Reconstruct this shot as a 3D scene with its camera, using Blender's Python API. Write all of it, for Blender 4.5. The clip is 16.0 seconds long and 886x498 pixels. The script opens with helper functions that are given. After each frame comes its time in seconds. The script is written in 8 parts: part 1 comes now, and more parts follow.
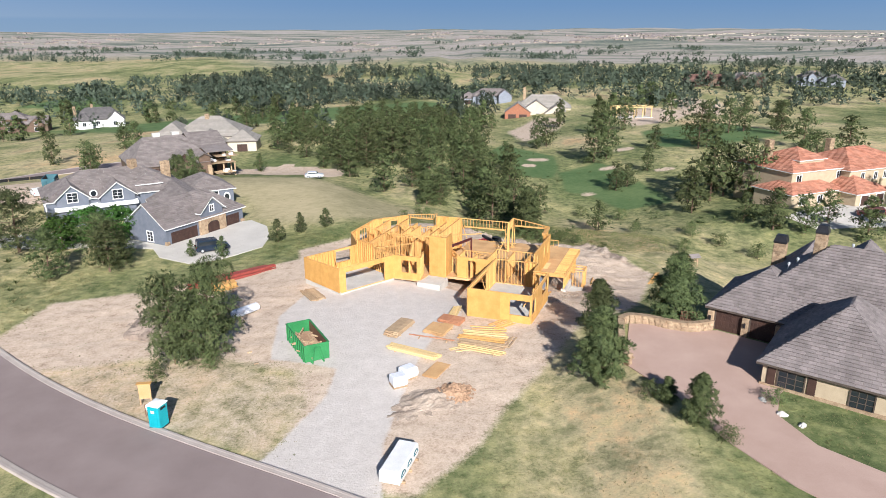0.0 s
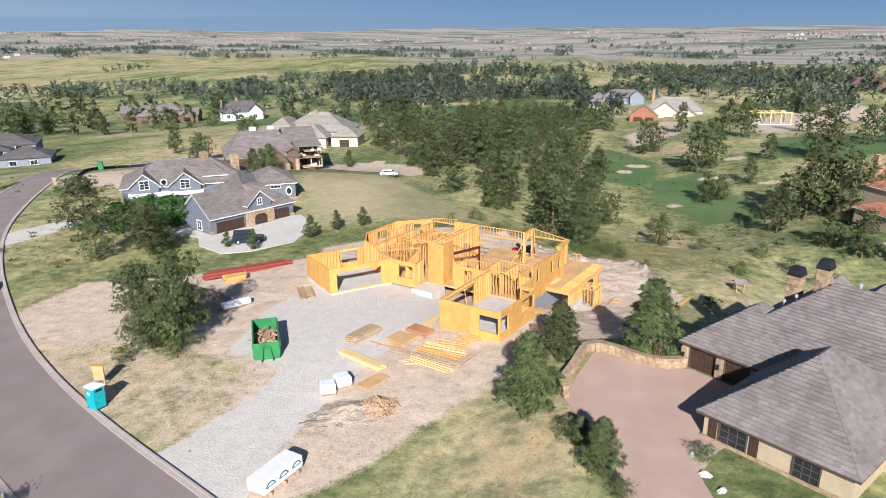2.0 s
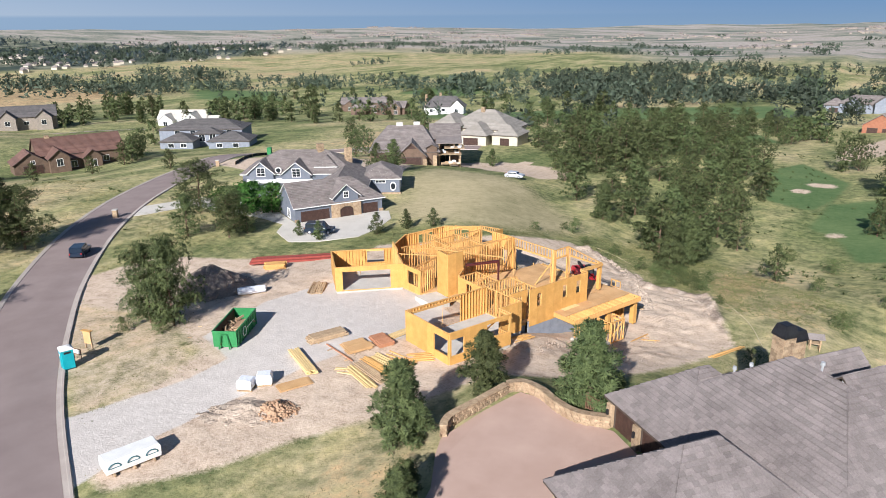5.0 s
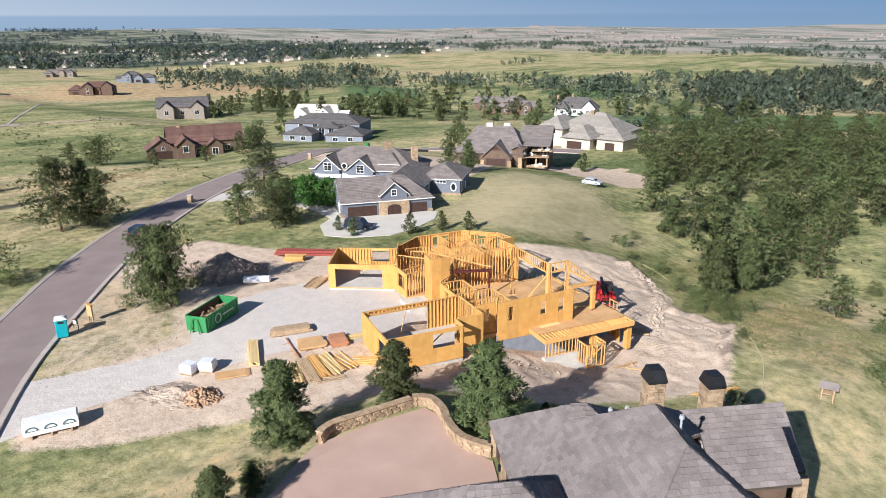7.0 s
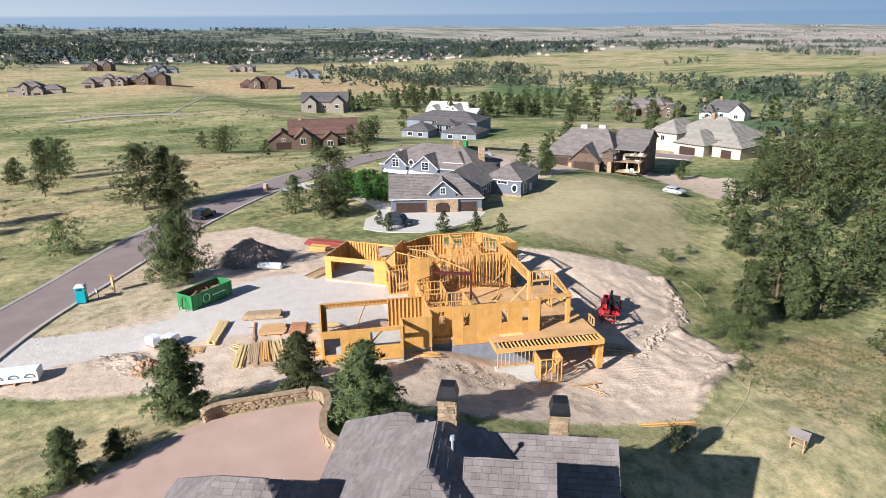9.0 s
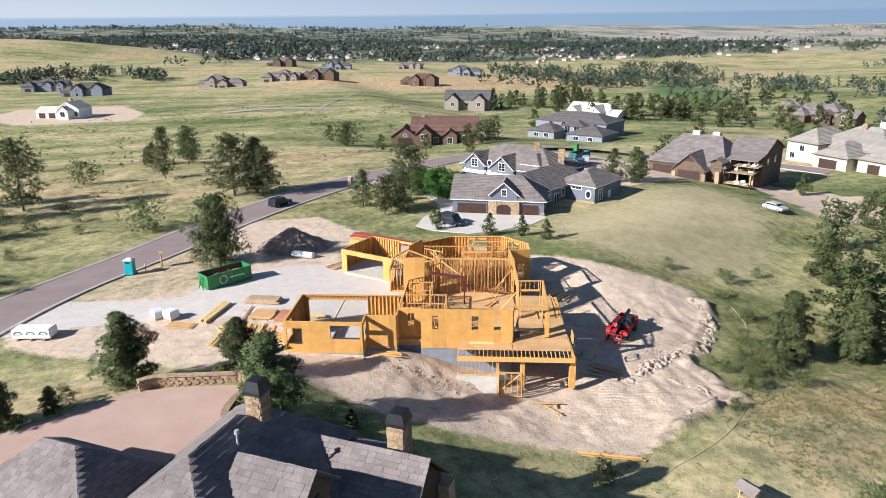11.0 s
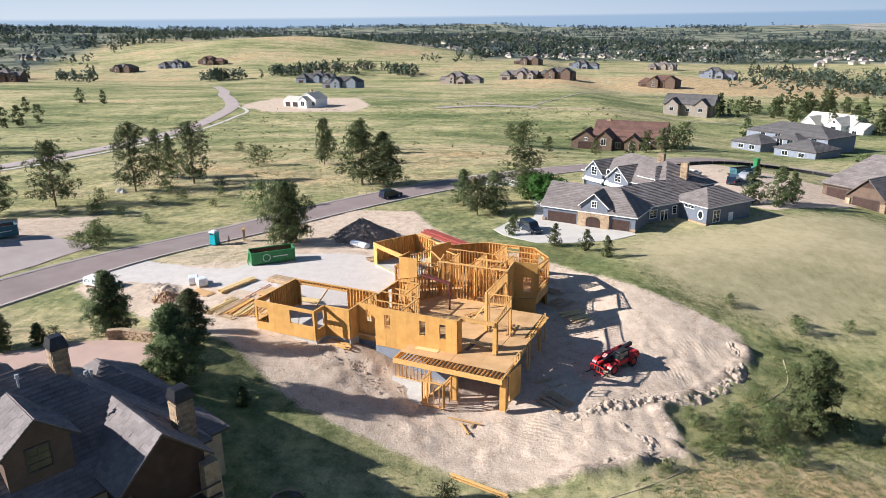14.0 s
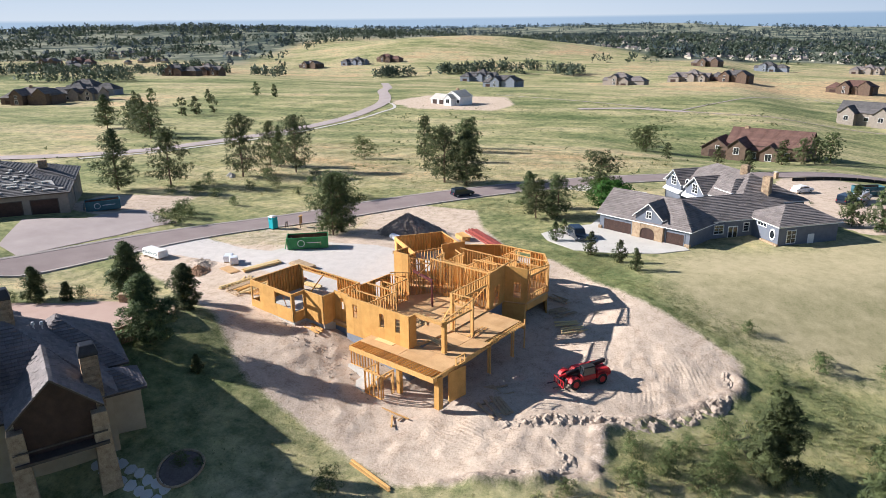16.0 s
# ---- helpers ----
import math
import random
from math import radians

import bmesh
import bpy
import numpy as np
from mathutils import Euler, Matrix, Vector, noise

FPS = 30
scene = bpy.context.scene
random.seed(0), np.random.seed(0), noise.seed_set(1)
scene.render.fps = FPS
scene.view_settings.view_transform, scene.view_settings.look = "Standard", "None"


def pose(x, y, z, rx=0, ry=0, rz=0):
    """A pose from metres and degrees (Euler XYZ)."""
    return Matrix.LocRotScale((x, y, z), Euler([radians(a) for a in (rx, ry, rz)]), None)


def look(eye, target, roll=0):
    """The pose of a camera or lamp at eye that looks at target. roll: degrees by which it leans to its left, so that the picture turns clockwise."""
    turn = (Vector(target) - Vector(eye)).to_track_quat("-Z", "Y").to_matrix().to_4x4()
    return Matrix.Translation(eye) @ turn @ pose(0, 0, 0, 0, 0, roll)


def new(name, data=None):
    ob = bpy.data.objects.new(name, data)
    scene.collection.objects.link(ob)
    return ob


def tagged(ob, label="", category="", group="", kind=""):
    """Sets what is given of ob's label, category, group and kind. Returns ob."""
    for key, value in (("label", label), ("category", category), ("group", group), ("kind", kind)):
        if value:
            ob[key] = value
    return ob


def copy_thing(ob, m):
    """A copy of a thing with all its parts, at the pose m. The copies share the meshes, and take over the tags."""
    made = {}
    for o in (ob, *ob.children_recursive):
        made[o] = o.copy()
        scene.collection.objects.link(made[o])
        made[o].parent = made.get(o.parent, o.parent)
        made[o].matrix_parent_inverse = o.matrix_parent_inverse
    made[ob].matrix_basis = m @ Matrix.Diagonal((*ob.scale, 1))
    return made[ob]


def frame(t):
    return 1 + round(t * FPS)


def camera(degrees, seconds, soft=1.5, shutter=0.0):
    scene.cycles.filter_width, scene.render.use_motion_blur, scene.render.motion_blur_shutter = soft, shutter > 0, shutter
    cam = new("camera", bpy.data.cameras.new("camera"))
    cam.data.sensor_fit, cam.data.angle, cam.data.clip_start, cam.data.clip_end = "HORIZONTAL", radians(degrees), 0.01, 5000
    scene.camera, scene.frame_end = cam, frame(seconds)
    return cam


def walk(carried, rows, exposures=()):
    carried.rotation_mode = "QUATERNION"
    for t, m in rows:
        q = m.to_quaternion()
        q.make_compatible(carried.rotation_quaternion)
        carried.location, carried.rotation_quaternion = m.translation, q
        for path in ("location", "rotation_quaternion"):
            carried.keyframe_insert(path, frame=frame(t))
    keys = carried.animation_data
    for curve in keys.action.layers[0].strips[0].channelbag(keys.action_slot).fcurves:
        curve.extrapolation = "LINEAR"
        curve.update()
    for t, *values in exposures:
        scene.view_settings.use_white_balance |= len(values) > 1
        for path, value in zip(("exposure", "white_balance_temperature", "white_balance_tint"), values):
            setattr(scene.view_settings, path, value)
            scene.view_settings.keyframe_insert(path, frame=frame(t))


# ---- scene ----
cam = camera(65.5, 16.0, 0.8)
METRES, EYE, TILT, LEAN, TURN = 150.0, 30.0, -17.7, 0.0, 0.0
ROWS = [
    (0.0, 0.0, 0.0, 0.0, 0.0, 0.0, 0.0),
    (0.5, 0.0291, 0.006, 0.0023, 2.61, -0.04, -0.85),
    (1.0, 0.0584, 0.012, 0.0049, 5.46, -0.14, -1.73),
    (1.5, 0.0871, 0.019, 0.0078, 8.74, -0.31, -2.72),
    (2.0, 0.1153, 0.0273, 0.0109, 11.94, -0.52, -3.66),
    (2.5, 0.1426, 0.0371, 0.0145, 15.0, -0.79, -4.53),
    (3.0, 0.1687, 0.0484, 0.0186, 17.88, -1.08, -5.37),
    (3.5, 0.1937, 0.0617, 0.0231, 20.72, -1.41, -6.17),
    (4.0, 0.2175, 0.0765, 0.028, 23.79, -1.79, -7.04),
    (4.5, 0.2402, 0.0928, 0.0332, 27.36, -2.31, -7.99),
    (7.0, 0.3523, 0.1919, 0.0653, 43.73, -5.31, -12.14),
    (7.5, 0.3748, 0.2154, 0.0729, 47.04, -6.06, -12.83),
    (8.0, 0.3956, 0.2402, 0.0808, 50.5, -6.9, -13.49),
    (8.5, 0.4147, 0.2659, 0.0888, 53.99, -7.75, -14.05),
    (11.0, 0.4793, 0.403, 0.1323, 72.17, -12.67, -16.29),
    (11.5, 0.487, 0.4309, 0.1417, 76.01, -13.79, -16.55),
    (12.0, 0.4928, 0.4591, 0.1512, 79.57, -14.84, -16.75),
    (12.5, 0.4967, 0.4883, 0.1609, 83.02, -15.85, -16.9),
    (13.0, 0.4992, 0.5183, 0.1708, 86.69, -16.93, -17.01),
    (13.5, 0.5003, 0.5493, 0.1808, 90.72, -18.12, -17.04),
    (14.0, 0.4998, 0.581, 0.191, 94.5, -19.25, -17.0),
    (14.5, 0.4978, 0.6131, 0.2015, 98.24, -20.34, -16.86),
    (15.0, 0.4939, 0.6455, 0.212, 102.07, -21.47, -16.65),
    (15.5, 0.488, 0.6778, 0.2223, 105.87, -22.56, -16.39),
    (16.0, 0.48, 0.7101, 0.2325, 109.91, -23.72, -16.04),
]
walk(cam, [(t, pose(0, 0, EYE, TILT, LEAN, TURN) @ pose(METRES * x, METRES * y, METRES * z, 90 + pitch, roll, yaw)) for t, x, y, z, yaw, pitch, roll in ROWS],
     [(0.0, 0.68), (4.5, 0.68), (8.5, 0.74), (11.0, 0.80), (16.0, 0.85)])

# ---- world, sun and exposure ----
SUN_AZ, SUN_EL = radians(-79), radians(28)
to_sun = Vector((math.cos(SUN_AZ) * math.cos(SUN_EL), math.sin(SUN_AZ) * math.cos(SUN_EL), math.sin(SUN_EL)))
world = bpy.data.worlds.new("world")
scene.world = world
world.use_nodes = True
wn = world.node_tree
sky = wn.nodes.new("ShaderNodeTexSky")
sky.sky_type, sky.sun_disc = "NISHITA", False
sky.sun_elevation, sky.sun_rotation = SUN_EL, math.atan2(to_sun.x, to_sun.y)
sky.altitude, sky.air_density, sky.dust_density, sky.ozone_density = 1900, 1.0, 0.35, 3.0
wn.links.new(sky.outputs[0], wn.nodes["Background"].inputs[0])
wn.nodes["Background"].inputs[1].default_value = 0.06
sun = new("sun", bpy.data.lights.new("sun", "SUN"))
sun.data.energy, sun.data.angle, sun.data.color = 5.0, radians(0.6), (1.0, 0.985, 0.99)
sun.matrix_world = look(to_sun * 300, (0, 0, 0))


# ---- materials ----
def shader(name):
    m = bpy.data.materials.new(name)
    m.use_nodes = True
    return m, m.node_tree.nodes, m.node_tree.links


def ramp(nodes, links, fac, stops):
    r = nodes.new("ShaderNodeValToRGB")
    el = r.color_ramp.elements
    while len(el) < len(stops):
        el.new(0.5)
    for e, (p, c) in zip(el, stops):
        e.position, e.color = p, (*c, 1)
    links.new(fac, r.inputs[0])
    return r.outputs[0]


def noise_of(nodes, links, pos, scale, detail=4.0, rough=0.55):
    n = nodes.new("ShaderNodeTexNoise")
    n.inputs["Scale"].default_value, n.inputs["Detail"].default_value, n.inputs["Roughness"].default_value = scale, detail, rough
    links.new(pos, n.inputs["Vector"])
    return n.outputs["Fac"]


def mixed(nodes, links, fac, a, b, blend="MIX"):
    m = nodes.new("ShaderNodeMix")
    m.data_type, m.blend_type = "RGBA", blend
    for socket, value in ((m.inputs["Factor"], fac), (m.inputs["A"], a), (m.inputs["B"], b)):
        if isinstance(value, (tuple, list)):
            socket.default_value = (*value, 1) if len(value) == 3 else value
        elif isinstance(value, (int, float)):
            socket.default_value = value
        else:
            links.new(value, socket)
    return m.outputs["Result"]


def mathed(nodes, links, op, a, b=0.0, clamp=False):
    m = nodes.new("ShaderNodeMath")
    m.operation, m.use_clamp = op, clamp
    for socket, value in zip(m.inputs, (a, b)):
        if isinstance(value, (int, float)):
            socket.default_value = value
        else:
            links.new(value, socket)
    return m.outputs[0]


def surface(name, dark, light, scale=3.0, rough=0.85, fine=20.0, bump=0.3, depth=0.02, metal=0.0, vary=0.0, island=0.0, stretch=None, spec=0.35):
    """A plain weathered surface: two tones at a coarse and a fine scale, relief, and a difference from piece to piece."""
    m, n, l = shader(name)
    p = n["Principled BSDF"]
    geo = n.new("ShaderNodeNewGeometry")
    pos = geo.outputs["Position"]
    if stretch:
        mp = n.new("ShaderNodeMapping")
        mp.inputs["Scale"].default_value = stretch
        l.new(n.new("ShaderNodeTexCoord").outputs["Object"], mp.inputs["Vector"])
        pos = mp.outputs[0]
    coarse, grain = noise_of(n, l, pos, scale), noise_of(n, l, pos, fine, 3.0)
    both = mathed(n, l, "ADD", mathed(n, l, "MULTIPLY", coarse, 0.6), mathed(n, l, "MULTIPLY", grain, 0.4))
    col = ramp(n, l, both, [(0.32, dark), (0.68, light)])
    for amount, out in ((vary, "Random"), (island, "Random Per Island")):
        if amount:
            src = n.new("ShaderNodeObjectInfo").outputs["Random"] if out == "Random" else geo.outputs[out]
            shade = mathed(n, l, "ADD", mathed(n, l, "MULTIPLY", src, amount), 1 - amount / 2)
            hue = n.new("ShaderNodeHueSaturation")
            l.new(shade, hue.inputs["Value"])
            l.new(col, hue.inputs["Color"])
            col = hue.outputs[0]
    l.new(col, p.inputs["Base Color"])
    p.inputs["Roughness"].default_value, p.inputs["Metallic"].default_value = rough, metal
    p.inputs["Specular IOR Level"].default_value = spec
    if bump:
        b = n.new("ShaderNodeBump")
        b.inputs["Strength"].default_value, b.inputs["Distance"].default_value = bump, depth
        l.new(grain, b.inputs["Height"])
        l.new(b.outputs[0], p.inputs["Normal"])
    return m


def leafy(name, dark, light, scale=0.9):
    """Needles or leaves: tone by clump and by tree, a little light let through."""
    m, n, l = shader(name)
    p = n["Principled BSDF"]
    geo = n.new("ShaderNodeNewGeometry")
    coarse = noise_of(n, l, geo.outputs["Position"], scale, 2.0)
    both = mathed(n, l, "ADD", mathed(n, l, "MULTIPLY", coarse, 0.72), mathed(n, l, "MULTIPLY", geo.outputs["Random Per Island"], 0.28))
    col = ramp(n, l, both, [(0.25, dark), (0.75, light)])
    hue = n.new("ShaderNodeHueSaturation")
    rnd = n.new("ShaderNodeObjectInfo").outputs["Random"]
    l.new(mathed(n, l, "ADD", mathed(n, l, "MULTIPLY", rnd, 0.5), 0.75), hue.inputs["Value"])
    l.new(mathed(n, l, "ADD", mathed(n, l, "MULTIPLY", rnd, 0.03), 0.485), hue.inputs["Hue"])
    l.new(col, hue.inputs["Color"])
    l.new(hue.outputs[0], p.inputs["Base Color"])
    p.inputs["Roughness"].default_value = 0.7
    p.inputs["Specular IOR Level"].default_value = 0.2
    tr = n.new("ShaderNodeBsdfTranslucent")
    l.new(hue.outputs[0], tr.inputs["Color"])
    mx = n.new("ShaderNodeMixShader")
    mx.inputs[0].default_value = 0.22
    l.new(p.outputs[0], mx.inputs[1])
    l.new(tr.outputs[0], mx.inputs[2])
    l.new(mx.outputs[0], n["Material Output"].inputs["Surface"])
    return m


def glass(name, tint=(0.02, 0.025, 0.03)):
    m, n, l = shader(name)
    p = n["Principled BSDF"]
    p.inputs["Base Color"].default_value = (*tint, 1)
    p.inputs["Roughness"].default_value = 0.06
    p.inputs["Specular IOR Level"].default_value = 0.8
    return m


LUMBER = surface("pine_lumber", (0.50, 0.26, 0.075), (0.74, 0.43, 0.16), 2.0, 0.8, 14, 0.25, 0.01, vary=0.35, stretch=(6, 6, 1.2))
SHEATH = surface("strand_board", (0.51, 0.262, 0.068), (0.67, 0.37, 0.115), 1.3, 0.75, 26, 0.3, 0.006, vary=0.16)
SUBFLOOR = surface("subfloor_board", (0.46, 0.26, 0.11), (0.64, 0.40, 0.20), 0.7, 0.8, 22, 0.3, 0.006, vary=0.18)
GREYWOOD = surface("weathered_lumber", (0.33, 0.22, 0.13), (0.55, 0.40, 0.25), 2.0, 0.85, 16, 0.3, 0.01, vary=0.3)
REDPAINT = surface("red_primer", (0.22, 0.042, 0.034), (0.33, 0.075, 0.055), 2.0, 0.6, 20, 0.2, 0.01, vary=0.2)
CONCRETE = surface("concrete", (0.42, 0.39, 0.35), (0.58, 0.55, 0.50), 0.8, 0.9, 12, 0.3, 0.01)
FOUNDATION = surface("grey_foundation", (0.17, 0.19, 0.23), (0.27, 0.29, 0.33), 1.2, 0.9, 14, 0.3, 0.01)
SLATE = surface("grey_brown_roof_tile", (0.155, 0.131, 0.124), (0.268, 0.23, 0.219), 0.5, 0.85, 9, 0.35, 0.01, island=0.3)
GREYROOF = surface("grey_roof_tile", (0.16, 0.135, 0.125), (0.27, 0.235, 0.22), 0.6, 0.85, 9, 0.35, 0.01, island=0.3)
LIGHTROOF = surface("pale_grey_roof_tile", (0.25, 0.225, 0.20), (0.36, 0.33, 0.29), 0.6, 0.85, 9, 0.35, 0.01, island=0.22)
DARKROOF = surface("dark_roof_shingle", (0.09, 0.085, 0.085), (0.17, 0.155, 0.15), 0.6, 0.85, 9, 0.35, 0.01, island=0.25)
REDROOF = surface("terracotta_roof_tile", (0.32, 0.125, 0.075), (0.56, 0.28, 0.19), 0.8, 0.8, 9, 0.4, 0.02, island=0.4)
RUSTROOF = surface("rust_brown_roof", (0.12, 0.068, 0.056), (0.21, 0.115, 0.09), 0.6, 0.8, 9, 0.35, 0.01, island=0.3)
STUCCO = surface("tan_stucco", (0.37, 0.29, 0.195), (0.48, 0.385, 0.265), 1.2, 0.9, 30, 0.3, 0.006)
BLUEGREY = surface("blue_grey_siding", (0.115, 0.13, 0.16), (0.175, 0.19, 0.225), 1.2, 0.75, 18, 0.2, 0.006)
CREAM = surface("cream_stucco", (0.47, 0.41, 0.32), (0.60, 0.53, 0.42), 1.0, 0.9, 24, 0.3, 0.006)
WHITE = surface("white_paint", (0.70, 0.69, 0.66), (0.82, 0.81, 0.79), 1.5, 0.6, 16, 0.1, 0.004)
BROWNWALL = surface("brown_siding", (0.10, 0.065, 0.045), (0.18, 0.12, 0.085), 1.0, 0.8, 18, 0.3, 0.006)
STONEGREY = surface("grey_tan_stone_wall", (0.22, 0.185, 0.155), (0.36, 0.31, 0.26), 1.0, 0.9, 14, 0.4, 0.01)
PALESOIL = surface("pale_dug_soil", (0.27, 0.205, 0.155), (0.52, 0.42, 0.335), 0.9, 0.95, 4, 0.8, 0.12)
MAROON = surface("maroon_steel_primer", (0.07, 0.015, 0.015), (0.12, 0.03, 0.028), 2.0, 0.5, 20, 0.15, 0.006)
GRASSROLL = surface("pale_straw", (0.42, 0.35, 0.22), (0.60, 0.51, 0.34), 3.0, 0.9, 20, 0.4, 0.01)
BRICK = surface("red_brick_wall", (0.26, 0.10, 0.06), (0.38, 0.17, 0.10), 1.0, 0.9, 14, 0.4, 0.01)
DARKWOOD = surface("dark_stained_wood", (0.035, 0.018, 0.014), (0.075, 0.04, 0.03), 1.5, 0.6, 20, 0.3, 0.006)
TRIMBROWN = surface("dark_brown_trim", (0.06, 0.045, 0.035), (0.11, 0.085, 0.07), 1.5, 0.6, 20, 0.2, 0.004)
STONE = surface("tan_fieldstone", (0.20, 0.125, 0.075), (0.46, 0.345, 0.225), 2.2, 0.9, 14, 0.5, 0.02, vary=0.4, island=0.5)
DARKMETAL = surface("dark_metal", (0.03, 0.03, 0.035), (0.06, 0.06, 0.065), 2.0, 0.45, 20, 0.1, 0.003, metal=0.7)
PAVER = surface("pink_concrete_drive", (0.41, 0.275, 0.22), (0.51, 0.36, 0.295), 0.35, 0.9, 18, 0.25, 0.006)
PALECONC = surface("pale_concrete_drive", (0.50, 0.46, 0.41), (0.63, 0.59, 0.53), 0.4, 0.9, 14, 0.25, 0.006)
ASPHALT = surface("pinkish_asphalt", (0.225, 0.172, 0.16), (0.305, 0.24, 0.222), 0.25, 0.92, 30, 0.3, 0.006)
PALEROAD = surface("pale_pink_road", (0.36, 0.29, 0.265), (0.47, 0.39, 0.36), 0.25, 0.92, 30, 0.3, 0.006)
KERB = surface("kerb_concrete", (0.37, 0.31, 0.275), (0.48, 0.415, 0.37), 0.6, 0.9, 14, 0.3, 0.006)
GREENPAINT = surface("green_steel_paint", (0.02, 0.16, 0.05), (0.045, 0.26, 0.09), 1.0, 0.5, 14, 0.15, 0.006)
TEAL = surface("teal_plastic", (0.0, 0.30, 0.36), (0.01, 0.40, 0.46), 1.5, 0.45, 20, 0.05, 0.003)
TEALSTEEL = surface("dark_teal_steel", (0.03, 0.10, 0.12), (0.06, 0.16, 0.19), 1.0, 0.55, 14, 0.15, 0.006)
RUST = surface("rusty_steel", (0.10, 0.045, 0.025), (0.22, 0.11, 0.07), 1.2, 0.8, 12, 0.3, 0.01)
REDSTEEL = surface("red_machine_paint", (0.36, 0.015, 0.02), (0.50, 0.03, 0.03), 1.0, 0.35, 14, 0.08, 0.004)
BLACK = surface("black_rubber", (0.012, 0.012, 0.012), (0.03, 0.03, 0.03), 2.0, 0.8, 20, 0.3, 0.006)
CARPAINT = surface("dark_blue_car_paint", (0.012, 0.02, 0.035), (0.018, 0.03, 0.05), 1.0, 0.15, 8, 0.0, 0.0, spec=0.6)
SILVER = surface("silver_paint", (0.45, 0.46, 0.48), (0.58, 0.59, 0.60), 1.0, 0.3, 8, 0.0, 0.0, metal=0.3)
WRAP = surface("white_plastic_wrap", (0.62, 0.64, 0.70), (0.82, 0.83, 0.86), 3.0, 0.35, 9, 0.6, 0.05)
HEAPSOIL = surface("grey_brown_soil", (0.19, 0.145, 0.115), (0.36, 0.285, 0.23), 1.0, 0.95, 5, 0.8, 0.1)
DARKSOIL = surface("dark_soil", (0.11, 0.085, 0.075), (0.21, 0.165, 0.145), 1.0, 0.95, 5, 0.8, 0.1)
BROWNSOIL = surface("brown_soil", (0.30, 0.18, 0.11), (0.47, 0.31, 0.20), 1.0, 0.95, 5, 0.8, 0.1)
BARK = surface("pine_bark", (0.10, 0.06, 0.04), (0.20, 0.13, 0.09), 3.0, 0.9, 12, 0.6, 0.03)
GLASS = glass("window_glass")
PINE = leafy("pine_needles", (0.026, 0.042, 0.017), (0.150, 0.175, 0.068), 1.6)
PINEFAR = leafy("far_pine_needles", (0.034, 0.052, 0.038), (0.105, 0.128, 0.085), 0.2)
# bluer copy of the needles: aerial haze is put into its colour
PINEHAZE = leafy("hazed_pine_needles", (0.040, 0.062, 0.070), (0.095, 0.122, 0.125), 0.1)
BROAD = leafy("broad_leaves", (0.025, 0.065, 0.012), (0.075, 0.16, 0.03))
SCRUB = leafy("scrub_leaves", (0.06, 0.085, 0.028), (0.17, 0.20, 0.08))
GRASSTUFT = leafy("grass_blades", (0.16, 0.15, 0.06), (0.38, 0.32, 0.16), 0.25)
GREENTUFT = leafy("green_grass_blades", (0.11, 0.135, 0.042), (0.30, 0.305, 0.13), 0.25)
PALELUMBER = surface("fresh_pale_lumber", (0.58, 0.40, 0.17), (0.80, 0.60, 0.31), 2.0, 0.8, 14, 0.25, 0.01, vary=0.35, stretch=(6, 6, 1.2))
REDBOARD = surface("red_brown_board", (0.36, 0.145, 0.075), (0.54, 0.27, 0.15), 1.2, 0.8, 22, 0.3, 0.006, vary=0.2)


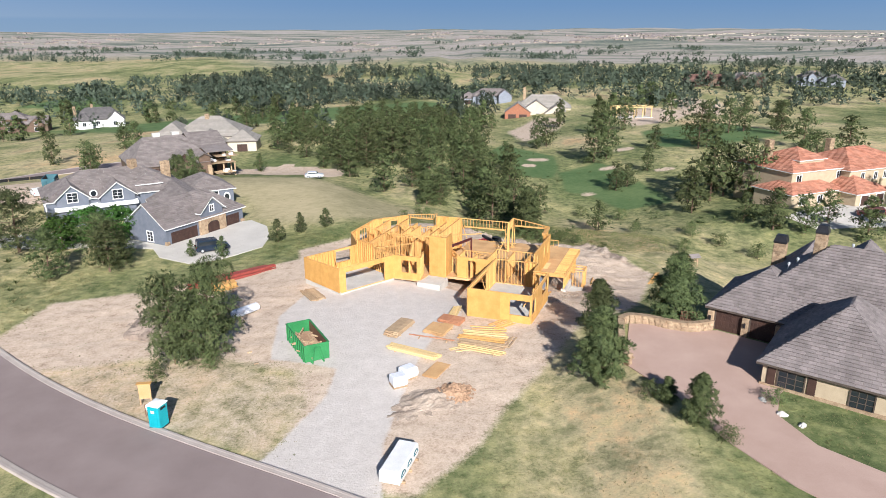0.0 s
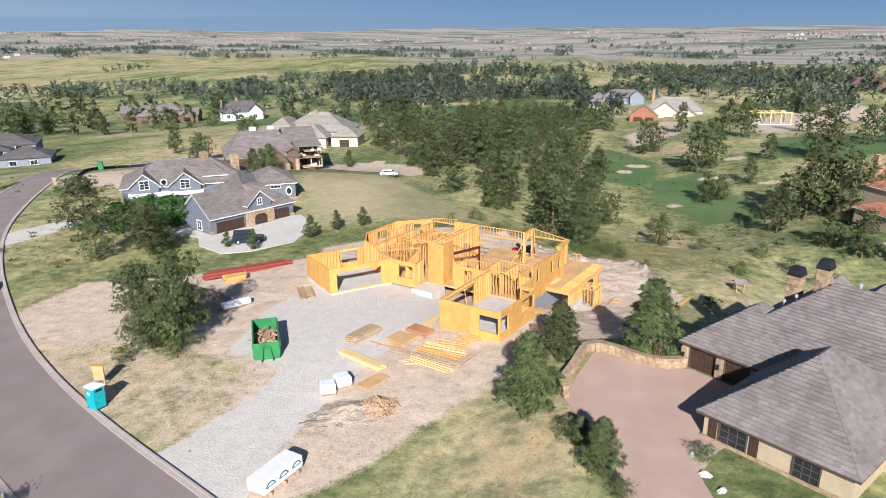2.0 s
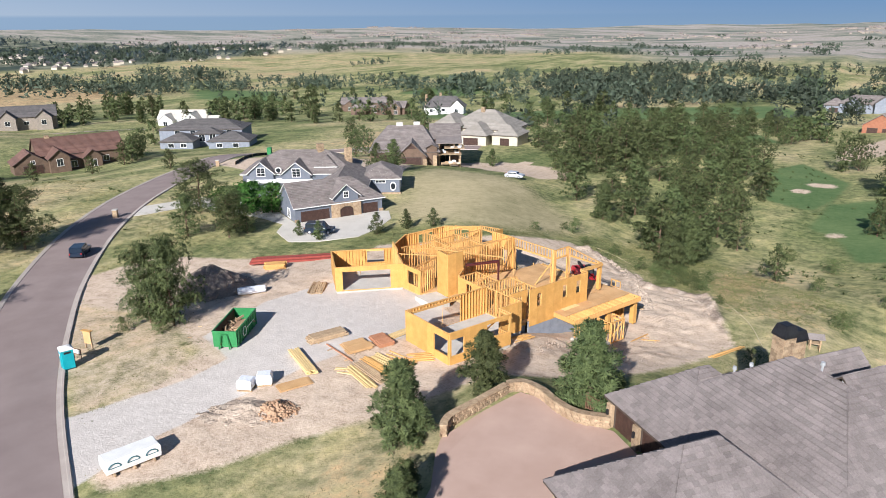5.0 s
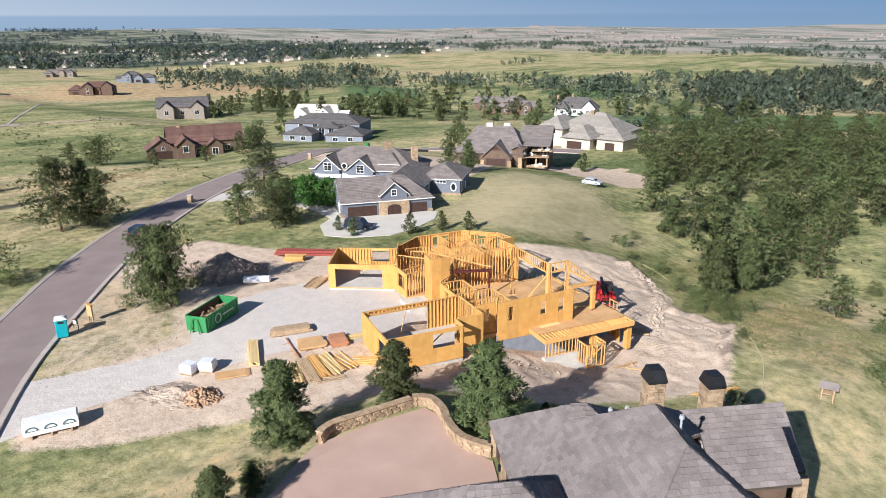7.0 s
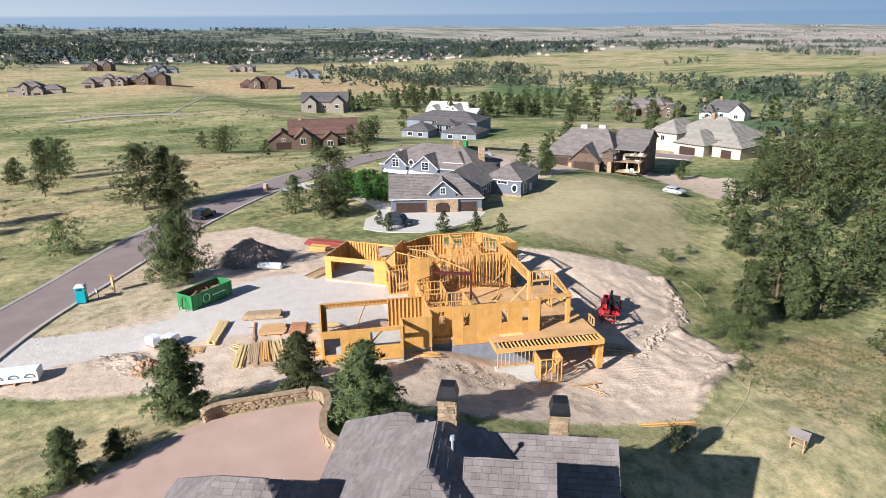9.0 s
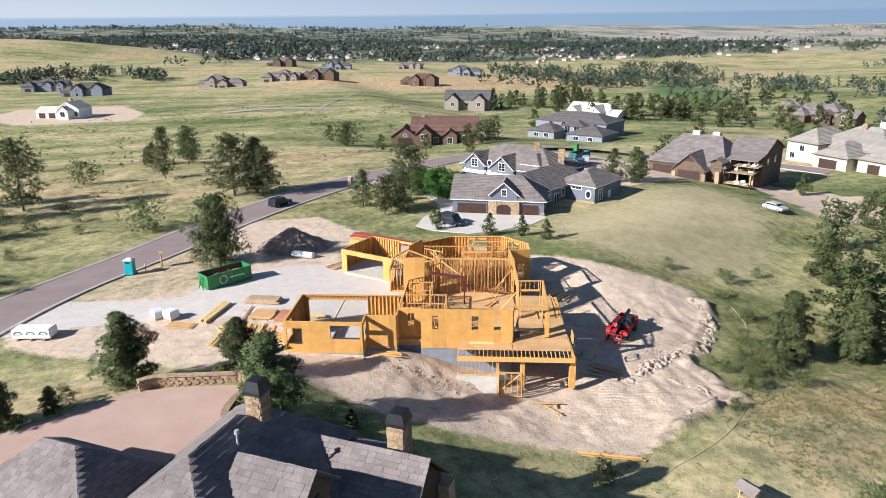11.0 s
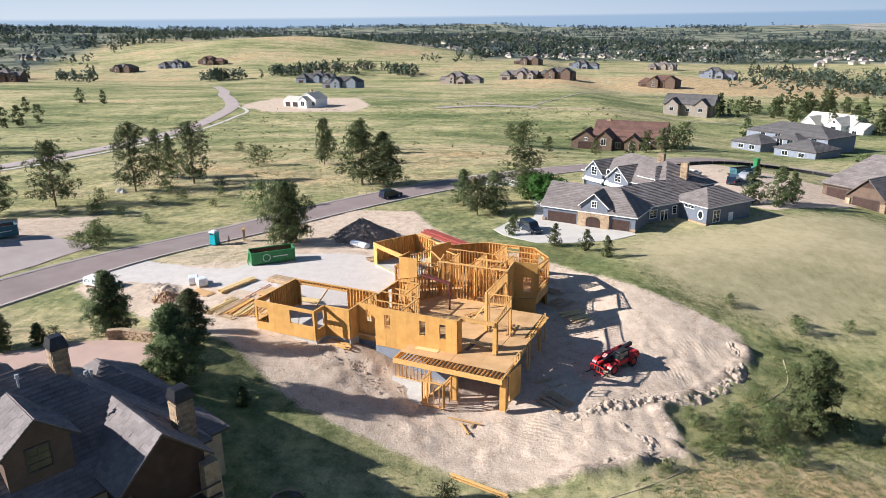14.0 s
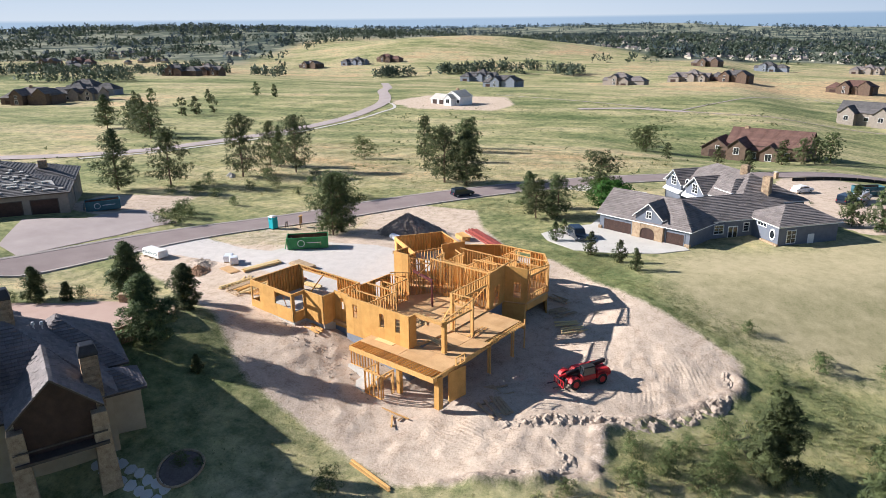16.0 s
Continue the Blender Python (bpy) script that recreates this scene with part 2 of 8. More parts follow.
def ground_material():
    """Dry and green grass, mown lawn, bare dirt and gravel, laid out by the surface's own fields."""
    m, n, l = shader("ground_cover")
    p = n["Principled BSDF"]
    pos = n.new("ShaderNodeNewGeometry").outputs["Position"]

    def field(name):
        a = n.new("ShaderNodeAttribute")
        a.attribute_name = name
        return a.outputs["Fac"]

    wide, mid, fine, tiny = (noise_of(n, l, pos, s, d, r) for s, d, r in ((0.011, 4, 0.6), (0.09, 5, 0.6), (0.8, 6, 0.66), (5.0, 4, 0.65)))
    blend = mathed(n, l, "ADD", mathed(n, l, "MULTIPLY", mid, 0.55), mathed(n, l, "MULTIPLY", fine, 0.45))
    tuft = mathed(n, l, "ADD", mathed(n, l, "MULTIPLY", fine, 0.55), mathed(n, l, "MULTIPLY", tiny, 0.45))
    clump = noise_of(n, l, pos, 0.28, 7, 0.7)
    streak = n.new("ShaderNodeMapping")
    streak.inputs["Rotation"].default_value, streak.inputs["Scale"].default_value = (0, 0, 0.35), (1.6, 0.55, 1.0)
    l.new(pos, streak.inputs["Vector"])
    swathe = noise_of(n, l, streak.outputs[0], 0.035, 6, 0.62)
    lawn = ramp(n, l, mathed(n, l, "ADD", mathed(n, l, "MULTIPLY", tuft, 0.4), mathed(n, l, "ADD", mathed(n, l, "MULTIPLY", swathe, 0.35), mathed(n, l, "MULTIPLY", clump, 0.25))), [(0.38, (0.25, 0.235, 0.12)), (0.47, (0.37, 0.32, 0.18)), (0.54, (0.46, 0.385, 0.23)), (0.64, (0.55, 0.45, 0.28))])
    fair = ramp(n, l, blend, [(0.35, (0.075, 0.135, 0.052)), (0.65, (0.15, 0.205, 0.085))])
    dirt = ramp(n, l, tuft, [(0.36, (0.385, 0.282, 0.205)), (0.47, (0.555, 0.428, 0.325)), (0.64, (0.69, 0.56, 0.44))])
    gravel = ramp(n, l, tuft, [(0.3, (0.50, 0.448, 0.405)), (0.7, (0.67, 0.61, 0.56))])
    band = n.new("ShaderNodeMapping")
    band.inputs["Rotation"].default_value, band.inputs["Scale"].default_value = (0, 0, 0.5), (0.55, 1.5, 1.0)
    l.new(pos, band.inputs["Vector"])
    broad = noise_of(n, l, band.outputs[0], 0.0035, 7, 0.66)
    # far plain: aerial haze is mixed into these pale pinkish and blue-grey tones
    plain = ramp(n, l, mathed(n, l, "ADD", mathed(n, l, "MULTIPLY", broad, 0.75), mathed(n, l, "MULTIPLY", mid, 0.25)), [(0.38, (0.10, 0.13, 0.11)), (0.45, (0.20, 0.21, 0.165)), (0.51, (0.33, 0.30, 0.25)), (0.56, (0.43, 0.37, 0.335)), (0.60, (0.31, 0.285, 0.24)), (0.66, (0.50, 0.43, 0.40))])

    def mask(name, spread=0.9, sharp=3.0):
        rag = mathed(n, l, "MULTIPLY", mathed(n, l, "SUBTRACT", mathed(n, l, "ADD", mathed(n, l, "MULTIPLY", fine, 0.5), mathed(n, l, "MULTIPLY", tiny, 0.5)), 0.5), spread)
        v = mathed(n, l, "SUBTRACT", mathed(n, l, "ADD", field(name), rag), 0.5)
        return mathed(n, l, "ADD", mathed(n, l, "MULTIPLY", v, sharp), 0.5, True)

    patch = mathed(n, l, "ADD", mathed(n, l, "MULTIPLY", wide, 0.40), mathed(n, l, "MULTIPLY", swathe, 0.42))
    patch = mathed(n, l, "SUBTRACT", mathed(n, l, "ADD", patch, mathed(n, l, "MULTIPLY", fine, 0.18)), 0.5)
    dryness = mathed(n, l, "ADD", mathed(n, l, "MULTIPLY", patch, 4.8), field("dry"), True)
    grass = ramp(n, l, dryness, [(0.0, (0.150, 0.185, 0.075)), (0.28, (0.270, 0.280, 0.128)), (0.52, (0.400, 0.370, 0.185)), (0.80, (0.535, 0.445, 0.262)), (1.0, (0.59, 0.42, 0.24))])
    shade = ramp(n, l, mathed(n, l, "ADD", mathed(n, l, "MULTIPLY", tuft, 0.7), mathed(n, l, "MULTIPLY", mid, 0.3)), [(0.37, (0.42, 0.46, 0.44)), (0.48, (0.80, 0.80, 0.80)), (0.62, (1.06, 1.05, 1.03))])
    col = mixed(n, l, 1.0, grass, shade, "MULTIPLY")
    col = mixed(n, l, 1.0, col, ramp(n, l, clump, [(0.38, (0.60, 0.66, 0.62)), (0.47, (0.93, 0.95, 0.94)), (0.55, (1.10, 1.08, 1.06)), (0.66, (1.25, 1.20, 1.12))]), "MULTIPLY")
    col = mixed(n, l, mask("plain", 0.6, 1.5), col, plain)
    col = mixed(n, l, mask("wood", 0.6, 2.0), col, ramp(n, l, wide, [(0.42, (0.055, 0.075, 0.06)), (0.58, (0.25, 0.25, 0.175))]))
    col = mixed(n, l, mask("lawn", 1.5, 1.5), col, lawn)
    col = mixed(n, l, mask("fairway", 1.5, 3), col, fair)
    dirt = mixed(n, l, mask("clods", 1.4, 2.0), dirt, ramp(n, l, tuft, [(0.36, (0.20, 0.15, 0.115)), (0.50, (0.36, 0.28, 0.22)), (0.64, (0.56, 0.46, 0.375))]))
    col = mixed(n, l, mask("dirt"), col, dirt)
    col = mixed(n, l, mask("gravel", 0.7, 4.0), col, gravel)
    l.new(col, p.inputs["Base Color"])
    p.inputs["Roughness"].default_value, p.inputs["Specular IOR Level"].default_value = 0.95, 0.1
    b = n.new("ShaderNodeBump")
    b.inputs["Strength"].default_value, b.inputs["Distance"].default_value = 0.75, 0.14
    mp = n.new("ShaderNodeMapping")
    mp.inputs["Location"].default_value = (-9.0, -101.0, 0)
    l.new(pos, mp.inputs["Vector"])
    wave = n.new("ShaderNodeTexWave")
    wave.wave_type, wave.rings_direction = "RINGS", "Z"
    wave.inputs["Scale"].default_value, wave.inputs["Distortion"].default_value, wave.inputs["Detail"].default_value, wave.inputs["Detail Scale"].default_value = 0.62, 5.0, 5.0, 0.5
    l.new(mp.outputs[0], wave.inputs["Vector"])
    ruts = mathed(n, l, "MULTIPLY", wave.outputs["Fac"], mathed(n, l, "MULTIPLY", field("ruts"), mathed(n, l, "MULTIPLY", mathed(n, l, "SUBTRACT", noise_of(n, l, pos, 0.22, 4), 0.44, True), 1.0)))
    lump = mathed(n, l, "MULTIPLY", noise_of(n, l, pos, 0.9, 6, 0.62), mathed(n, l, "MULTIPLY", field("lumps"), 1.1))
    ruts = mathed(n, l, "ADD", ruts, lump)
    l.new(mathed(n, l, "ADD", tuft, ruts), b.inputs["Height"])
    l.new(b.outputs[0], p.inputs["Normal"])
    return m


GROUND = ground_material()


def sky_backdrop():
    """Clear blue sky low over the horizon, paler towards the sun's side."""
    m, n, l = shader("low_sky")
    pos = n.new("ShaderNodeSeparateXYZ")
    l.new(n.new("ShaderNodeNewGeometry").outputs["Position"], pos.inputs[0])
    side = mathed(n, l, "ADD", mathed(n, l, "MULTIPLY", pos.outputs["Y"], -0.00015), 0.72, True)
    side = mathed(n, l, "SUBTRACT", side, mathed(n, l, "MULTIPLY", pos.outputs["X"], 0.00003), True)
    up = mathed(n, l, "DIVIDE", pos.outputs["Z"], 520.0, True)
    away = ramp(n, l, up, [(0.0, (0.16, 0.245, 0.36)), (0.35, (0.115, 0.21, 0.365)), (1.0, (0.082, 0.187, 0.375))])
    # bluer lowest band: haze over far lowland, put into the sky colour
    near = ramp(n, l, up, [(0.0, (0.22, 0.31, 0.43)), (0.165, (0.25, 0.335, 0.45)), (0.20, (0.40, 0.455, 0.53)), (0.4, (0.365, 0.43, 0.52)), (1.0, (0.30, 0.39, 0.52))])
    em = n.new("ShaderNodeEmission")
    em.inputs["Strength"].default_value = 0.92
    l.new(mixed(n, l, side, away, near), em.inputs["Color"])
    l.new(em.outputs[0], n["Material Output"].inputs["Surface"])
    n.remove(n["Principled BSDF"])
    v = [(4850 * math.cos(2 * math.pi * i / 96), 4850 * math.sin(2 * math.pi * i / 96), z) for z in (-250, 900) for i in range(96)]
    f = [(i, 96 + i, 96 + (i + 1) % 96, (i + 1) % 96) for i in range(96)]
    me = bpy.data.meshes.new("backdrop")
    me.from_pydata(v, [], f)
    me.materials.append(m)
    return tagged(new("backdrop", me), "clear blue sky low over the horizon", "sky", kind="structure")


sky_backdrop()

# ---- mesh helpers ----
def mesh_of(name, verts, faces, material=None):
    me = bpy.data.meshes.new(name)
    me.from_pydata([tuple(v) for v in verts], [], faces)
    me.update()
    if material:
        me.materials.append(material)
    return me


def thing(name, where, label, category, turn=0.0, group="", kind=""):
    ob = new(name)
    ob.matrix_world = pose(*where, 0, 0, turn)
    return tagged(ob, label, category, group, kind)


def put(name, me, parent=None, m=None, label=""):
    ob = new(name, me)
    if parent is not None:
        ob.parent = parent
    if m is not None:
        ob.matrix_basis = m
    return tagged(ob, label)


class Build:
    """Collects boxes, tubes and polygons into one mesh."""

    def __init__(self):
        self.v, self.f = [], []

    def add(self, verts, faces, m=None):
        k = len(self.v)
        self.v += [tuple(m @ Vector(p)) if m is not None else tuple(p) for p in verts]
        self.f += [tuple(k + i for i in face) for face in faces]
        return self

    def box(self, x0, y0, z0, x1, y1, z1, m=None):
        vs = [(x, y, z) for z in (z0, z1) for y in (y0, y1) for x in (x0, x1)]
        return self.add(vs, [(0, 2, 3, 1), (4, 5, 7, 6), (0, 1, 5, 4), (2, 6, 7, 3), (0, 4, 6, 2), (1, 3, 7, 5)], m)

    def bevelled(self, x0, y0, z0, x1, y1, z1, c=0.02, m=None):
        """A box with chamfered upright and top edges."""
        rings = []
        for z, s in ((z0, 0), (z1 - c, 0), (z1, c)):
            rings.append([(x0 + c + s * 0.7, y0 + s, z), (x1 - c - s * 0.7, y0 + s, z), (x1 - s, y0 + c + s * 0.7, z), (x1 - s, y1 - c - s * 0.7, z),
                          (x1 - c - s * 0.7, y1 - s, z), (x0 + c + s * 0.7, y1 - s, z), (x0 + s, y1 - c - s * 0.7, z), (x0 + s, y0 + c + s * 0.7, z)])
        return self.loft(rings, m)

    def loft(self, rings, m=None, caps=True):
        k = len(rings[0])
        vs = [p for r in rings for p in r]
        fs = [(a * k + i, a * k + (i + 1) % k, (a + 1) * k + (i + 1) % k, (a + 1) * k + i) for a in range(len(rings) - 1) for i in range(k)]
        if caps:
            fs += [tuple(range(k - 1, -1, -1)), tuple((len(rings) - 1) * k + i for i in range(k))]
        return self.add(vs, fs, m)

    def tube(self, points, radii, sides=8, m=None):
        rings = []
        for i, p in enumerate(points):
            a, b = Vector(points[max(i - 1, 0)]), Vector(points[min(i + 1, len(points) - 1)])
            q = (b - a).to_track_quat("Z", "Y")
            rings.append([tuple(Vector(p) + q @ Vector((radii[i] * math.cos(2 * math.pi * s / sides), radii[i] * math.sin(2 * math.pi * s / sides), 0))) for s in range(sides)])
        return self.loft(rings, m)

    def beam(self, a, b, w=0.09, h=0.09):
        """A square timber from a to b."""
        a, b = Vector(a), Vector(b)
        m = Matrix.Translation(a) @ (b - a).to_track_quat("Z", "Y").to_matrix().to_4x4()
        return self.box(-w / 2, -h / 2, 0, w / 2, h / 2, (b - a).length, m)

    def mesh(self, name, material):
        return mesh_of(name, self.v, self.f, material)


def part(name, build, material, parent, label="", m=None):
    return put(name, build.mesh(name, material), parent, m, label)

# ---- the land ----
def sm(t):
    t = np.clip(t, 0.0, 1.0)
    return t * t * (3 - 2 * t)


def bump(x, y, cx, cy, rx, ry):
    return np.exp(-(((x - cx) / rx) ** 2 + ((y - cy) / ry) ** 2))


def height(x, y):
    """The lie of the land: a knoll that falls away to the north, gentle fields to the west, a far plain and wooded ridges."""
    x, y = np.asarray(x, float), np.asarray(y, float)
    east = 1 - sm((x - 52) / 28)
    h = 2.0 * sm((x - 8) / 10) * (1 - sm((y - 62) / 9.5)) * east
    h = h - 1.5 * sm((-8 - x) / 30) - 8.0 * sm((-50 - x) / 200) - 7.0 * sm((-350 - x) / 300)
    edge = 95 + 45 * sm((-5 - x) / 30)
    h = h - 6.0 * sm((y - edge) / 55) - 8.0 * sm((y - 200) / 200)
    h = h - 3.2 * sm((y - 66) / 24) * sm((x + 8) / 20)
    h = h + 1.5 * sm((35 - y) / 25) * sm((x + 60) / 40)
    h = h - 2.2 * bump(x, y, -4, 99, 11, 7) - 2.6 * east * sm((x - 34) / 12) * sm((y - 60) / 12) * (1 - sm((y - 100) / 30))
    h = h + 0.45 * bump(x, y, 0, 66, 24, 16) + 4.5 * sm((x - 30) / 40) * sm((y - 105) / 30)
    far = np.hypot(x + 50, y - 80)
    a = sm((far - 120) / 500)
    h = h + a * (3.2 * np.sin(x / 71 + 1.3 * np.sin(y / 140)) * np.cos(y / 93 + 0.4) + 2.4 * np.sin(x / 190 - y / 260 + 1.0))
    h = h + 10 * sm((far - 700) / 900) * np.sin(x / 410 + 0.7) * np.cos(y / 520 + 0.3)
    h = h + 44 * sm((far - 1800) / 3000) + 5 * sm((far - 900) / 500) * np.sin(far / 330 + x / 700)
    h = h + 33 * bump(x, y, -1085, -255, 190, 220) + 26 * bump(x, y, -1500, -700, 500, 420) + 62 * bump(x, y, -1900, -1500, 1000, 600)
    h = h + 0.25 * bump(x, y, 14.5, 80.5, 4.5, 6.0) - 0.5 * bump(x, y, 25, 95, 6, 6) - 4.0 * bump(x, y, -165, 130, 38, 35)
    h = h + 0.70 * bump(x, y, 11.6, 75.6, 3.4, 4.0) + 0.40 * bump(x, y, 12.8, 79.6, 3.0, 3.0)
    return h


def lay(x, y):
    return float(height(x, y))


def inside(x, y, poly, soft):
    """1 inside a polygon, 0 outside, with a soft edge."""
    best, flag = np.full(np.shape(x), 1e9), np.zeros(np.shape(x), bool)
    for (ax, ay), (bx, by) in zip(poly, poly[1:] + poly[:1]):
        dx, dy = bx - ax, by - ay
        t = np.clip(((x - ax) * dx + (y - ay) * dy) / (dx * dx + dy * dy), 0, 1)
        best = np.minimum(best, np.hypot(x - ax - t * dx, y - ay - t * dy))
        if ay != by:
            flag ^= ((ay > y) != (by > y)) & (x < ax + (y - ay) * dx / dy)
    return np.clip(np.where(flag, best, -best) / (2 * soft) + 0.5, 0, 1)


LOT = [(-48, 64), (-47, 77), (-37, 81), (-29, 86), (-20, 91), (-21, 96), (-13.7, 103), (-6, 113.5), (-1, 120), (4, 120.5), (10, 115), (16, 108), (24, 108.5), (30, 93),
       (27.5, 87), (22.5, 74.4), (15, 66), (10, 58), (5, 50), (2.8, 45), (-2, 39), (-12, 41), (-11, 52), (-13, 57), (-22, 61), (-30, 62), (-40, 60)]
DRIVE = [(-15, 39.5), (-13, 44), (-10, 52), (-9.8, 57), (-16.5, 59.5), (-18, 70), (-16, 78), (-9, 82), (-3, 81), (2, 79), (2, 69), (0, 66), (-2, 60), (-3.5, 52), (-4.5, 45), (-4, 37)]
LAWN = [(-33, 116), (-26, 112), (-14, 111), (-7, 117), (-3, 128), (-8, 140), (-22, 152), (-38, 160), (-52, 160), (-45, 135), (-38, 130)]


WOODED = [[(-900, 60), (-1000, 190), (-1100, 390), (-1040, 640), (-1000, 900), (-1350, 1500), (-2300, 1700), (-3600, 1500), (-4600, 400), (-4600, -600), (-2400, -500), (-1500, -300), (-1300, -80), (-1050, 60)],
          [(-760, -480), (-840, -700), (-700, -900), (-800, -1500), (-600, -2600), (-3000, -4000), (-4800, -2500), (-4800, -500), (-2400, -600), (-1500, -560), (-1200, -640)]]


def axis(lo, hi, step, a, b, grow=1.055):
    inner = list(np.arange(lo, hi, step))
    out, d, left = [], step, lo
    while left > a:
        d *= grow
        left -= d
        out.append(left)
    right, d = inner[-1], step
    tail = []
    while right < b:
        d *= grow
        right += d
        tail.append(right)
    return np.array(out[::-1] + inner + tail)


def grain_field(x, y, cell, seed):
    """Smooth random relief from -1 to 1 with lumps of about one cell."""
    table = np.random.default_rng(seed).random((256, 256)) * 2 - 1
    u, v = x / cell, y / cell
    i, j = np.floor(u).astype(int), np.floor(v).astype(int)
    a, b = sm(u - i), sm(v - j)
    at = lambda p, q: table[p % 256, q % 256]  # noqa: E731
    return (at(i, j) * (1 - a) + at(i + 1, j) * a) * (1 - b) + (at(i, j + 1) * (1 - a) + at(i + 1, j + 1) * a) * b


def build_ground():
    xs, ys = axis(-62, 44, 0.4, -4900, 4900), axis(34, 124, 0.4, -4900, 4900)
    X, Y = np.meshgrid(xs, ys)
    Z = height(X, Y)
    lot, drive = inside(X, Y, LOT, 1.2), inside(X, Y, DRIVE, 0.7)
    rough, clod = grain_field(X, Y, 2.3, 1), grain_field(X, Y, 0.95, 2)
    near = (np.abs(X + 10) < 70) & (np.abs(Y - 76) < 55)
    Z = Z + np.where(near, (0.05 * rough + 0.02 * clod) * (0.4 + lot) * (1 - drive), 0)
    back = inside(X, Y, [(4, 104), (14, 96), (26, 92), (27, 104), (16, 107), (6, 116), (-2, 118)], 2.0)
    yard = inside(X, Y, [(11.5, 72), (16, 74), (20, 80), (18, 84), (12.5, 80)], 1.5) + 0.4 * inside(X, Y, [(14, 74), (24, 82), (30, 92), (20, 96), (16, 86)], 2)
    Z = Z + back * (0.08 * rough + 0.05 * clod) + yard * (0.10 * rough + 0.10 * clod)
    rim = np.exp(-((inside(X, Y, LOT, 1.8) - 0.62) / 0.24) ** 2) * sm((Y - 94) / 6) * sm((X + 2) / 6)
    Z = Z + rim * np.clip(0.40 + 0.30 * rough + 0.42 * clod, -0.05, 2)
    nx, ny = len(xs), len(ys)
    idx = np.arange(nx * ny).reshape(ny, nx)
    faces = np.stack([idx[:-1, :-1], idx[:-1, 1:], idx[1:, 1:], idx[1:, :-1]], -1).reshape(-1, 4)
    me = bpy.data.meshes.new("ground")
    me.from_pydata(np.stack([X, Y, Z], -1).reshape(-1, 3).tolist(), [], faces.tolist())
    me.polygons.foreach_set("use_smooth", np.ones(len(faces), bool))
    far = np.hypot(X + 50, Y - 80)
    verge = inside(X, Y, [(-46, 58), (-12, 42), (-10, 55), (-22, 61), (-34, 62)], 2.0)
    dryf = 0.48 + 0.30 * verge + 0.30 * sm((X - 2) / 8) * (1 - sm((X - 14) / 6)) * (1 - sm((Y - 55) / 8)) - 0.25 * sm((X - 14) / 8) * (1 - sm((Y - 66) / 20))
    dryf = dryf - 0.02 * inside(X, Y, [(-26, 95), (-20, 93), (-13, 104), (-5, 115), (0, 122), (-3, 126), (-9, 118), (-14, 111), (-26, 110)], 2) - 0.16 * inside(X, Y, [(-25, 92), (10, 122), (22, 112), (60, 130), (60, 240), (-80, 240), (-60, 170), (-5, 140), (-2, 126), (-14, 110), (-30, 96)], 5) + 0.14 * sm((-45 - X) / 40) - 0.24 * sm((-110 - X) / 60) * (1 - sm((-430 - X) / 120))
    for poly, amount, soft in (([(25, 103), (22, 113), (23, 124), (26, 142), (34, 140), (38, 114), (35, 104), (29, 101)], 0.5, 3), ([(-388, 84), (-533, 166), (-498, 228), (-451, 300), (-556, 453), (-665, 431), (-737, 434), (-604, 112)], 0.55, 25),
                               ([(-95, 66), (-112, 110), (-151, 103), (-140, 66)], 0.30, 12), ([(-30, 30), (-60, 20), (-75, 60), (-50, 58)], -0.12, 8), ([(45, 180), (60, 262), (95, 285), (130, 320), (200, 440), (150, 500), (110, 300)], 0.28, 12)):
        dryf = dryf + amount * inside(X, Y, poly, soft)
    dirt2 = inside(X, Y, [(-340, -40), (-296, -50), (-268, -20), (-272, 20), (-300, 24), (-338, 10)], 3) + inside(X, Y, [(-34, 3), (-18, 8), (-17, 19), (-27, 25), (-40, 20)], 1.5)
    dirt2 = dirt2 + inside(X, Y, [(78, 285), (108, 322), (132, 372), (118, 404), (88, 362)], 5) + inside(X, Y, [(31, 266), (29, 314), (50, 372), (60, 345), (50, 300)], 4) + 0.7 * inside(X, Y, [(136, 330), (128, 415), (154, 470), (170, 420)], 6)
    for bx, by, br in ((24, 214, 3.0), (30, 216, 3.5), (57, 216, 3.2), (47, 192, 3.0), (36, 167, 2.5), (59, 182, 3.0), (26, 206, 2.2)):
        dirt2 = dirt2 + np.clip(1.6 - 1.1 * np.hypot((X - bx) / br, (Y - by) / (br * 0.6)), 0, 1) + inside(X, Y, [(-108, 138), (-70, 128), (-52, 142), (-60, 158), (-70, 168), (-60, 180), (-30, 172), (-26, 186), (-45, 196), (-92, 160)], 2)
    fair = np.zeros(np.shape(X))
    for poly, soft in (([(14, 229), (22, 254), (36, 222), (34, 200), (30, 186), (20, 191)], 2), ([(36, 166), (50, 172), (52, 150), (40, 149)], 2), ([(31, 170), (33, 194), (46, 203), (51, 182), (40, 164)], 2), ([(-301, 496), (-289, 588), (-239, 528), (-252, 470)], 8), ([(-592, 512), (-412, 467), (-348, 401), (-432, 394)], 10),
                       ([(-29, 637), (44, 620), (46, 506), (-1, 510), (-27, 589)], 8), ([(73, 258), (98, 288), (88, 215), (67, 213)], 3), ([(-31, 733), (-2, 728), (-1, 595), (-20, 566)], 8), ([(84, 215), (98, 288), (118, 300), (128, 250)], 4), ([(-150, 330), (-60, 360), (30, 420), (-20, 470), (-120, 420), (-220, 380)], 14), ([(-30, 250), (-8, 260), (10, 320), (-20, 330)], 6)):
        fair = np.maximum(fair, inside(X, Y, poly, soft))
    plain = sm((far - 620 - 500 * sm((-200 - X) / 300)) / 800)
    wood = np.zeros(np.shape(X))
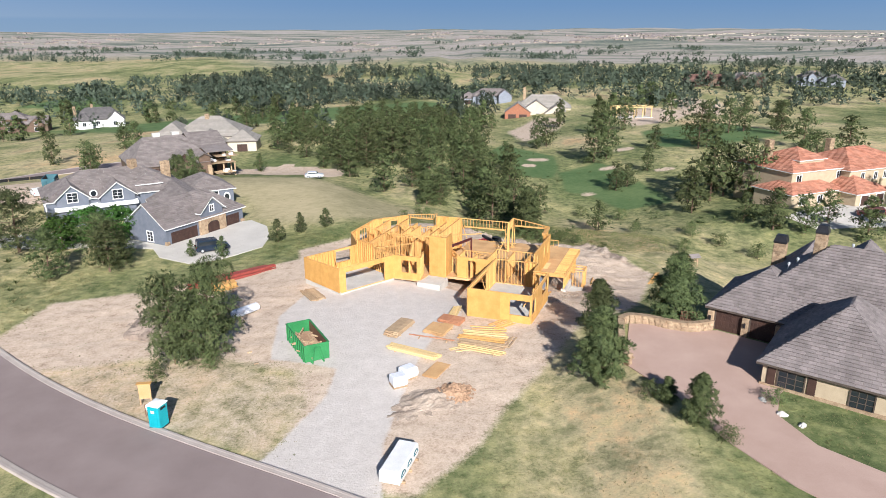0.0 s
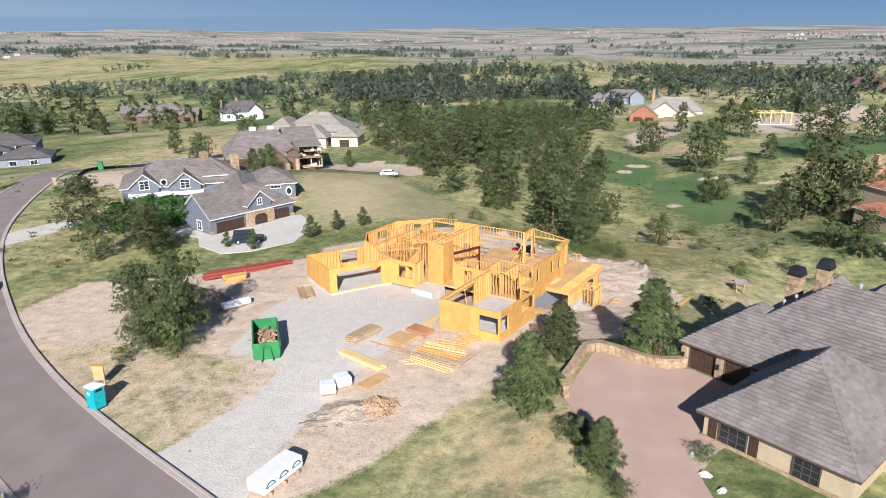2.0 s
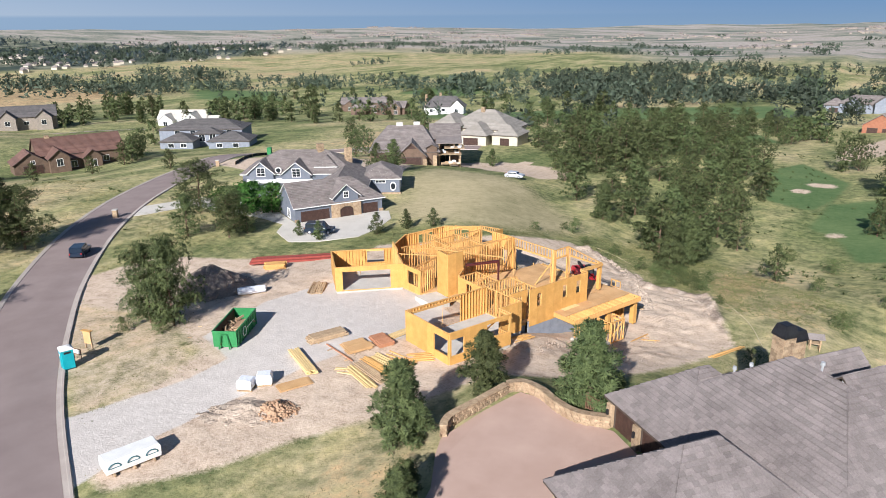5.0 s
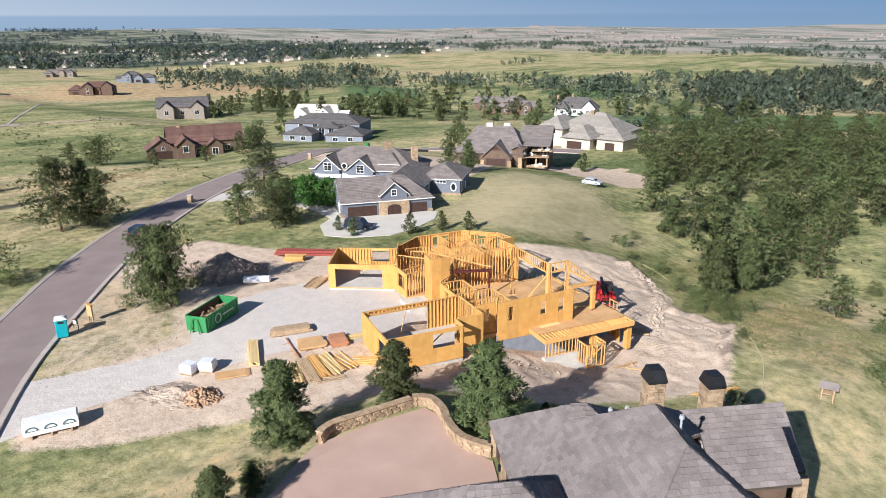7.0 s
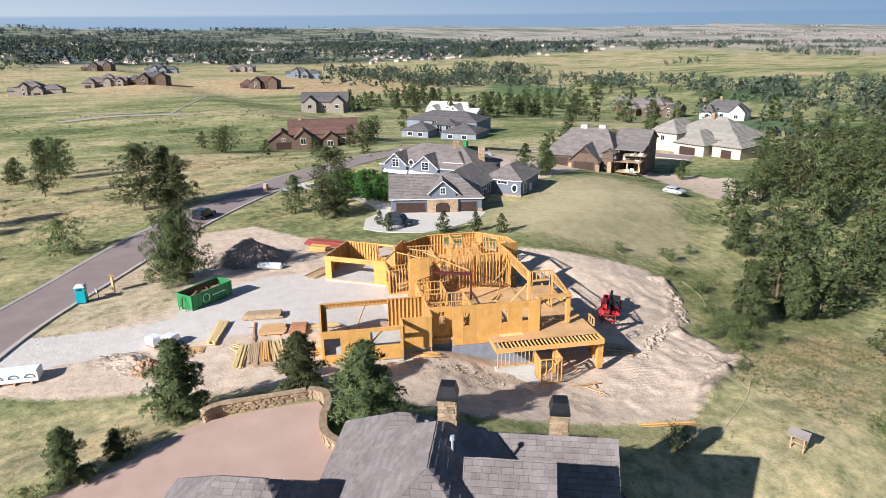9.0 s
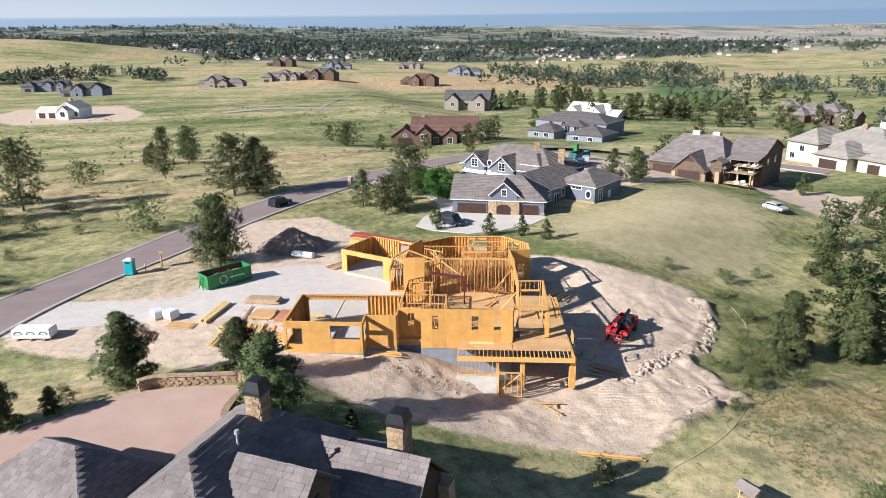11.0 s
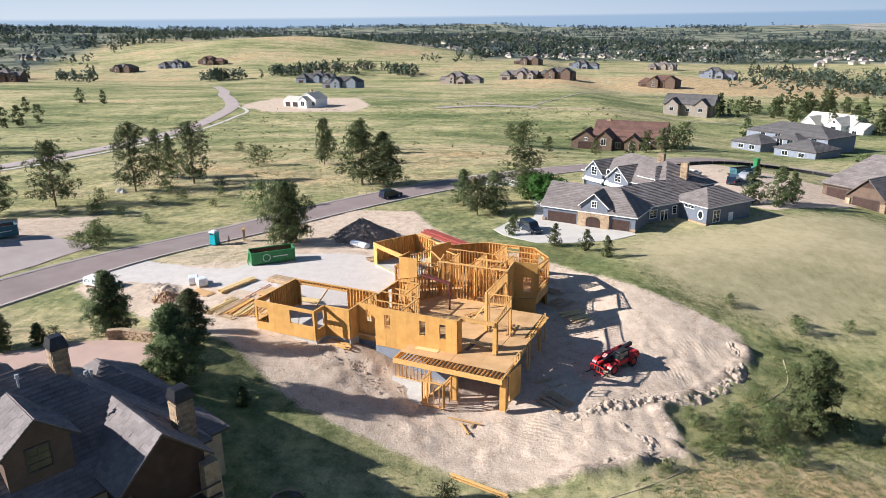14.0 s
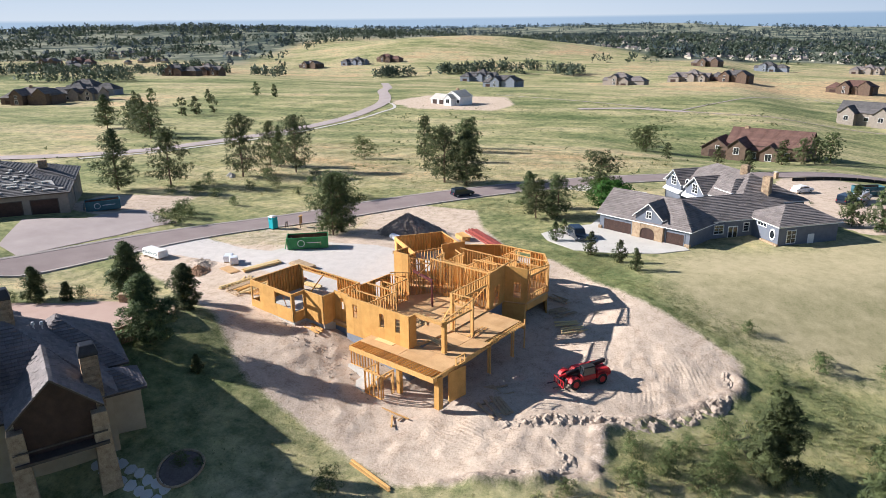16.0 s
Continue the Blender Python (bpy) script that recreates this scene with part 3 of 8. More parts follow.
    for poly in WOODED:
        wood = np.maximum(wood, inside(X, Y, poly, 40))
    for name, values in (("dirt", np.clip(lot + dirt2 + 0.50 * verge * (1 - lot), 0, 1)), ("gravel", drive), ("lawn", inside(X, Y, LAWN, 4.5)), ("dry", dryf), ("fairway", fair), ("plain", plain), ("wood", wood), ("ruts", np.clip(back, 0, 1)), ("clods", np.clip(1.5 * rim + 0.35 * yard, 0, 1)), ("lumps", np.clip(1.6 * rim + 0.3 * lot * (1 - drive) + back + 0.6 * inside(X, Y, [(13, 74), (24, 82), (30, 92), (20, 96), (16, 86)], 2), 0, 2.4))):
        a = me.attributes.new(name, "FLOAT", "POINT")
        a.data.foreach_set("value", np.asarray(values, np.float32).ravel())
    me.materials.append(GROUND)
    ob = new("ground", me)
    return tagged(ob, "grassy hillside with bare dirt lot and gravel drive", "ground", kind="structure")


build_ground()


def smooth_line(points, step=2.0):
    pts = [np.array(p, float) for p in points]
    out = []
    for i in range(len(pts) - 1):
        p0, p1, p2, p3 = pts[max(i - 1, 0)], pts[i], pts[i + 1], pts[min(i + 2, len(pts) - 1)]
        k = max(2, int(np.hypot(*(p2 - p1)) / step))
        for s in range(k):
            t = s / k
            out.append(0.5 * (2 * p1 + (p2 - p0) * t + (2 * p0 - 5 * p1 + 4 * p2 - p3) * t * t + (3 * p1 - p0 - 3 * p2 + p3) * t**3))
    return out + [pts[-1]]


def ribbon(name, points, profile, material, label, category, lift=0.1):
    """A strip along a line; profile: (offset to the side, height) pairs from left to right."""
    line, v, f = smooth_line(points), [], []
    for i, p in enumerate(line):
        d = line[min(i + 1, len(line) - 1)] - line[max(i - 1, 0)]
        side = np.array([d[1], -d[0]]) / np.hypot(*d)
        for off, up in profile:
            q = p + side * off
            v.append((q[0], q[1], lay(*q) + lift + up))
    k = len(profile)
    f = [(i * k + j, i * k + j + 1, (i + 1) * k + j + 1, (i + 1) * k + j) for i in range(len(line) - 1) for j in range(k - 1)]
    return tagged(new(name, mesh_of(name, v, f, material)), label, category, kind="structure")


ROAD = [(60, -6), (30, 14), (10, 26), (-5, 33.5), (-20, 41.5), (-35, 51), (-49, 61.5), (-67, 78), (-82, 95), (-95, 114), (-107, 134), (-117, 152), (-122, 170), (-115, 190), (-95, 205), (-70, 215)]
ribbon("road", ROAD, [(-3.9, 0), (-2, 0.03), (0, 0.06), (2, 0.03), (3.9, 0)], ASPHALT, "faded pinkish asphalt street curving past the lot", "road")
for s in (-1, 1):
    prof = [(3.9, -0.06), (3.92, 0.05), (4.25, 0.07), (4.3, 0.09), (4.5, 0.09), (4.56, -0.15)]
    ribbon("kerb", ROAD, prof if s > 0 else [(-a, b) for a, b in prof[::-1]], KERB, "pale rolled concrete kerb along the street", "kerb")
ROAD2 = [(-60, -75), (-72, -52), (-92, -36), (-134, -31), (-186, -35), (-245, -42), (-290, -50), (-330, -66), (-372, -86), (-440, -112), (-520, -150)]
ribbon("road", ROAD2, [(-3.6, 0), (0, 0.06), (3.6, 0)], PALEROAD, "pale side street winding up through the fields", "road", 0.16)
ribbon("path", [(-70, -42), (-92, -29), (-134, -24), (-186, -28), (-245, -33), (-275, -36), (-310, -60)], [(-0.8, 0), (0.8, 0)], PALECONC, "narrow concrete footpath beside the side street", "path", 0.16)


def pad(name, poly, material, label, category, lift=0.08, cell=1.5, thick=0.12):
    """A paved surface that follows the land, with an edge."""
    xs, ys = [p[0] for p in poly], [p[1] for p in poly]
    v, f, known = [], [], {}

    def at(p, z):
        key = (round(p[0], 3), round(p[1], 3), z)
        if key not in known:
            known[key] = len(v)
            v.append((p[0], p[1], lay(*p) + z))
        return known[key]

    for i in range(int((max(xs) - min(xs)) / cell) + 1):
        for j in range(int((max(ys) - min(ys)) / cell) + 1):
            x, y = min(xs) + i * cell, min(ys) + j * cell
            c = list(poly)
            for a, b, k in ((-1, 0, -x), (1, 0, x + cell), (0, -1, -y), (0, 1, y + cell)):
                c = clip_poly(c, a, b, k) if c else c
            if len(c) >= 3:
                ring = [at(p, lift) for p in c]
                ring = [a for a, b in zip(ring, ring[1:] + ring[:1]) if a != b]
                if len(set(ring)) == len(ring) >= 3:
                    f.append(tuple(ring))
    n = len(poly)
    for (a, c), (b, d) in zip(poly, poly[1:] + poly[:1]):
        f.append((at((a, c), lift), at((b, d), lift), at((b, d), lift - thick), at((a, c), lift - thick)))
    return tagged(new(name, mesh_of(name, v, f, material)), label, category, kind="structure")


for line, w in (([(-352, 0), (-322, 70), (-292, 113), (-281, 152), (-279, 190), (-255, 222)], 0.7), ([(-292, 108), (-325, 121), (-376, 142), (-440, 165), (-490, 192), (-433, 215), (-400, 240)], 0.6), ([(-290, 60), (-300, 85), (-296, 100), (-291, 113)], 3.0)):
    ribbon("path", line, [(-w, 0), (w, 0)], PALEROAD, "pale dirt track through the western field", "path", 0.2)

# ---- houses ----
def clip_poly(poly, a, b, c):
    """The part of a flat polygon with a*u + b*v <= c."""
    out = []
    for p, q in zip(poly, poly[1:] + poly[:1]):
        dp, dq = a * p[0] + b * p[1] - c, a * q[0] + b * q[1] - c
        if dp <= 0:
            out.append(p)
        if (dp < 0 < dq) or (dq < 0 < dp):
            t = dp / (dp - dq)
            out.append((p[0] + t * (q[0] - p[0]), p[1] + t * (q[1] - p[1])))
    return out


def tile_face(build, poly, course, width, thick=0.075, seed=0):
    """Covers one flat roof face (its first edge is the eave) with lapped courses of tiles."""
    rnd = random.Random(seed)
    o = Vector(poly[0])
    u = (Vector(poly[1]) - o).normalized()
    n = u.cross(Vector(poly[2]) - o).normalized()
    if n.z < 0:
        n = -n
    v = n.cross(u)
    if v.z < 0:
        v = -v
    flat = [((Vector(p) - o).dot(u), (Vector(p) - o).dot(v)) for p in poly]
    u0, u1, v1 = min(p[0] for p in flat), max(p[0] for p in flat), max(p[1] for p in flat)
    row, y = 0, -0.04
    while y < v1:
        strip = clip_poly(clip_poly(flat, 0, -1, -max(y, 0)), 0, 1, y + course)
        if len(strip) >= 3:
            x = u0 - (row % 2) * width * 0.5 - rnd.random() * width * 0.2
            while x < u1:
                w = width * (0.8 + 0.4 * rnd.random()) if width < 3 else u1 - x + 1
                cell = clip_poly(clip_poly(strip, -1, 0, -x), 1, 0, x + w - (0.012 if width < 3 else 0))
                if len(cell) >= 3:
                    lift = thick * (0.8 + 0.5 * rnd.random())
                    top = [o + u * a + v * b + n * (0.006 + lift * (1 - (b - y) / course)) for a, b in cell]
                    low = [o + u * a + v * b - n * 0.01 for a, b in cell]
                    k = len(cell)
                    area = sum(p[0] * q[1] - q[0] * p[1] for p, q in zip(cell, cell[1:] + cell[:1]))
                    order = list(range(k)) if area > 0 else list(range(k - 1, -1, -1))
                    if u.cross(v).dot(n) < 0:
                        order = order[::-1]
                    build.add(top + low, [tuple(order)] + [(order[(i + 1) % k], order[i], order[i] + k, order[(i + 1) % k] + k) for i in range(k)])
                x += w
        y += course
        row += 1


def roof_faces(x0, y0, x1, y1, z, pitch, kind, ridge="x"):
    """Faces of a hip or gable roof over a rectangle, each with its eave first. Gable ends come back apart."""
    if ridge == "y":
        faces, ends = roof_faces(y0, -x1, y1, -x0, z, pitch, kind)
        turn = lambda p: (-p[1], p[0], p[2])  # noqa: E731
        return [[turn(p) for p in f] for f in faces], [[turn(p) for p in f] for f in ends]
    half = (y1 - y0) / 2
    top, yc = z + half * pitch, (y0 + y1) / 2
    inset = min(half, (x1 - x0) / 2 - 0.05) * (0.5 if kind == "half_hip" else 1.0)
    a, b = (x0 + (inset if kind in ("hip", "half_hip") else 0), yc, top), (x1 - (0 if kind == "gable" else inset), yc, top)
    c = [(x0, y0, z), (x1, y0, z), (x1, y1, z), (x0, y1, z)]
    faces = [[c[0], c[1], b, a], [c[2], c[3], a, b]]
    ends = [[c[1], c[2], b], [c[3], c[0], a]]
    if kind == "gable":
        return faces, ends
    return (faces + ends[:1], ends[1:]) if kind == "hip_end" else (faces + ends, [])


def make_window(parent, m, w, h, frame_mat, bars=(2, 2), label=""):
    """A window unit; m places its centre, y pointing out of the wall."""
    win = put("window", Build().box(-w / 2, -0.03, -h / 2, w / 2, 0.015, h / 2).mesh("window", DARKMETAL), parent, m, label)
    fr = Build()
    for x0, z0, x1, z1 in ((-w / 2 - 0.1, h / 2, w / 2 + 0.1, h / 2 + 0.13), (-w / 2 - 0.14, -h / 2 - 0.12, w / 2 + 0.14, -h / 2), (-w / 2 - 0.1, -h / 2, -w / 2, h / 2), (w / 2, -h / 2, w / 2 + 0.1, h / 2)):
        fr.box(x0, -0.02, z0, x1, 0.09, z1)
    for i in range(1, bars[0]):
        x = -w / 2 + w * i / bars[0]
        fr.box(x - 0.03, 0.0, -h / 2, x + 0.03, 0.06, h / 2)
    for i in range(1, bars[1]):
        z = -h / 2 + h * i / bars[1]
        fr.box(-w / 2, 0.0, z - 0.025, w / 2, 0.055, z + 0.025)
    part("window_frame", fr, frame_mat, win)
    for i in range(bars[0]):
        part("pane", Build().box(-w / 2 + w * i / bars[0] + 0.03, 0.016, -h / 2, -w / 2 + w * (i + 1) / bars[0] - 0.03, 0.03, h / 2), GLASS, win)
    return win


def make_garage_door(parent, m, w, h, frame_mat, door_mat=None, rows=4, cols=8):
    door = part("garage_door", Build().box(-w / 2, -0.05, 0, w / 2, 0.02, h), door_mat or DARKWOOD, parent, m=m)
    fr, a, b = Build(), w / cols - 0.12, h / rows - 0.1
    panel = Build().bevelled(-a / 2, -b / 2, 0, a / 2, b / 2, 0.025, 0.012).mesh("door_panel", door_mat or DARKWOOD)
    for r in range(rows):
        for c in range(cols):
            put("door_panel", panel, door, pose(-w / 2 + w * (c + 0.5) / cols, 0.02, h * (r + 0.5) / rows, -90, 0, 0))
    fr.box(-w / 2 - 0.14, -0.03, 0, -w / 2, 0.08, h + 0.14).box(w / 2, -0.03, 0, w / 2 + 0.14, 0.08, h + 0.14).box(-w / 2, -0.03, h, w / 2, 0.08, h + 0.14)
    part("door_frame", fr, frame_mat, door)
    return door


def wall_pose(x, y, z, turn):
    """A pose on a wall whose outward side looks along turn degrees from the house's x axis."""
    return pose(x, y, z, 0, 0, turn - 90)


def make_chimney(parent, x, y, z0, z1, w, d, cap=True):
    ch = Build()
    rnd = random.Random(int(x * 10 + y * 7))
    ch.box(x - w / 2, y - d / 2, z0, x + w / 2, y + d / 2, z1)
    body = part("chimney", ch, STONE, parent)
    st, z = Build(), z0 + 0.05
    while z < z1 - 0.15:
        h = 0.16 + 0.14 * rnd.random()
        for side in range(4):
            length = w if side % 2 == 0 else d
            a = -length / 2
            while a < length / 2 - 0.1:
                b = min(a + 0.2 + 0.35 * rnd.random(), length / 2)
                m = pose(x, y, 0, 0, 0, side * 90)
                off = (d if side % 2 == 0 else w) / 2
                st.box(a + 0.01, -off - 0.03 - 0.03 * rnd.random(), z, b - 0.01, -off + 0.02, z + h - 0.02, m)
                a = b
        z += h
    part("stone_facing", st, STONE, body)
    if cap:
        cp = Build()
        t = 0.8
        cp.loft([[(x + sx * (w / 2 + e), y + sy * (d / 2 + e), z1 + dz) for sx, sy in ((-1, -1), (1, -1), (1, 1), (-1, 1))] for e, dz in ((0.03, -0.05), (0.10, 0.06), (0.08, 0.22), (-0.08, t), (-0.18, t + 0.03))])
        part("chimney_cap", cp, DARKMETAL, body, "black metal chimney shroud")
    return body


def add_wings(house, wings, wall_mat, roof_mat, fascia=None, course=0.36, tile=9.0, pitch=0.7, m=None):
    """Walls and tiled roofs of a house's wings; m turns them against the house's own axes."""
    for i, w in enumerate(wings):
        x0, y0, x1, y1, z0, z1, kind, ridge = w[:8]
        pt = w[8] if len(w) > 8 and w[8] else pitch
        over = 0.45
        mat = w[9] if len(w) > 9 else wall_mat
        b = Build().box(x0, y0, z0, x1, y1, z1)
        faces, _ = roof_faces(x0 - over, y0 - over, x1 + over, y1 + over, z1 - over * pt * 0.4, pt, kind, ridge)
        for e in roof_faces(x0, y0, x1, y1, z1 - 0.02, pt, kind, ridge)[1]:
            b.add(e, [(0, 1, 2)])
        part("wall", b, mat, house, m=m)
        base = Build()
        for f in faces:
            low = [Vector(p) - Vector((0, 0, 0.16)) for p in f]
            k = len(f)
            base.add(list(f) + low, [tuple(range(k)), tuple(range(2 * k - 1, k - 1, -1))] + [(j, j + k, (j + 1) % k + k, (j + 1) % k) for j in range(k)])
        roof = part("roof", base, fascia or TRIMBROWN, house, m=m)
        tiles = Build()
        for j, f in enumerate(faces):
            tile_face(tiles, f, course, tile, seed=i * 7 + j)
        part("roof_tiles", tiles, roof_mat, roof)


def make_house(name, label, where, turn, wings, wall_mat, roof_mat, fascia=None, course=0.36, tile=9.0, pitch=0.7, category="house"):
    """wings: (x0, y0, x1, y1, floor z, eave z, roof kind, ridge axis[, pitch[, wall material]]) in the house's own axes."""
    house = thing(name, where, label, category, turn)
    add_wings(house, wings, wall_mat, roof_mat, fascia, course, tile, pitch)
    return house


# ---- the house under construction ----
FRAME_TURN = -20.5
framed = thing("house_under_construction", (2.65, 69.04, 0), "open timber-framed house shell with yellow sheathing on a dirt lot", "house", FRAME_TURN)
STUD_ME = {}


def stud_mesh(length):
    key = round(length, 2)
    if key not in STUD_ME:
        STUD_ME[key] = Build().bevelled(-0.022, -0.07, 0, 0.022, 0.07, key, 0.004).mesh("stud", LUMBER)
    return STUD_ME[key]


SHEET_ME = {}


def sheet_mesh(w, h):
    key = (round(w, 2), round(h, 2))
    if key not in SHEET_ME:
        SHEET_ME[key] = Build().box(0, -0.008, 0, key[0], 0.008, key[1]).mesh("sheathing_panel", SHEATH)
    return SHEET_ME[key]


def framed_wall(p0, p1, z0, z1, sheath=0, gaps=(), step=0.406, top=None, skirt=0.12):
    """A stud wall from p0 to p1. sheath: 1 or -1 for boards on its left or right side. gaps: (from, to, sill z, head z) along the wall.
    top: the height of its far end, where the top slopes."""
    (ax, ay), (bx, by) = p0, p1
    length, turn = math.hypot(bx - ax, by - ay), math.degrees(math.atan2(by - ay, bx - ax))
    zt = lambda s: z1 if top is None else z1 + (top - z1) * s / length  # noqa: E731
    m = pose(ax, ay, 0, 0, 0, turn)
    cuts = [(a, b) for a, b, lo, hi in gaps if lo <= z0 + 0.05]
    s, sills = 0.0, []
    for a, b in sorted(cuts) + [(length, length)]:
        if a > s + 0.01:
            sills.append((s, a))
        s = b
    tops = [Build().add([(0, -0.07, zt(0) - 0.045 - d), (length, -0.07, zt(length) - 0.045 - d), (length, 0.07, zt(length) - 0.045 - d), (0, 0.07, zt(0) - 0.045 - d),
                         (0, -0.07, zt(0) - d), (length, -0.07, zt(length) - d), (length, 0.07, zt(length) - d), (0, 0.07, zt(0) - d)],
                        [(3, 2, 1, 0), (4, 5, 6, 7), (0, 1, 5, 4), (1, 2, 6, 5), (2, 3, 7, 6), (3, 0, 4, 7)]) for d in (0.0, 0.048)]
    wall = part("wall", tops[1], LUMBER, framed, m=m)
    part("top_plate", tops[0], LUMBER, wall)
    for a, b in sills:
        part("sill_plate", Build().box(a, -0.07, z0, b, 0.07, z0 + 0.045), LUMBER, wall)
    for a, b, lo, hi in gaps:
        part("header", Build().box(a, -0.07, hi, b, 0.07, hi + 0.2), LUMBER, wall)
        if lo > z0 + 0.05:
            part("window_sill", Build().box(a, -0.07, lo - 0.045, b, 0.07, lo), LUMBER, wall)
    marks = [min(i * step, length - 0.03) for i in range(int(length / step) + 2)] + [x for g in gaps for x in (g[0] - 0.03, g[1] + 0.03)]
    for s in sorted(set(round(x, 2) for x in marks if 0 <= x <= length)):
        spans = [(z0 + 0.045, zt(s) - 0.09)]
        for a, b, lo, hi in gaps:
            if a < s < b:
                spans = [(z0 + 0.045, lo - 0.045), (hi + 0.2, zt(s) - 0.09)]
        for lo, hi in spans:
            if hi - lo > 0.12:
                put("stud", stud_mesh(hi - lo), wall, pose(max(s, 0.03), 0, lo))
    if sheath:
        y = 0.08 * sheath
        edges = sorted({0.0, length, *[i * 1.22 for i in range(1, int(length / 1.22) + 1)], *[x for g in gaps for x in g[:2]]})
        for a, b in zip(edges, edges[1:]):
            if b - a < 0.02:
                continue
            mid = (a + b) / 2
            spans = [(z0 - skirt, zt(mid))]
            for g in gaps:
                if g[0] < mid < g[1]:
                    spans = [(z0 - skirt, g[2]), (g[3], zt(mid))]
            for lo, hi in spans:
                if hi - lo > 0.06:
                    put("sheathing_panel", sheet_mesh(b - a - 0.006, hi - lo), wall, pose(a + 0.003, y, lo))
    return wall


# wing with its own garage door
framed_wall((0, 0), (7.0, 0), 0.5, 3.62, -1, [(4.7, 6.85, 1.25, 2.95)])
framed_wall((7.0, 0), (7.1, 7.6), 0.5, 3.66, -1, [(0.2, 1.7, 1.25, 2.95), (4.5, 7.35, 1.85, 3.3)])
framed_wall((7.1, 7.6), (5.4, 7.6), 0.5, 3.7, -1, [(0.25, 1.45, 1.5, 3.3)])
framed_wall((5.4, 7.6), (5.4, 10.64), 0.5, 3.66, -1)
framed_wall((5.4, 10.64), (3.72, 10.64), 0.5, 3.66, -1)
framed_wall((0, 10.64), (0, 0), 0.5, 3.62, -1, [(3.7, 10.0, 0.5, 3.05)])
framed_wall((0, 10.64), (3.6, 10.64), 0.55, 3.6)
# long wall above the foundation
framed_wall((3.72, 10.64), (3.72, 12.95), 0.6, 3.85, -1, [(1.0, 1.6, 1.9, 3.25)], skirt=0.8)
framed_wall((4.2, 12.95), (4.2, 22.06), 0.6, 3.93, -1, [(1.1, 1.75, 1.75, 3.25), (5.05, 5.7, 1.75, 3.25), (7.25, 7.9, 1.75, 3.25)], skirt=0.9)
framed_wall((4.2, 22.06), (3.25, 22.06), 0.6, 3.93, -1)
# garage with the skewed front
framed_wall((-16.06, 0.98), (-12.36, 8.0), 0.55, 3.45, -1, [(0.8, 6.5, 0.55, 2.85)])
framed_wall((-22.6, 4.0), (-16.06, 0.98), 0.55, 3.2, -1, top=3.45)
framed_wall((-18.9, 11.0), (-22.6, 4.0), 0.55, 3.2, -1, [(1.2, 3.4, 1.4, 2.9)])
framed_wall((-18.9, 11.0), (-15.8, 9.6), 0.55, 4.0, 1)
framed_wall((-15.8, 9.6), (-12.36, 8.0), 0.55, 3.6)
# entry: window wall, tower
framed_wall((-12.3, 8.05), (-8.85, 8.15), 0.6, 3.45, -1, [(1.0, 3.0, 1.3, 2.9)])
framed_wall((-8.85, 8.15), (-9.4, 10.5), 0.6, 3.45, 0)
framed_wall((-8.5, 10.4), (-6.32, 10.17), 0.6, 5.65, -1)
framed_wall((-6.32, 10.17), (-6.36, 12.45), 0.6, 5.65, -1)
framed_wall((-8.5, 10.4), (-8.4, 13.0), 0.6, 4.6)
framed_wall((-6.3, 12.5), (-4.9, 10.7), 0.6, 3.5, 0, [(0.4, 1.7, 0.6, 2.8)])
framed_wall((-4.9, 10.66), (0, 10.64), 0.6, 3.3, -1, [(1.4, 2.4, 0.6, 2.9)])
# north-west block
framed_wall((-21.75, 21.5), (-21.75, 14.8), 0.6, 3.55, -1, [(2.0, 4.4, 1.5, 3.1)])
framed_wall((-21.75, 14.8), (-18.9, 11.0), 0.6, 3.5, -1)
framed_wall((-17.6, 24.7), (-21.75, 21.5), 0.6, 3.9, -1, [(1.6, 3.8, 1.5, 3.2)], top=3.6)
framed_wall((-13.0, 24.7), (-17.6, 24.7), 0.6, 4.5, 0, [(0.5, 4.2, 1.4, 3.5)], top=4.0)
framed_wall((-12.1, 22.1), (-13.0, 24.7), 0.6, 4.85, -1, [(1.15, 2.0, 1.0, 2.9)], top=4.6)
framed_wall((-8.6, 22.5), (-12.1, 22.1), 0.6, 4.9, -1, [(0.9, 2.2, 0.6, 2.9)])
# great room: tall rear wall with wide openings under deep headers
framed_wall((-1.65, 22.75), (-8.57, 22.5), 0.6, 4.85, 0, [(0.5, 6.4, 0.6, 3.55)], step=0.46)
framed_wall((-1.8, 25.4), (-1.65, 22.75), 0.6, 4.8, 0, [(0.3, 2.3, 0.6, 3.6)], step=0.46)
framed_wall((3.0, 25.53), (-1.8, 25.4), 0.6, 4.0, 0, [(0.3, 4.5, 0.6, 3.55)], step=0.6, top=4.75)
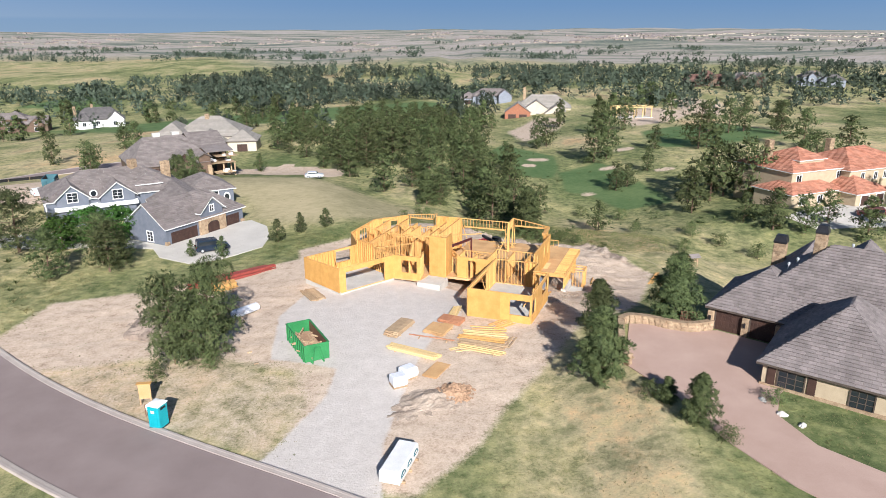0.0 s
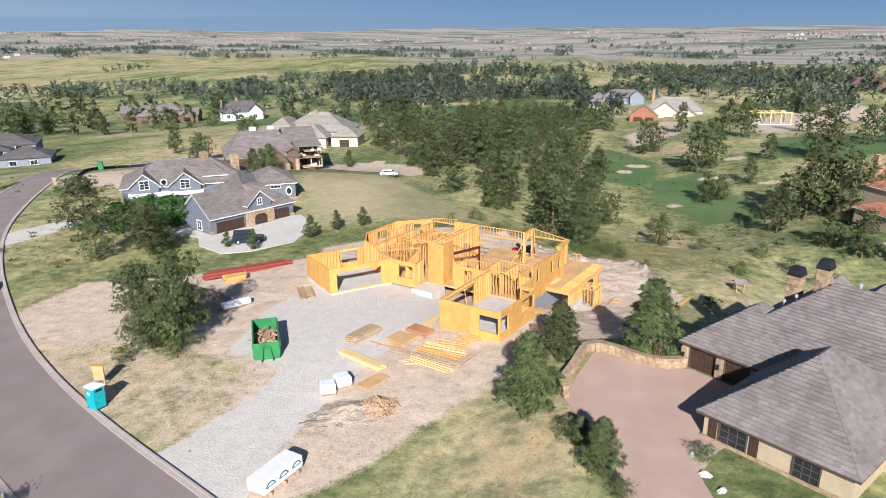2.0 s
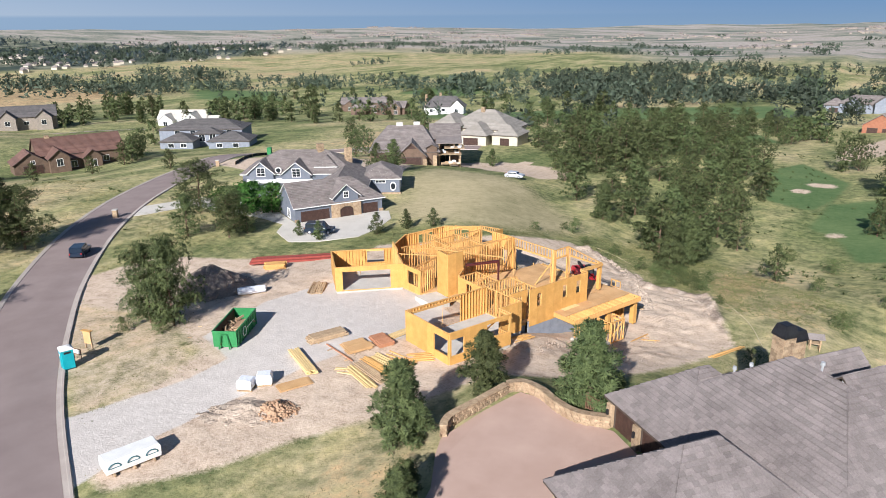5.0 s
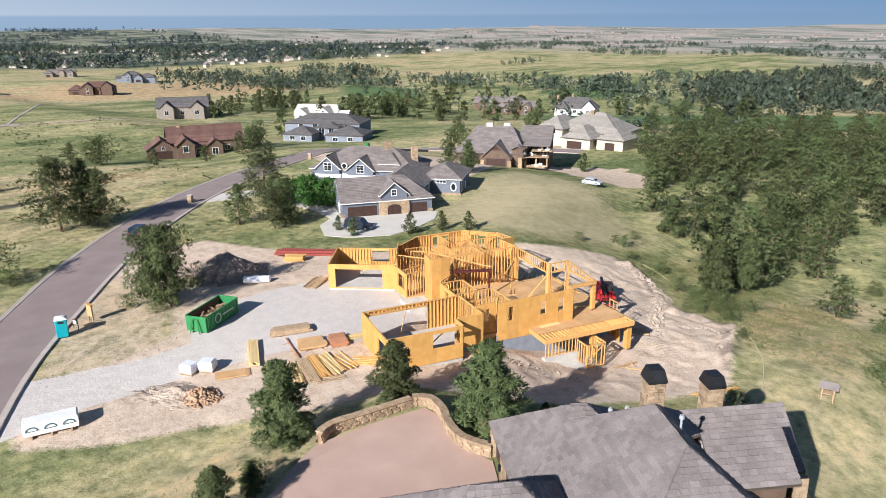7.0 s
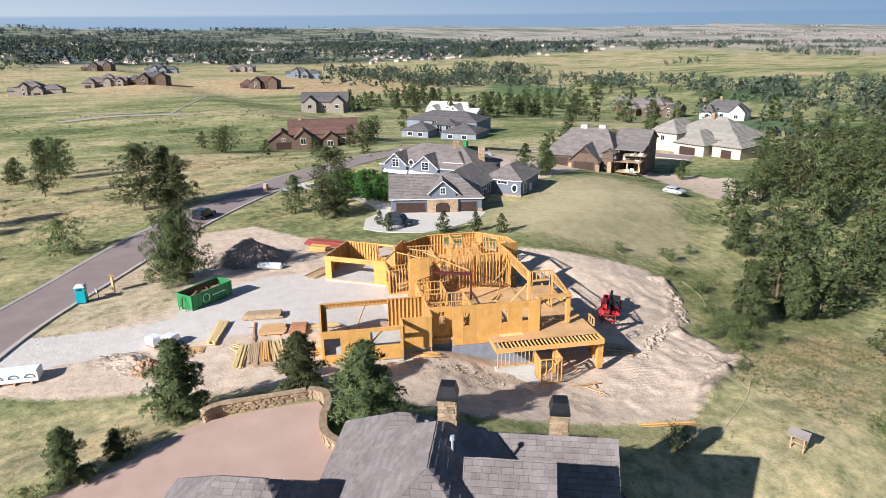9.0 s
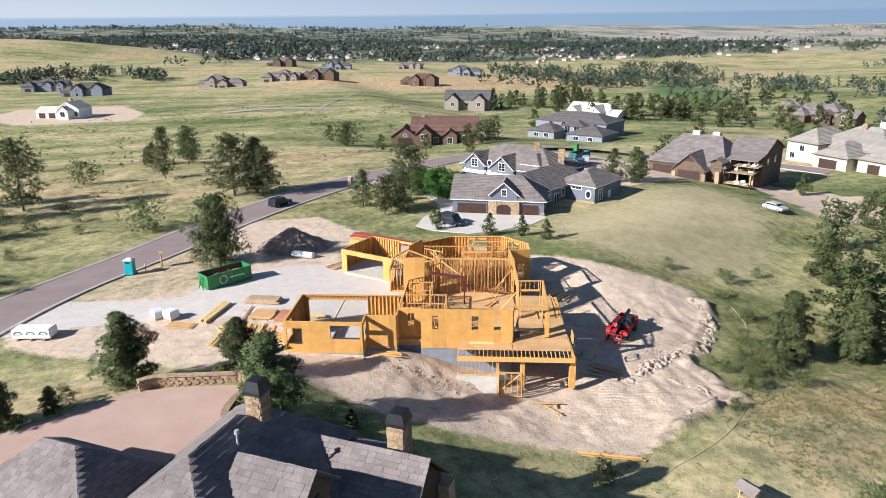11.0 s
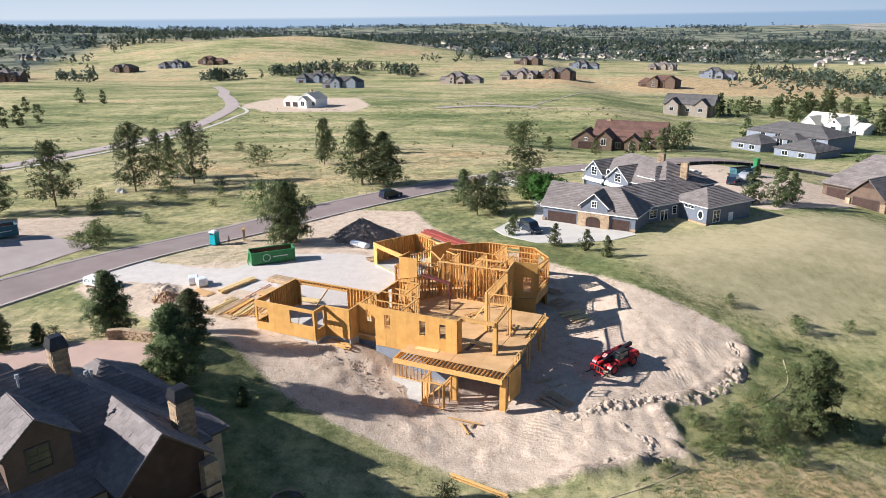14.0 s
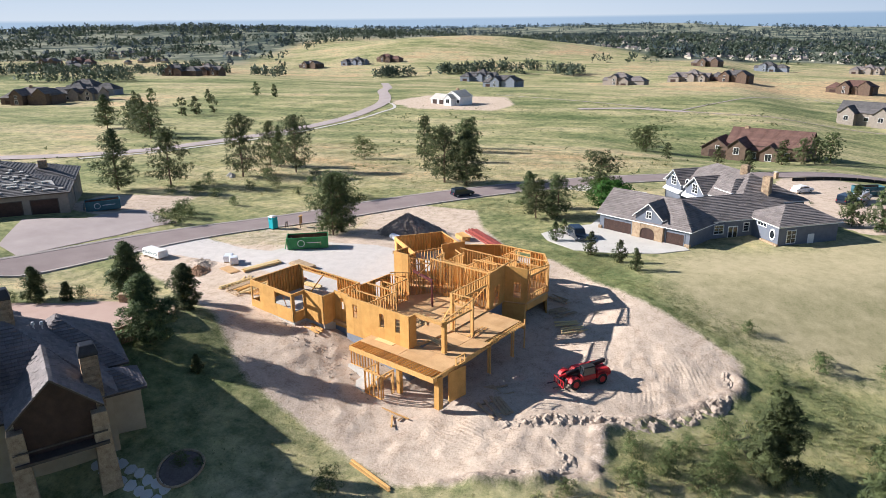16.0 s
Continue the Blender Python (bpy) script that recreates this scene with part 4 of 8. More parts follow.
# inner partitions
for a, b, z in (((-8.6, 14.0), (-8.6, 22.4), 4.9), ((-12.0, 13.2), (-8.6, 14.0), 4.6), ((-12.0, 13.2), (-12.1, 22.0), 3.7), ((-17.5, 11.4), (-17.4, 24.5), 3.5),
                ((-17.5, 16.6), (-12.0, 16.4), 3.5), ((-21.7, 17.8), (-17.5, 17.6), 3.5), ((-15.7, 9.7), (-12.0, 13.2), 3.5), ((-15.0, 16.5), (-15.1, 22.3), 3.6),
                ((-17.4, 20.2), (-12.1, 20.0), 3.7), ((-4.9, 10.7), (-4.9, 13.4), 3.3), ((-4.9, 13.4), (-1.2, 13.4), 3.3), ((-1.2, 10.7), (-1.2, 15.2), 3.3),
                ((-1.2, 15.2), (4.1, 15.2), 3.3), ((1.2, 10.8), (1.2, 15.1), 3.3), ((-3.2, 10.8), (-3.2, 13.3), 3.0), ((-10.4, 8.3), (-12.0, 13.0), 3.4)):
    framed_wall(a, b, 0.6, z)
for a, b, z in (((-10.4, 14.2), (-10.5, 21.9), 4.2), ((-14.9, 14.0), (-12.0, 14.1), 4.0), ((-13.6, 16.5), (-13.6, 20.0), 4.0), ((-11.9, 18.2), (-8.7, 18.3), 4.5), ((-19.6, 17.7), (-19.6, 22.9), 3.5), ((-6.4, 12.6), (-8.5, 14.0), 4.4), ((-16.2, 11.6), (-14.8, 14.0), 3.6)):
    framed_wall(a, b, 0.6, z, step=0.36)
# posts and braces
for x, y, z0, z1, w in ((3.0, 25.53, 0.62, 3.98, 0.42), (-8.57, 22.5, 0.62, 4.85, 0.36), (-1.7, 22.75, 0.62, 4.8, 0.3), (-1.8, 25.4, 0.62, 4.8, 0.16), (6.6, 27.75, -3.05, 0.3, 0.6), (6.75, 22.95, -3.0, 0.2, 0.45)):
    part("post", Build().bevelled(x - w / 2, y - w / 2, z0, x + w / 2, y + w / 2, z1, 0.015), SHEATH if w > 0.3 else LUMBER, framed)
for x, y in ((-2.0, 27.45), (-2.0, 27.2), (-6.6, 27.2), (-6.6, 26.95), (-9.2, 26.9)):
    part("post", Build().bevelled(x - 0.07, y - 0.07, -3.1, x + 0.07, y + 0.07, 0.3, 0.01), LUMBER, framed)
for a, b in (((-8.2, 20.0, 0.65), (-8.5, 22.4, 3.6)), ((-6.2, 20.4, 0.65), (-8.4, 22.3, 4.2)), ((-2.6, 20.6, 0.65), (-1.8, 22.6, 3.4)), ((2.6, 13.5, 0.65), (4.1, 16.0, 3.0)),
             ((5.2, 4.0, 0.6), (6.9, 5.6, 3.2)), ((1.6, 3.2, 0.6), (0.1, 4.6, 3.2)), ((-19.0, 6.0, 0.6), (-20.6, 7.6, 3.0)), ((8.9, 20.4, -2.7), (9.2, 22.6, -0.4)), ((-12.2, 12.6, 4.4), (-3.6, 16.4, 4.75))):
    part("brace", Build().beam(a, b, 0.04, 0.14), LUMBER, framed)
part("steel_beam", Build().box(0, -0.1, 0, 4.3, 0.1, 0.04).box(0, -0.02, 0.04, 4.3, 0.02, 0.26).box(0, -0.1, 0.26, 4.3, 0.1, 0.3), MAROON, framed, "dark red steel beam", pose(-6.5, 13.0, 3.6, 0, 0, 72))
part("steel_post", Build().bevelled(-0.09, -0.09, 0.62, 0.09, 0.09, 3.6, 0.01), MAROON, framed, "dark red steel post", pose(-5.2, 17.0, 0))
part("header_beam", Build().box(3.1, 22.0, 3.62, 3.45, 25.6, 3.95), LUMBER, framed)


def slab(name, poly, z0, z1, material, label=""):
    k = len(poly)
    b = Build().add([(x, y, z) for z in (z0, z1) for x, y in poly], [tuple(range(k - 1, -1, -1)), tuple(range(k, 2 * k))] + [(i, (i + 1) % k, (i + 1) % k + k, i + k) for i in range(k)])
    return part(name, b, material, framed, label)


slab("garage_slab", [(0, 0), (7.05, 0), (7.05, 7.6), (5.4, 7.6), (5.4, 10.6), (0, 10.6)], -1.3, 0.49, CONCRETE)
slab("garage_slab", [(-22.6, 4.0), (-16.06, 0.98), (-12.36, 8.0), (-18.9, 11.0)], -0.8, 0.53, CONCRETE)
slab("entry_step", [(-9.0, 7.4), (-6.0, 7.4), (-6.0, 10.2), (-9.0, 10.2)], -0.8, 0.48, CONCRETE)
slab("subfloor", [(-12.3, 8.0), (-8.8, 8.1), (-8.5, 10.4), (4.15, 10.6), (4.2, 22.0), (-1.6, 22.8), (-8.6, 22.5), (-12.1, 22.1), (-13.0, 24.7), (-17.6, 24.7), (-21.75, 21.5), (-21.75, 14.8), (-18.9, 11.0)], 0.3, 0.59, SUBFLOOR)
# deck: rim, joists and boards
for x0, y0, x1, y1 in ((4.25, 16.7, 6.0, 22.0), (-1.6, 22.85, 3.2, 25.4), (3.25, 22.05, 6.0, 27.7), (-1.7, 25.45, 3.2, 27.6), (-8.2, 22.6, -1.65, 26.9)):
    nx, ny = max(1, round((x1 - x0) / 1.22)), max(1, round((y1 - y0) / 2.44))
    for i in range(nx):
        for j in range(ny):
            part("deck_board", Build().box(x0 + (x1 - x0) * i / nx + 0.004, y0 + (y1 - y0) * j / ny + 0.004, 0.44, x0 + (x1 - x0) * (i + 1) / nx - 0.004, y0 + (y1 - y0) * (j + 1) / ny - 0.004, 0.462), SUBFLOOR, framed)
y = 16.75
while y < 27.75:
    part("joist", Build().box(4.3, y - 0.022, 0.19, 7.35, y + 0.022, 0.435), LUMBER, framed)
    y += 0.406
x = -8.0
while x < 4.2:
    part("joist", Build().box(x - 0.022, 22.9, 0.19, x + 0.022, 27.6, 0.432), LUMBER, framed)
    x += 0.406
for a, b in (((7.4, 16.7), (7.4, 27.85)), ((4.2, 27.75), (7.4, 27.85)), ((-8.3, 27.0), (4.2, 27.75)), ((4.3, 16.7), (7.4, 16.7)), ((-8.3, 22.6), (-8.3, 27.0))):
    part("rim_beam", Build().beam((*a, 0.18), (*b, 0.18), 0.09, 0.5), LUMBER, framed)
framed_wall((7.3, 16.8), (7.3, 20.7), -1.55, 0.0)
framed_wall((7.4, 20.6), (9.15, 20.6), -2.75, -0.25)
framed_wall((9.15, 20.6), (9.15, 22.8), -2.75, -0.25, 0, step=0.6)
framed_wall((9.15, 22.8), (7.4, 22.8), -2.75, -0.25, 0, [(0.3, 1.4, -2.75, -0.8)])
slab("footing", [(7.0, 16.6), (7.6, 16.6), (7.6, 20.7), (7.0, 20.7)], -3.0, -1.6, CONCRETE)
slab("footing", [(7.6, 17.8), (9.3, 19.4), (9.2, 20.5), (7.6, 20.5)], -3.0, -2.45, CONCRETE)
framed_wall((3.0, 28.1), (5.2, 27.8), -2.9, 0.1, 1)
framed_wall((2.9, 28.0), (4.3, 28.0), 0.45, 1.35, 0, step=0.7)
# foundation
slab("foundation", [(4.04, 12.9), (4.24, 12.9), (4.24, 22.0), (4.04, 22.0)], -3.2, 0.29, FOUNDATION)
slab("foundation", [(3.55, 10.6), (3.76, 10.6), (3.76, 12.9), (3.55, 12.9)], -1.5, 0.29, FOUNDATION)
slab("foundation", [(-12.0, 21.9), (4.1, 22.0), (4.1, 21.7), (-12.0, 21.6)], -3.2, 0.29, FOUNDATION)
slab("foundation", [(-21.7, 14.8), (-21.5, 14.8), (-21.5, 21.4), (-17.6, 24.4), (-17.6, 24.65), (-21.7, 21.5)], -3.0, 0.29, SHEATH)
slab("foundation", [(-13.0, 24.6), (-12.1, 22.0), (-11.9, 22.0), (-12.7, 24.6)], -3.2, 0.29, SHEATH)
slab("header_beam", [(-17.6, 24.4), (-13.0, 24.4), (-13.0, 24.68), (-17.6, 24.68)], -0.5, 0.29, SHEATH)

# ---- the house beside the lot, with its stone walls and chimneys ----
NEXT_TURN = -37.5
neighbour = make_house("stone_trimmed_house", "tan stucco house with grey-brown tile roofs and stone chimneys", (25.47, 62.03, 0), NEXT_TURN,
    [(0.45, 0.45, 8.4, 9.2, 1.6, 4.55, "hip", "y", 0.82), (2.1, 0.5, 20.0, 14.4, -1.5, 4.55, "hip", "x", 0.82), (7.4, -8.4, 17.4, 4.0, 1.6, 4.3, "hip", "y", 0.84),
     (3.4, 9.0, 8.6, 17.0, 2.4, 5.3, "gable", "y", 0.95, DARKWOOD), (9.6, 9.5, 13.2, 13.2, 4.0, 8.2, "gable", "y", 0.85, BROWNWALL), (15.0, 9.0, 21.0, 16.0, -1.5, 4.2, "hip", "x", 0.7, BROWNWALL),
     (14.6, -3.0, 21.5, 3.0, 1.6, 4.0, "hip", "y", 0.7), (-0.2, 9.2, 3.6, 12.6, -0.5, 3.6, "hip", "x", 0.6)],
    STUCCO, SLATE, course=0.33, tile=0.5)
make_chimney(neighbour, 7.86, 7.9, 3.0, 11.35, 0.95, 0.95)
make_chimney(neighbour, 3.2, 14.3, -0.5, 8.0, 1.15, 1.05)
for x in (3.35, 8.65):
    col = Build().loft([[(x + sx * w, 17.2 + sy * w, z) for sx, sy in ((-1, -1), (1, -1), (1, 1), (-1, 1))] for w, z in ((0.75, -2.2), (0.6, 1.2), (0.5, 4.7))])
    part("stone_column", col, STONE, neighbour)
part("balcony", Build().box(3.0, 15.5, 2.2, 9.0, 18.0, 2.42).box(3.0, 17.9, 3.25, 9.0, 18.0, 3.35), TRIMBROWN, neighbour)
for x in (2.0, 5.2):
    make_garage_door(neighbour, wall_pose(x + 0.3, 0.45, 2.0, -90), 2.6, 2.3, TRIMBROWN)
for x in (0.55, 3.75, 6.7):
    pil = part("stone_pillar", Build().bevelled(x - 0.3, 0.05, 1.6, x + 0.3, 0.5, 4.0, 0.04), STONE, neighbour)
    part("wall_lamp", Build().bevelled(x - 0.1, -0.12, 3.1, x + 0.1, 0.06, 3.55, 0.03), DARKMETAL, pil)
win = make_window(neighbour, wall_pose(9.6, -8.4, 3.0, -90), 1.9, 1.5, TRIMBROWN, (3, 3), "dark framed window with brown shutters")
for s in (-1.5, 1.5):
    part("shutter", Build().bevelled(s - 0.32, 0.02, -0.9, s + 0.32, 0.08, 0.9, 0.02), DARKWOOD, win)
make_window(neighbour, wall_pose(14.6, -8.4, 3.0, -90), 1.6, 1.4, TRIMBROWN, (3, 3))
make_window(neighbour, wall_pose(7.4, -5.0, 3.0, 180), 1.4, 1.4, TRIMBROWN, (2, 2))
for x in (11.4, ):
    make_window(neighbour, wall_pose(x, 13.2, 7.3, 90), 1.2, 1.4, TRIMBROWN, (2, 3))
for x in (10.8, 13.0, 16.5, 19.0):
    make_window(neighbour, wall_pose(x, 14.4 if x < 15 else 16.0, 2.6, 90), 1.5, 1.9, TRIMBROWN, (2, 3))
part("stone_base", Build().box(7.3, -8.52, 1.4, 17.5, -8.4, 2.3).box(7.28, -8.5, 1.4, 7.4, 0.4, 2.3), STONE, neighbour)
for x, y, z in ((5.6, 6.4, 7.6), (6.3, 6.0, 7.2), (10.5, 8.4, 9.9), (11.5, 9.2, 9.0), (6.2, 7.2, 8.0)):
    part("roof_vent", Build().tube([(x, y, z - 0.4), (x, y, z + 0.55)], [0.07, 0.07]).tube([(x, y, z + 0.5), (x, y, z + 0.72)], [0.15, 0.12]), SILVER, neighbour)

# ---- the blue-grey house across the lawn ----
ga, gb = (-42.0, 100.1), (-34.4, 114.3)
grey_turn = math.degrees(math.atan2(gb[1] - ga[1], gb[0] - ga[0]))
grey = make_house("blue_grey_house", "blue-grey house with white trim, brown tile roofs and stone garage front", (ga[0], ga[1], 0), grey_turn,
    [(0, 0, 16.2, 8.4, -2.2, 1.3, "hip_end", "x", 0.76), (6.9, -0.25, 11.5, 4.0, -2.2, 2.25, "gable", "y", 0.85)], BLUEGREY, GREYROOF, WHITE, 0.36, 1.1)
SKEW = pose(0, 0, 0, 0, 0, -28.8)
add_wings(grey, [(-14.0, 20.6, 8.0, 33.0, -2.2, 3.0, "hip", "x", 0.55), (-12.6, 19.9, -7.8, 27.0, -2.2, 3.2, "gable", "y", 0.85), (-6.0, 19.8, -0.6, 27.0, -2.2, 3.0, "gable", "y", 0.8),
                 (0.4, 21.8, 4.1, 28.0, 1.0, 4.2, "hip", "y", 0.75), (1.5, 9.5, 10.7, 28.0, -2.2, 1.5, "gable", "y", 0.55), (9.0, 21.3, 16.8, 32.0, -2.2, 1.7, "hip", "y", 0.52)], BLUEGREY, GREYROOF, WHITE, 0.36, 1.1, m=SKEW)
make_garage_door(grey, wall_pose(3.5, 0, -2.0, -90), 5.2, 2.4, BLUEGREY)
make_garage_door(grey, wall_pose(9.2, -0.3, -2.0, -90), 2.5, 2.3, TRIMBROWN)
make_garage_door(grey, wall_pose(13.8, 0, -2.0, -90), 3.0, 2.4, BLUEGREY)
for x in (7.2, 11.2):
    part("stone_pier", Build().bevelled(x - 0.75, -0.45, -2.3, x + 0.75, 0.1, 1.0, 0.04), STONE, grey)
part("stone_arch", Build().loft([[(9.2 + 2.0 * math.cos(a), y, -0.6 + 1.75 * math.sin(a)) for a in np.linspace(0, math.pi, 9)] + [(9.2 + 1.25 * math.cos(a), y, -0.3 + 0.75 * math.sin(a)) for a in np.linspace(math.pi, 0, 9)] for y in (-0.42, -0.24)]), STONE, grey)
part("stone_pier", Build().bevelled(15.5, -0.2, -2.3, 16.35, 0.3, -0.9, 0.04), STONE, grey)
part("stone_pier", Build().bevelled(-0.15, -0.2, -2.3, 0.5, 0.3, -0.9, 0.04), STONE, grey)
make_window(grey, wall_pose(9.2, -0.25, 2.5, -90), 0.8, 1.0, WHITE, (2, 2))
for x, y, z, w, h, t in ((-10.2, 19.9, 3.4, 1.5, 1.5, -90), (-3.3, 19.8, 3.2, 1.5, 1.5, -90), (2.2, 21.8, 3.0, 1.3, 1.5, -90), (13.0, 21.3, 1.0, 1.9, 0.45, -90), (16.8, 23.6, -0.2, 1.5, 1.9, 0), (10.7, 15.2, -0.1, 1.6, 1.3, 0), (10.7, 20.2, 0.0, 0.9, 1.3, 0),
                         (-14.0, 24.0, 1.4, 1.3, 1.4, 180), (-14.0, 29.0, 1.4, 1.3, 1.4, 180), (-3.3, 19.8, -0.4, 1.8, 1.6, -90)):
    make_window(grey, SKEW @ wall_pose(x, y, z, t), w, h, WHITE, (3 if w > 1.8 else 2 if w > 1 else 1, 3 if h > 1 else 1))
make_window(grey, wall_pose(-0.02, 3.5, -0.4, 180), 1.2, 1.5, WHITE, (2, 3))
for x, y, z, rx, rz in ((-6.9, 20.6, 3.6, 0.45, 0.45), (15.5, 21.3, 0.0, 0.45, 0.65)):
    oval = put("oval_window", Build().loft([[(k * rx * math.cos(a), yy, k * rz * math.sin(a)) for a in np.linspace(0, 2 * math.pi, 17)[:-1]] for k, yy in ((1.4, -0.02), (1.4, 0.08), (1.05, 0.09))]).mesh("oval_window", WHITE), grey, SKEW @ wall_pose(x, y, z, -90), "white framed oval window")
    part("pane", Build().loft([[(rx * math.cos(a), yy, rz * math.sin(a)) for a in np.linspace(0, 2 * math.pi, 17)[:-1]] for yy in (0.07, 0.1)]), GLASS, oval)
for x0, x1, y in ((-13.0, -7.4, 19.3), (-6.4, -0.2, 19.2), (-7.4, -6.4, 19.9)):
    part("trim_band", Build().add([(x0, y, 1.55), (x1, y, 1.55), (x1, y + 0.75, 2.0), (x0, y + 0.75, 2.0), (x0, y, 1.3), (x1, y, 1.3), (x1, y + 0.75, 1.3), (x0, y + 0.75, 1.3)], [(0, 1, 2, 3), (7, 6, 5, 4), (0, 4, 5, 1), (1, 5, 6, 2), (3, 7, 4, 0)]), WHITE, grey, m=SKEW)
door = part("door", Build().box(-0.9, -0.03, 0, 0.9, 0.06, 2.3), WHITE, grey, "white glazed garden door", SKEW @ wall_pose(10.7, 17.8, -2.0, 0))
for s in (-0.43, 0.43):
    part("pane", Build().box(s - 0.33, 0.05, 0.2, s + 0.33, 0.075, 2.15), GLASS, door)
part("door", Build().box(-0.55, -0.03, 0, 0.55, 0.06, 2.2), WHITE, grey, "white side door", SKEW @ wall_pose(16.8, 27.2, -2.2, 0))
part("stone_base", Build().bevelled(13.2, 20.9, -2.6, 17.1, 21.3, -1.2, 0.05), STONE, grey, "tan stone plinth", SKEW)
part("step", Build().bevelled(16.8, 21.6, -2.6, 18.2, 24.4, -1.95, 0.04), CONCRETE, grey, "pale concrete garden step", SKEW)
for x, y, z0, z1 in ((0.6, 26.6, 5.0, 7.8), (6.2, 26.8, 3.0, 6.8)):
    q = SKEW @ Vector((x, y, 0))
    make_chimney(grey, q.x, q.y, z0, z1, 1.2, 1.1, False)

# ---- houses farther off ----
def plain_house(name, label, x, y, turn, wings, wall_mat, roof_mat, trim=TRIMBROWN, win=(), doors=(), chims=(), tile=9.0, course=0.5):
    z = lay(x, y)
    h = make_house(name, label, (x, y, z), turn, wings, wall_mat, roof_mat, trim, course, tile)
    for wx, wy, wz, w, hh, t in win:
        make_window(h, wall_pose(wx, wy, wz, t), w, hh, trim if trim != TRIMBROWN else WHITE, (2, 1))
    for wx, wy, wz, w, hh, t in doors:
        make_garage_door(h, wall_pose(wx, wy, wz, t), w, hh, trim, None, 3, 4)
    for cx, cy, z0, z1 in chims:
        make_chimney(h, cx, cy, z0, z1, 1.3, 1.2, False)
    return h


lodge = make_house("brown_lodge_house", "big unfinished brown house with grey-brown roof and timber porch", (-64.5, 162.4, 0), 33,
    [(-8.0, 3.0, 10.0, 22.0, -7.0, -1.2, "half_hip", "x", 0.58), (-0.6, 0.0, 6.6, 14.0, -7.0, -1.9, "gable", "y", 0.95), (8.0, 11.0, 16.0, 27.0, -9.0, 1.0, "gable", "x", 0.36), (6.9, 2.6, 9.6, 13.0, -7.0, 0.0, "hip_end", "y", 0.5)],
    BROWNWALL, GREYROOF, TRIMBROWN, 0.5, 1.6)
make_garage_door(lodge, wall_pose(3.0, 0, -4.6, -90), 5.0, 2.4, TRIMBROWN, None, 3, 4)
# open left bay: its dark inside is shown by a dark door sheet
make_garage_door(lodge, wall_pose(-4.4, 3.0, -4.5, -90), 5.0, 2.5, TRIMBROWN, None, 3, 4)
part("gable_vent", Build().add([(1.6, -0.06, 0.0), (4.4, -0.06, 0.0), (3.0, -0.06, 1.15), (1.6, 0.02, 0.0), (4.4, 0.02, 0.0), (3.0, 0.02, 1.15)], [(0, 1, 2), (0, 3, 4, 1), (1, 4, 5, 2), (2, 5, 3, 0)]), DARKWOOD, lodge)
part("stone_pier", Build().bevelled(-1.0, -0.3, -5.2, 0.0, 0.3, -2.6, 0.05), STONE, lodge)
part("stone_pier", Build().bevelled(6.0, -0.3, -5.2, 7.0, 0.3, -2.6, 0.05), STONE, lodge)
for x, y, z, w, h, t in ((9.0, 11.0, -1.2, 1.6, 2.2, -90), (12.0, 11.0, -1.0, 2.2, 2.4, -90), (14.8, 11.0, -1.0, 1.4, 2.2, -90), (12.0, 11.0, -4.6, 2.4, 2.2, -90), (16.0, 15.0, -1.0, 1.6, 1.8, 0), (16.0, 21.0, -1.0, 1.6, 1.8, 0), (-8.0, 8.0, -2.8, 1.5, 1.5, 180), (-8.0, 15.0, -2.8, 1.5, 1.5, 180)):
    make_window(lodge, wall_pose(x, y, z, t), w, h, TRIMBROWN, (2, 1))
for x, y, z in ((10.2, 6.0, 0.6), (15.6, 6.0, 0.6), (10.2, 3.4, -3.2), (15.8, 3.4, -2.4), (13.0, 3.4, -2.4)):
    part("porch_post", Build().bevelled(x - 0.16, y - 0.16, -8.0, x + 0.16, y + 0.16, z, 0.03), GREYWOOD, lodge)
part("stone_column", Build().bevelled(8.6, 1.2, -8.0, 9.6, 2.2, -2.0, 0.06), STONE, lodge)
rnd = random.Random(3)
for x0, y0, x1, y1, z in ((9.6, 3.2, 16.2, 8.6, -2.2), (10.6, 1.6, 15.4, 4.6, -4.4), (11.6, 4.0, 17.0, 8.0, -0.7)):
    deck = part("scaffold_deck", Build().box(x0, y0, z, x1, y1, z + 0.1), GREYWOOD, lodge)
    for _ in range(7):
        x, y = rnd.uniform(x0 + 0.4, x1 - 0.6), rnd.uniform(y0 + 0.2, y1 - 0.5)
        part("stacked_material", Build().bevelled(x, y, z + 0.1, x + rnd.uniform(0.4, 1.1), y + rnd.uniform(0.3, 0.6), z + rnd.uniform(0.3, 0.8), 0.03), rnd.choice((WRAP, CONCRETE, GREYWOOD)), deck)
part("porch_roof", Build().add([(9.4, 5.4, 0.6), (16.4, 5.4, 0.6), (16.4, 11.2, 1.3), (9.4, 11.2, 1.3), (9.4, 5.4, 0.42), (16.4, 5.4, 0.42), (16.4, 11.2, 1.12), (9.4, 11.2, 1.12)], [(0, 1, 2, 3), (7, 6, 5, 4), (0, 4, 5, 1), (1, 5, 6, 2), (3, 7, 4, 0)]), GREYROOF, lodge)
for x, y, z in ((-0.5, 12.8, 3.6), (4.2, 13.2, 3.6)):
    part("chimney", Build().bevelled(x - 0.9, y - 0.7, z, x + 0.9, y + 0.7, z + 1.7, 0.05), CONCRETE, lodge, "pale unfinished chimney box")
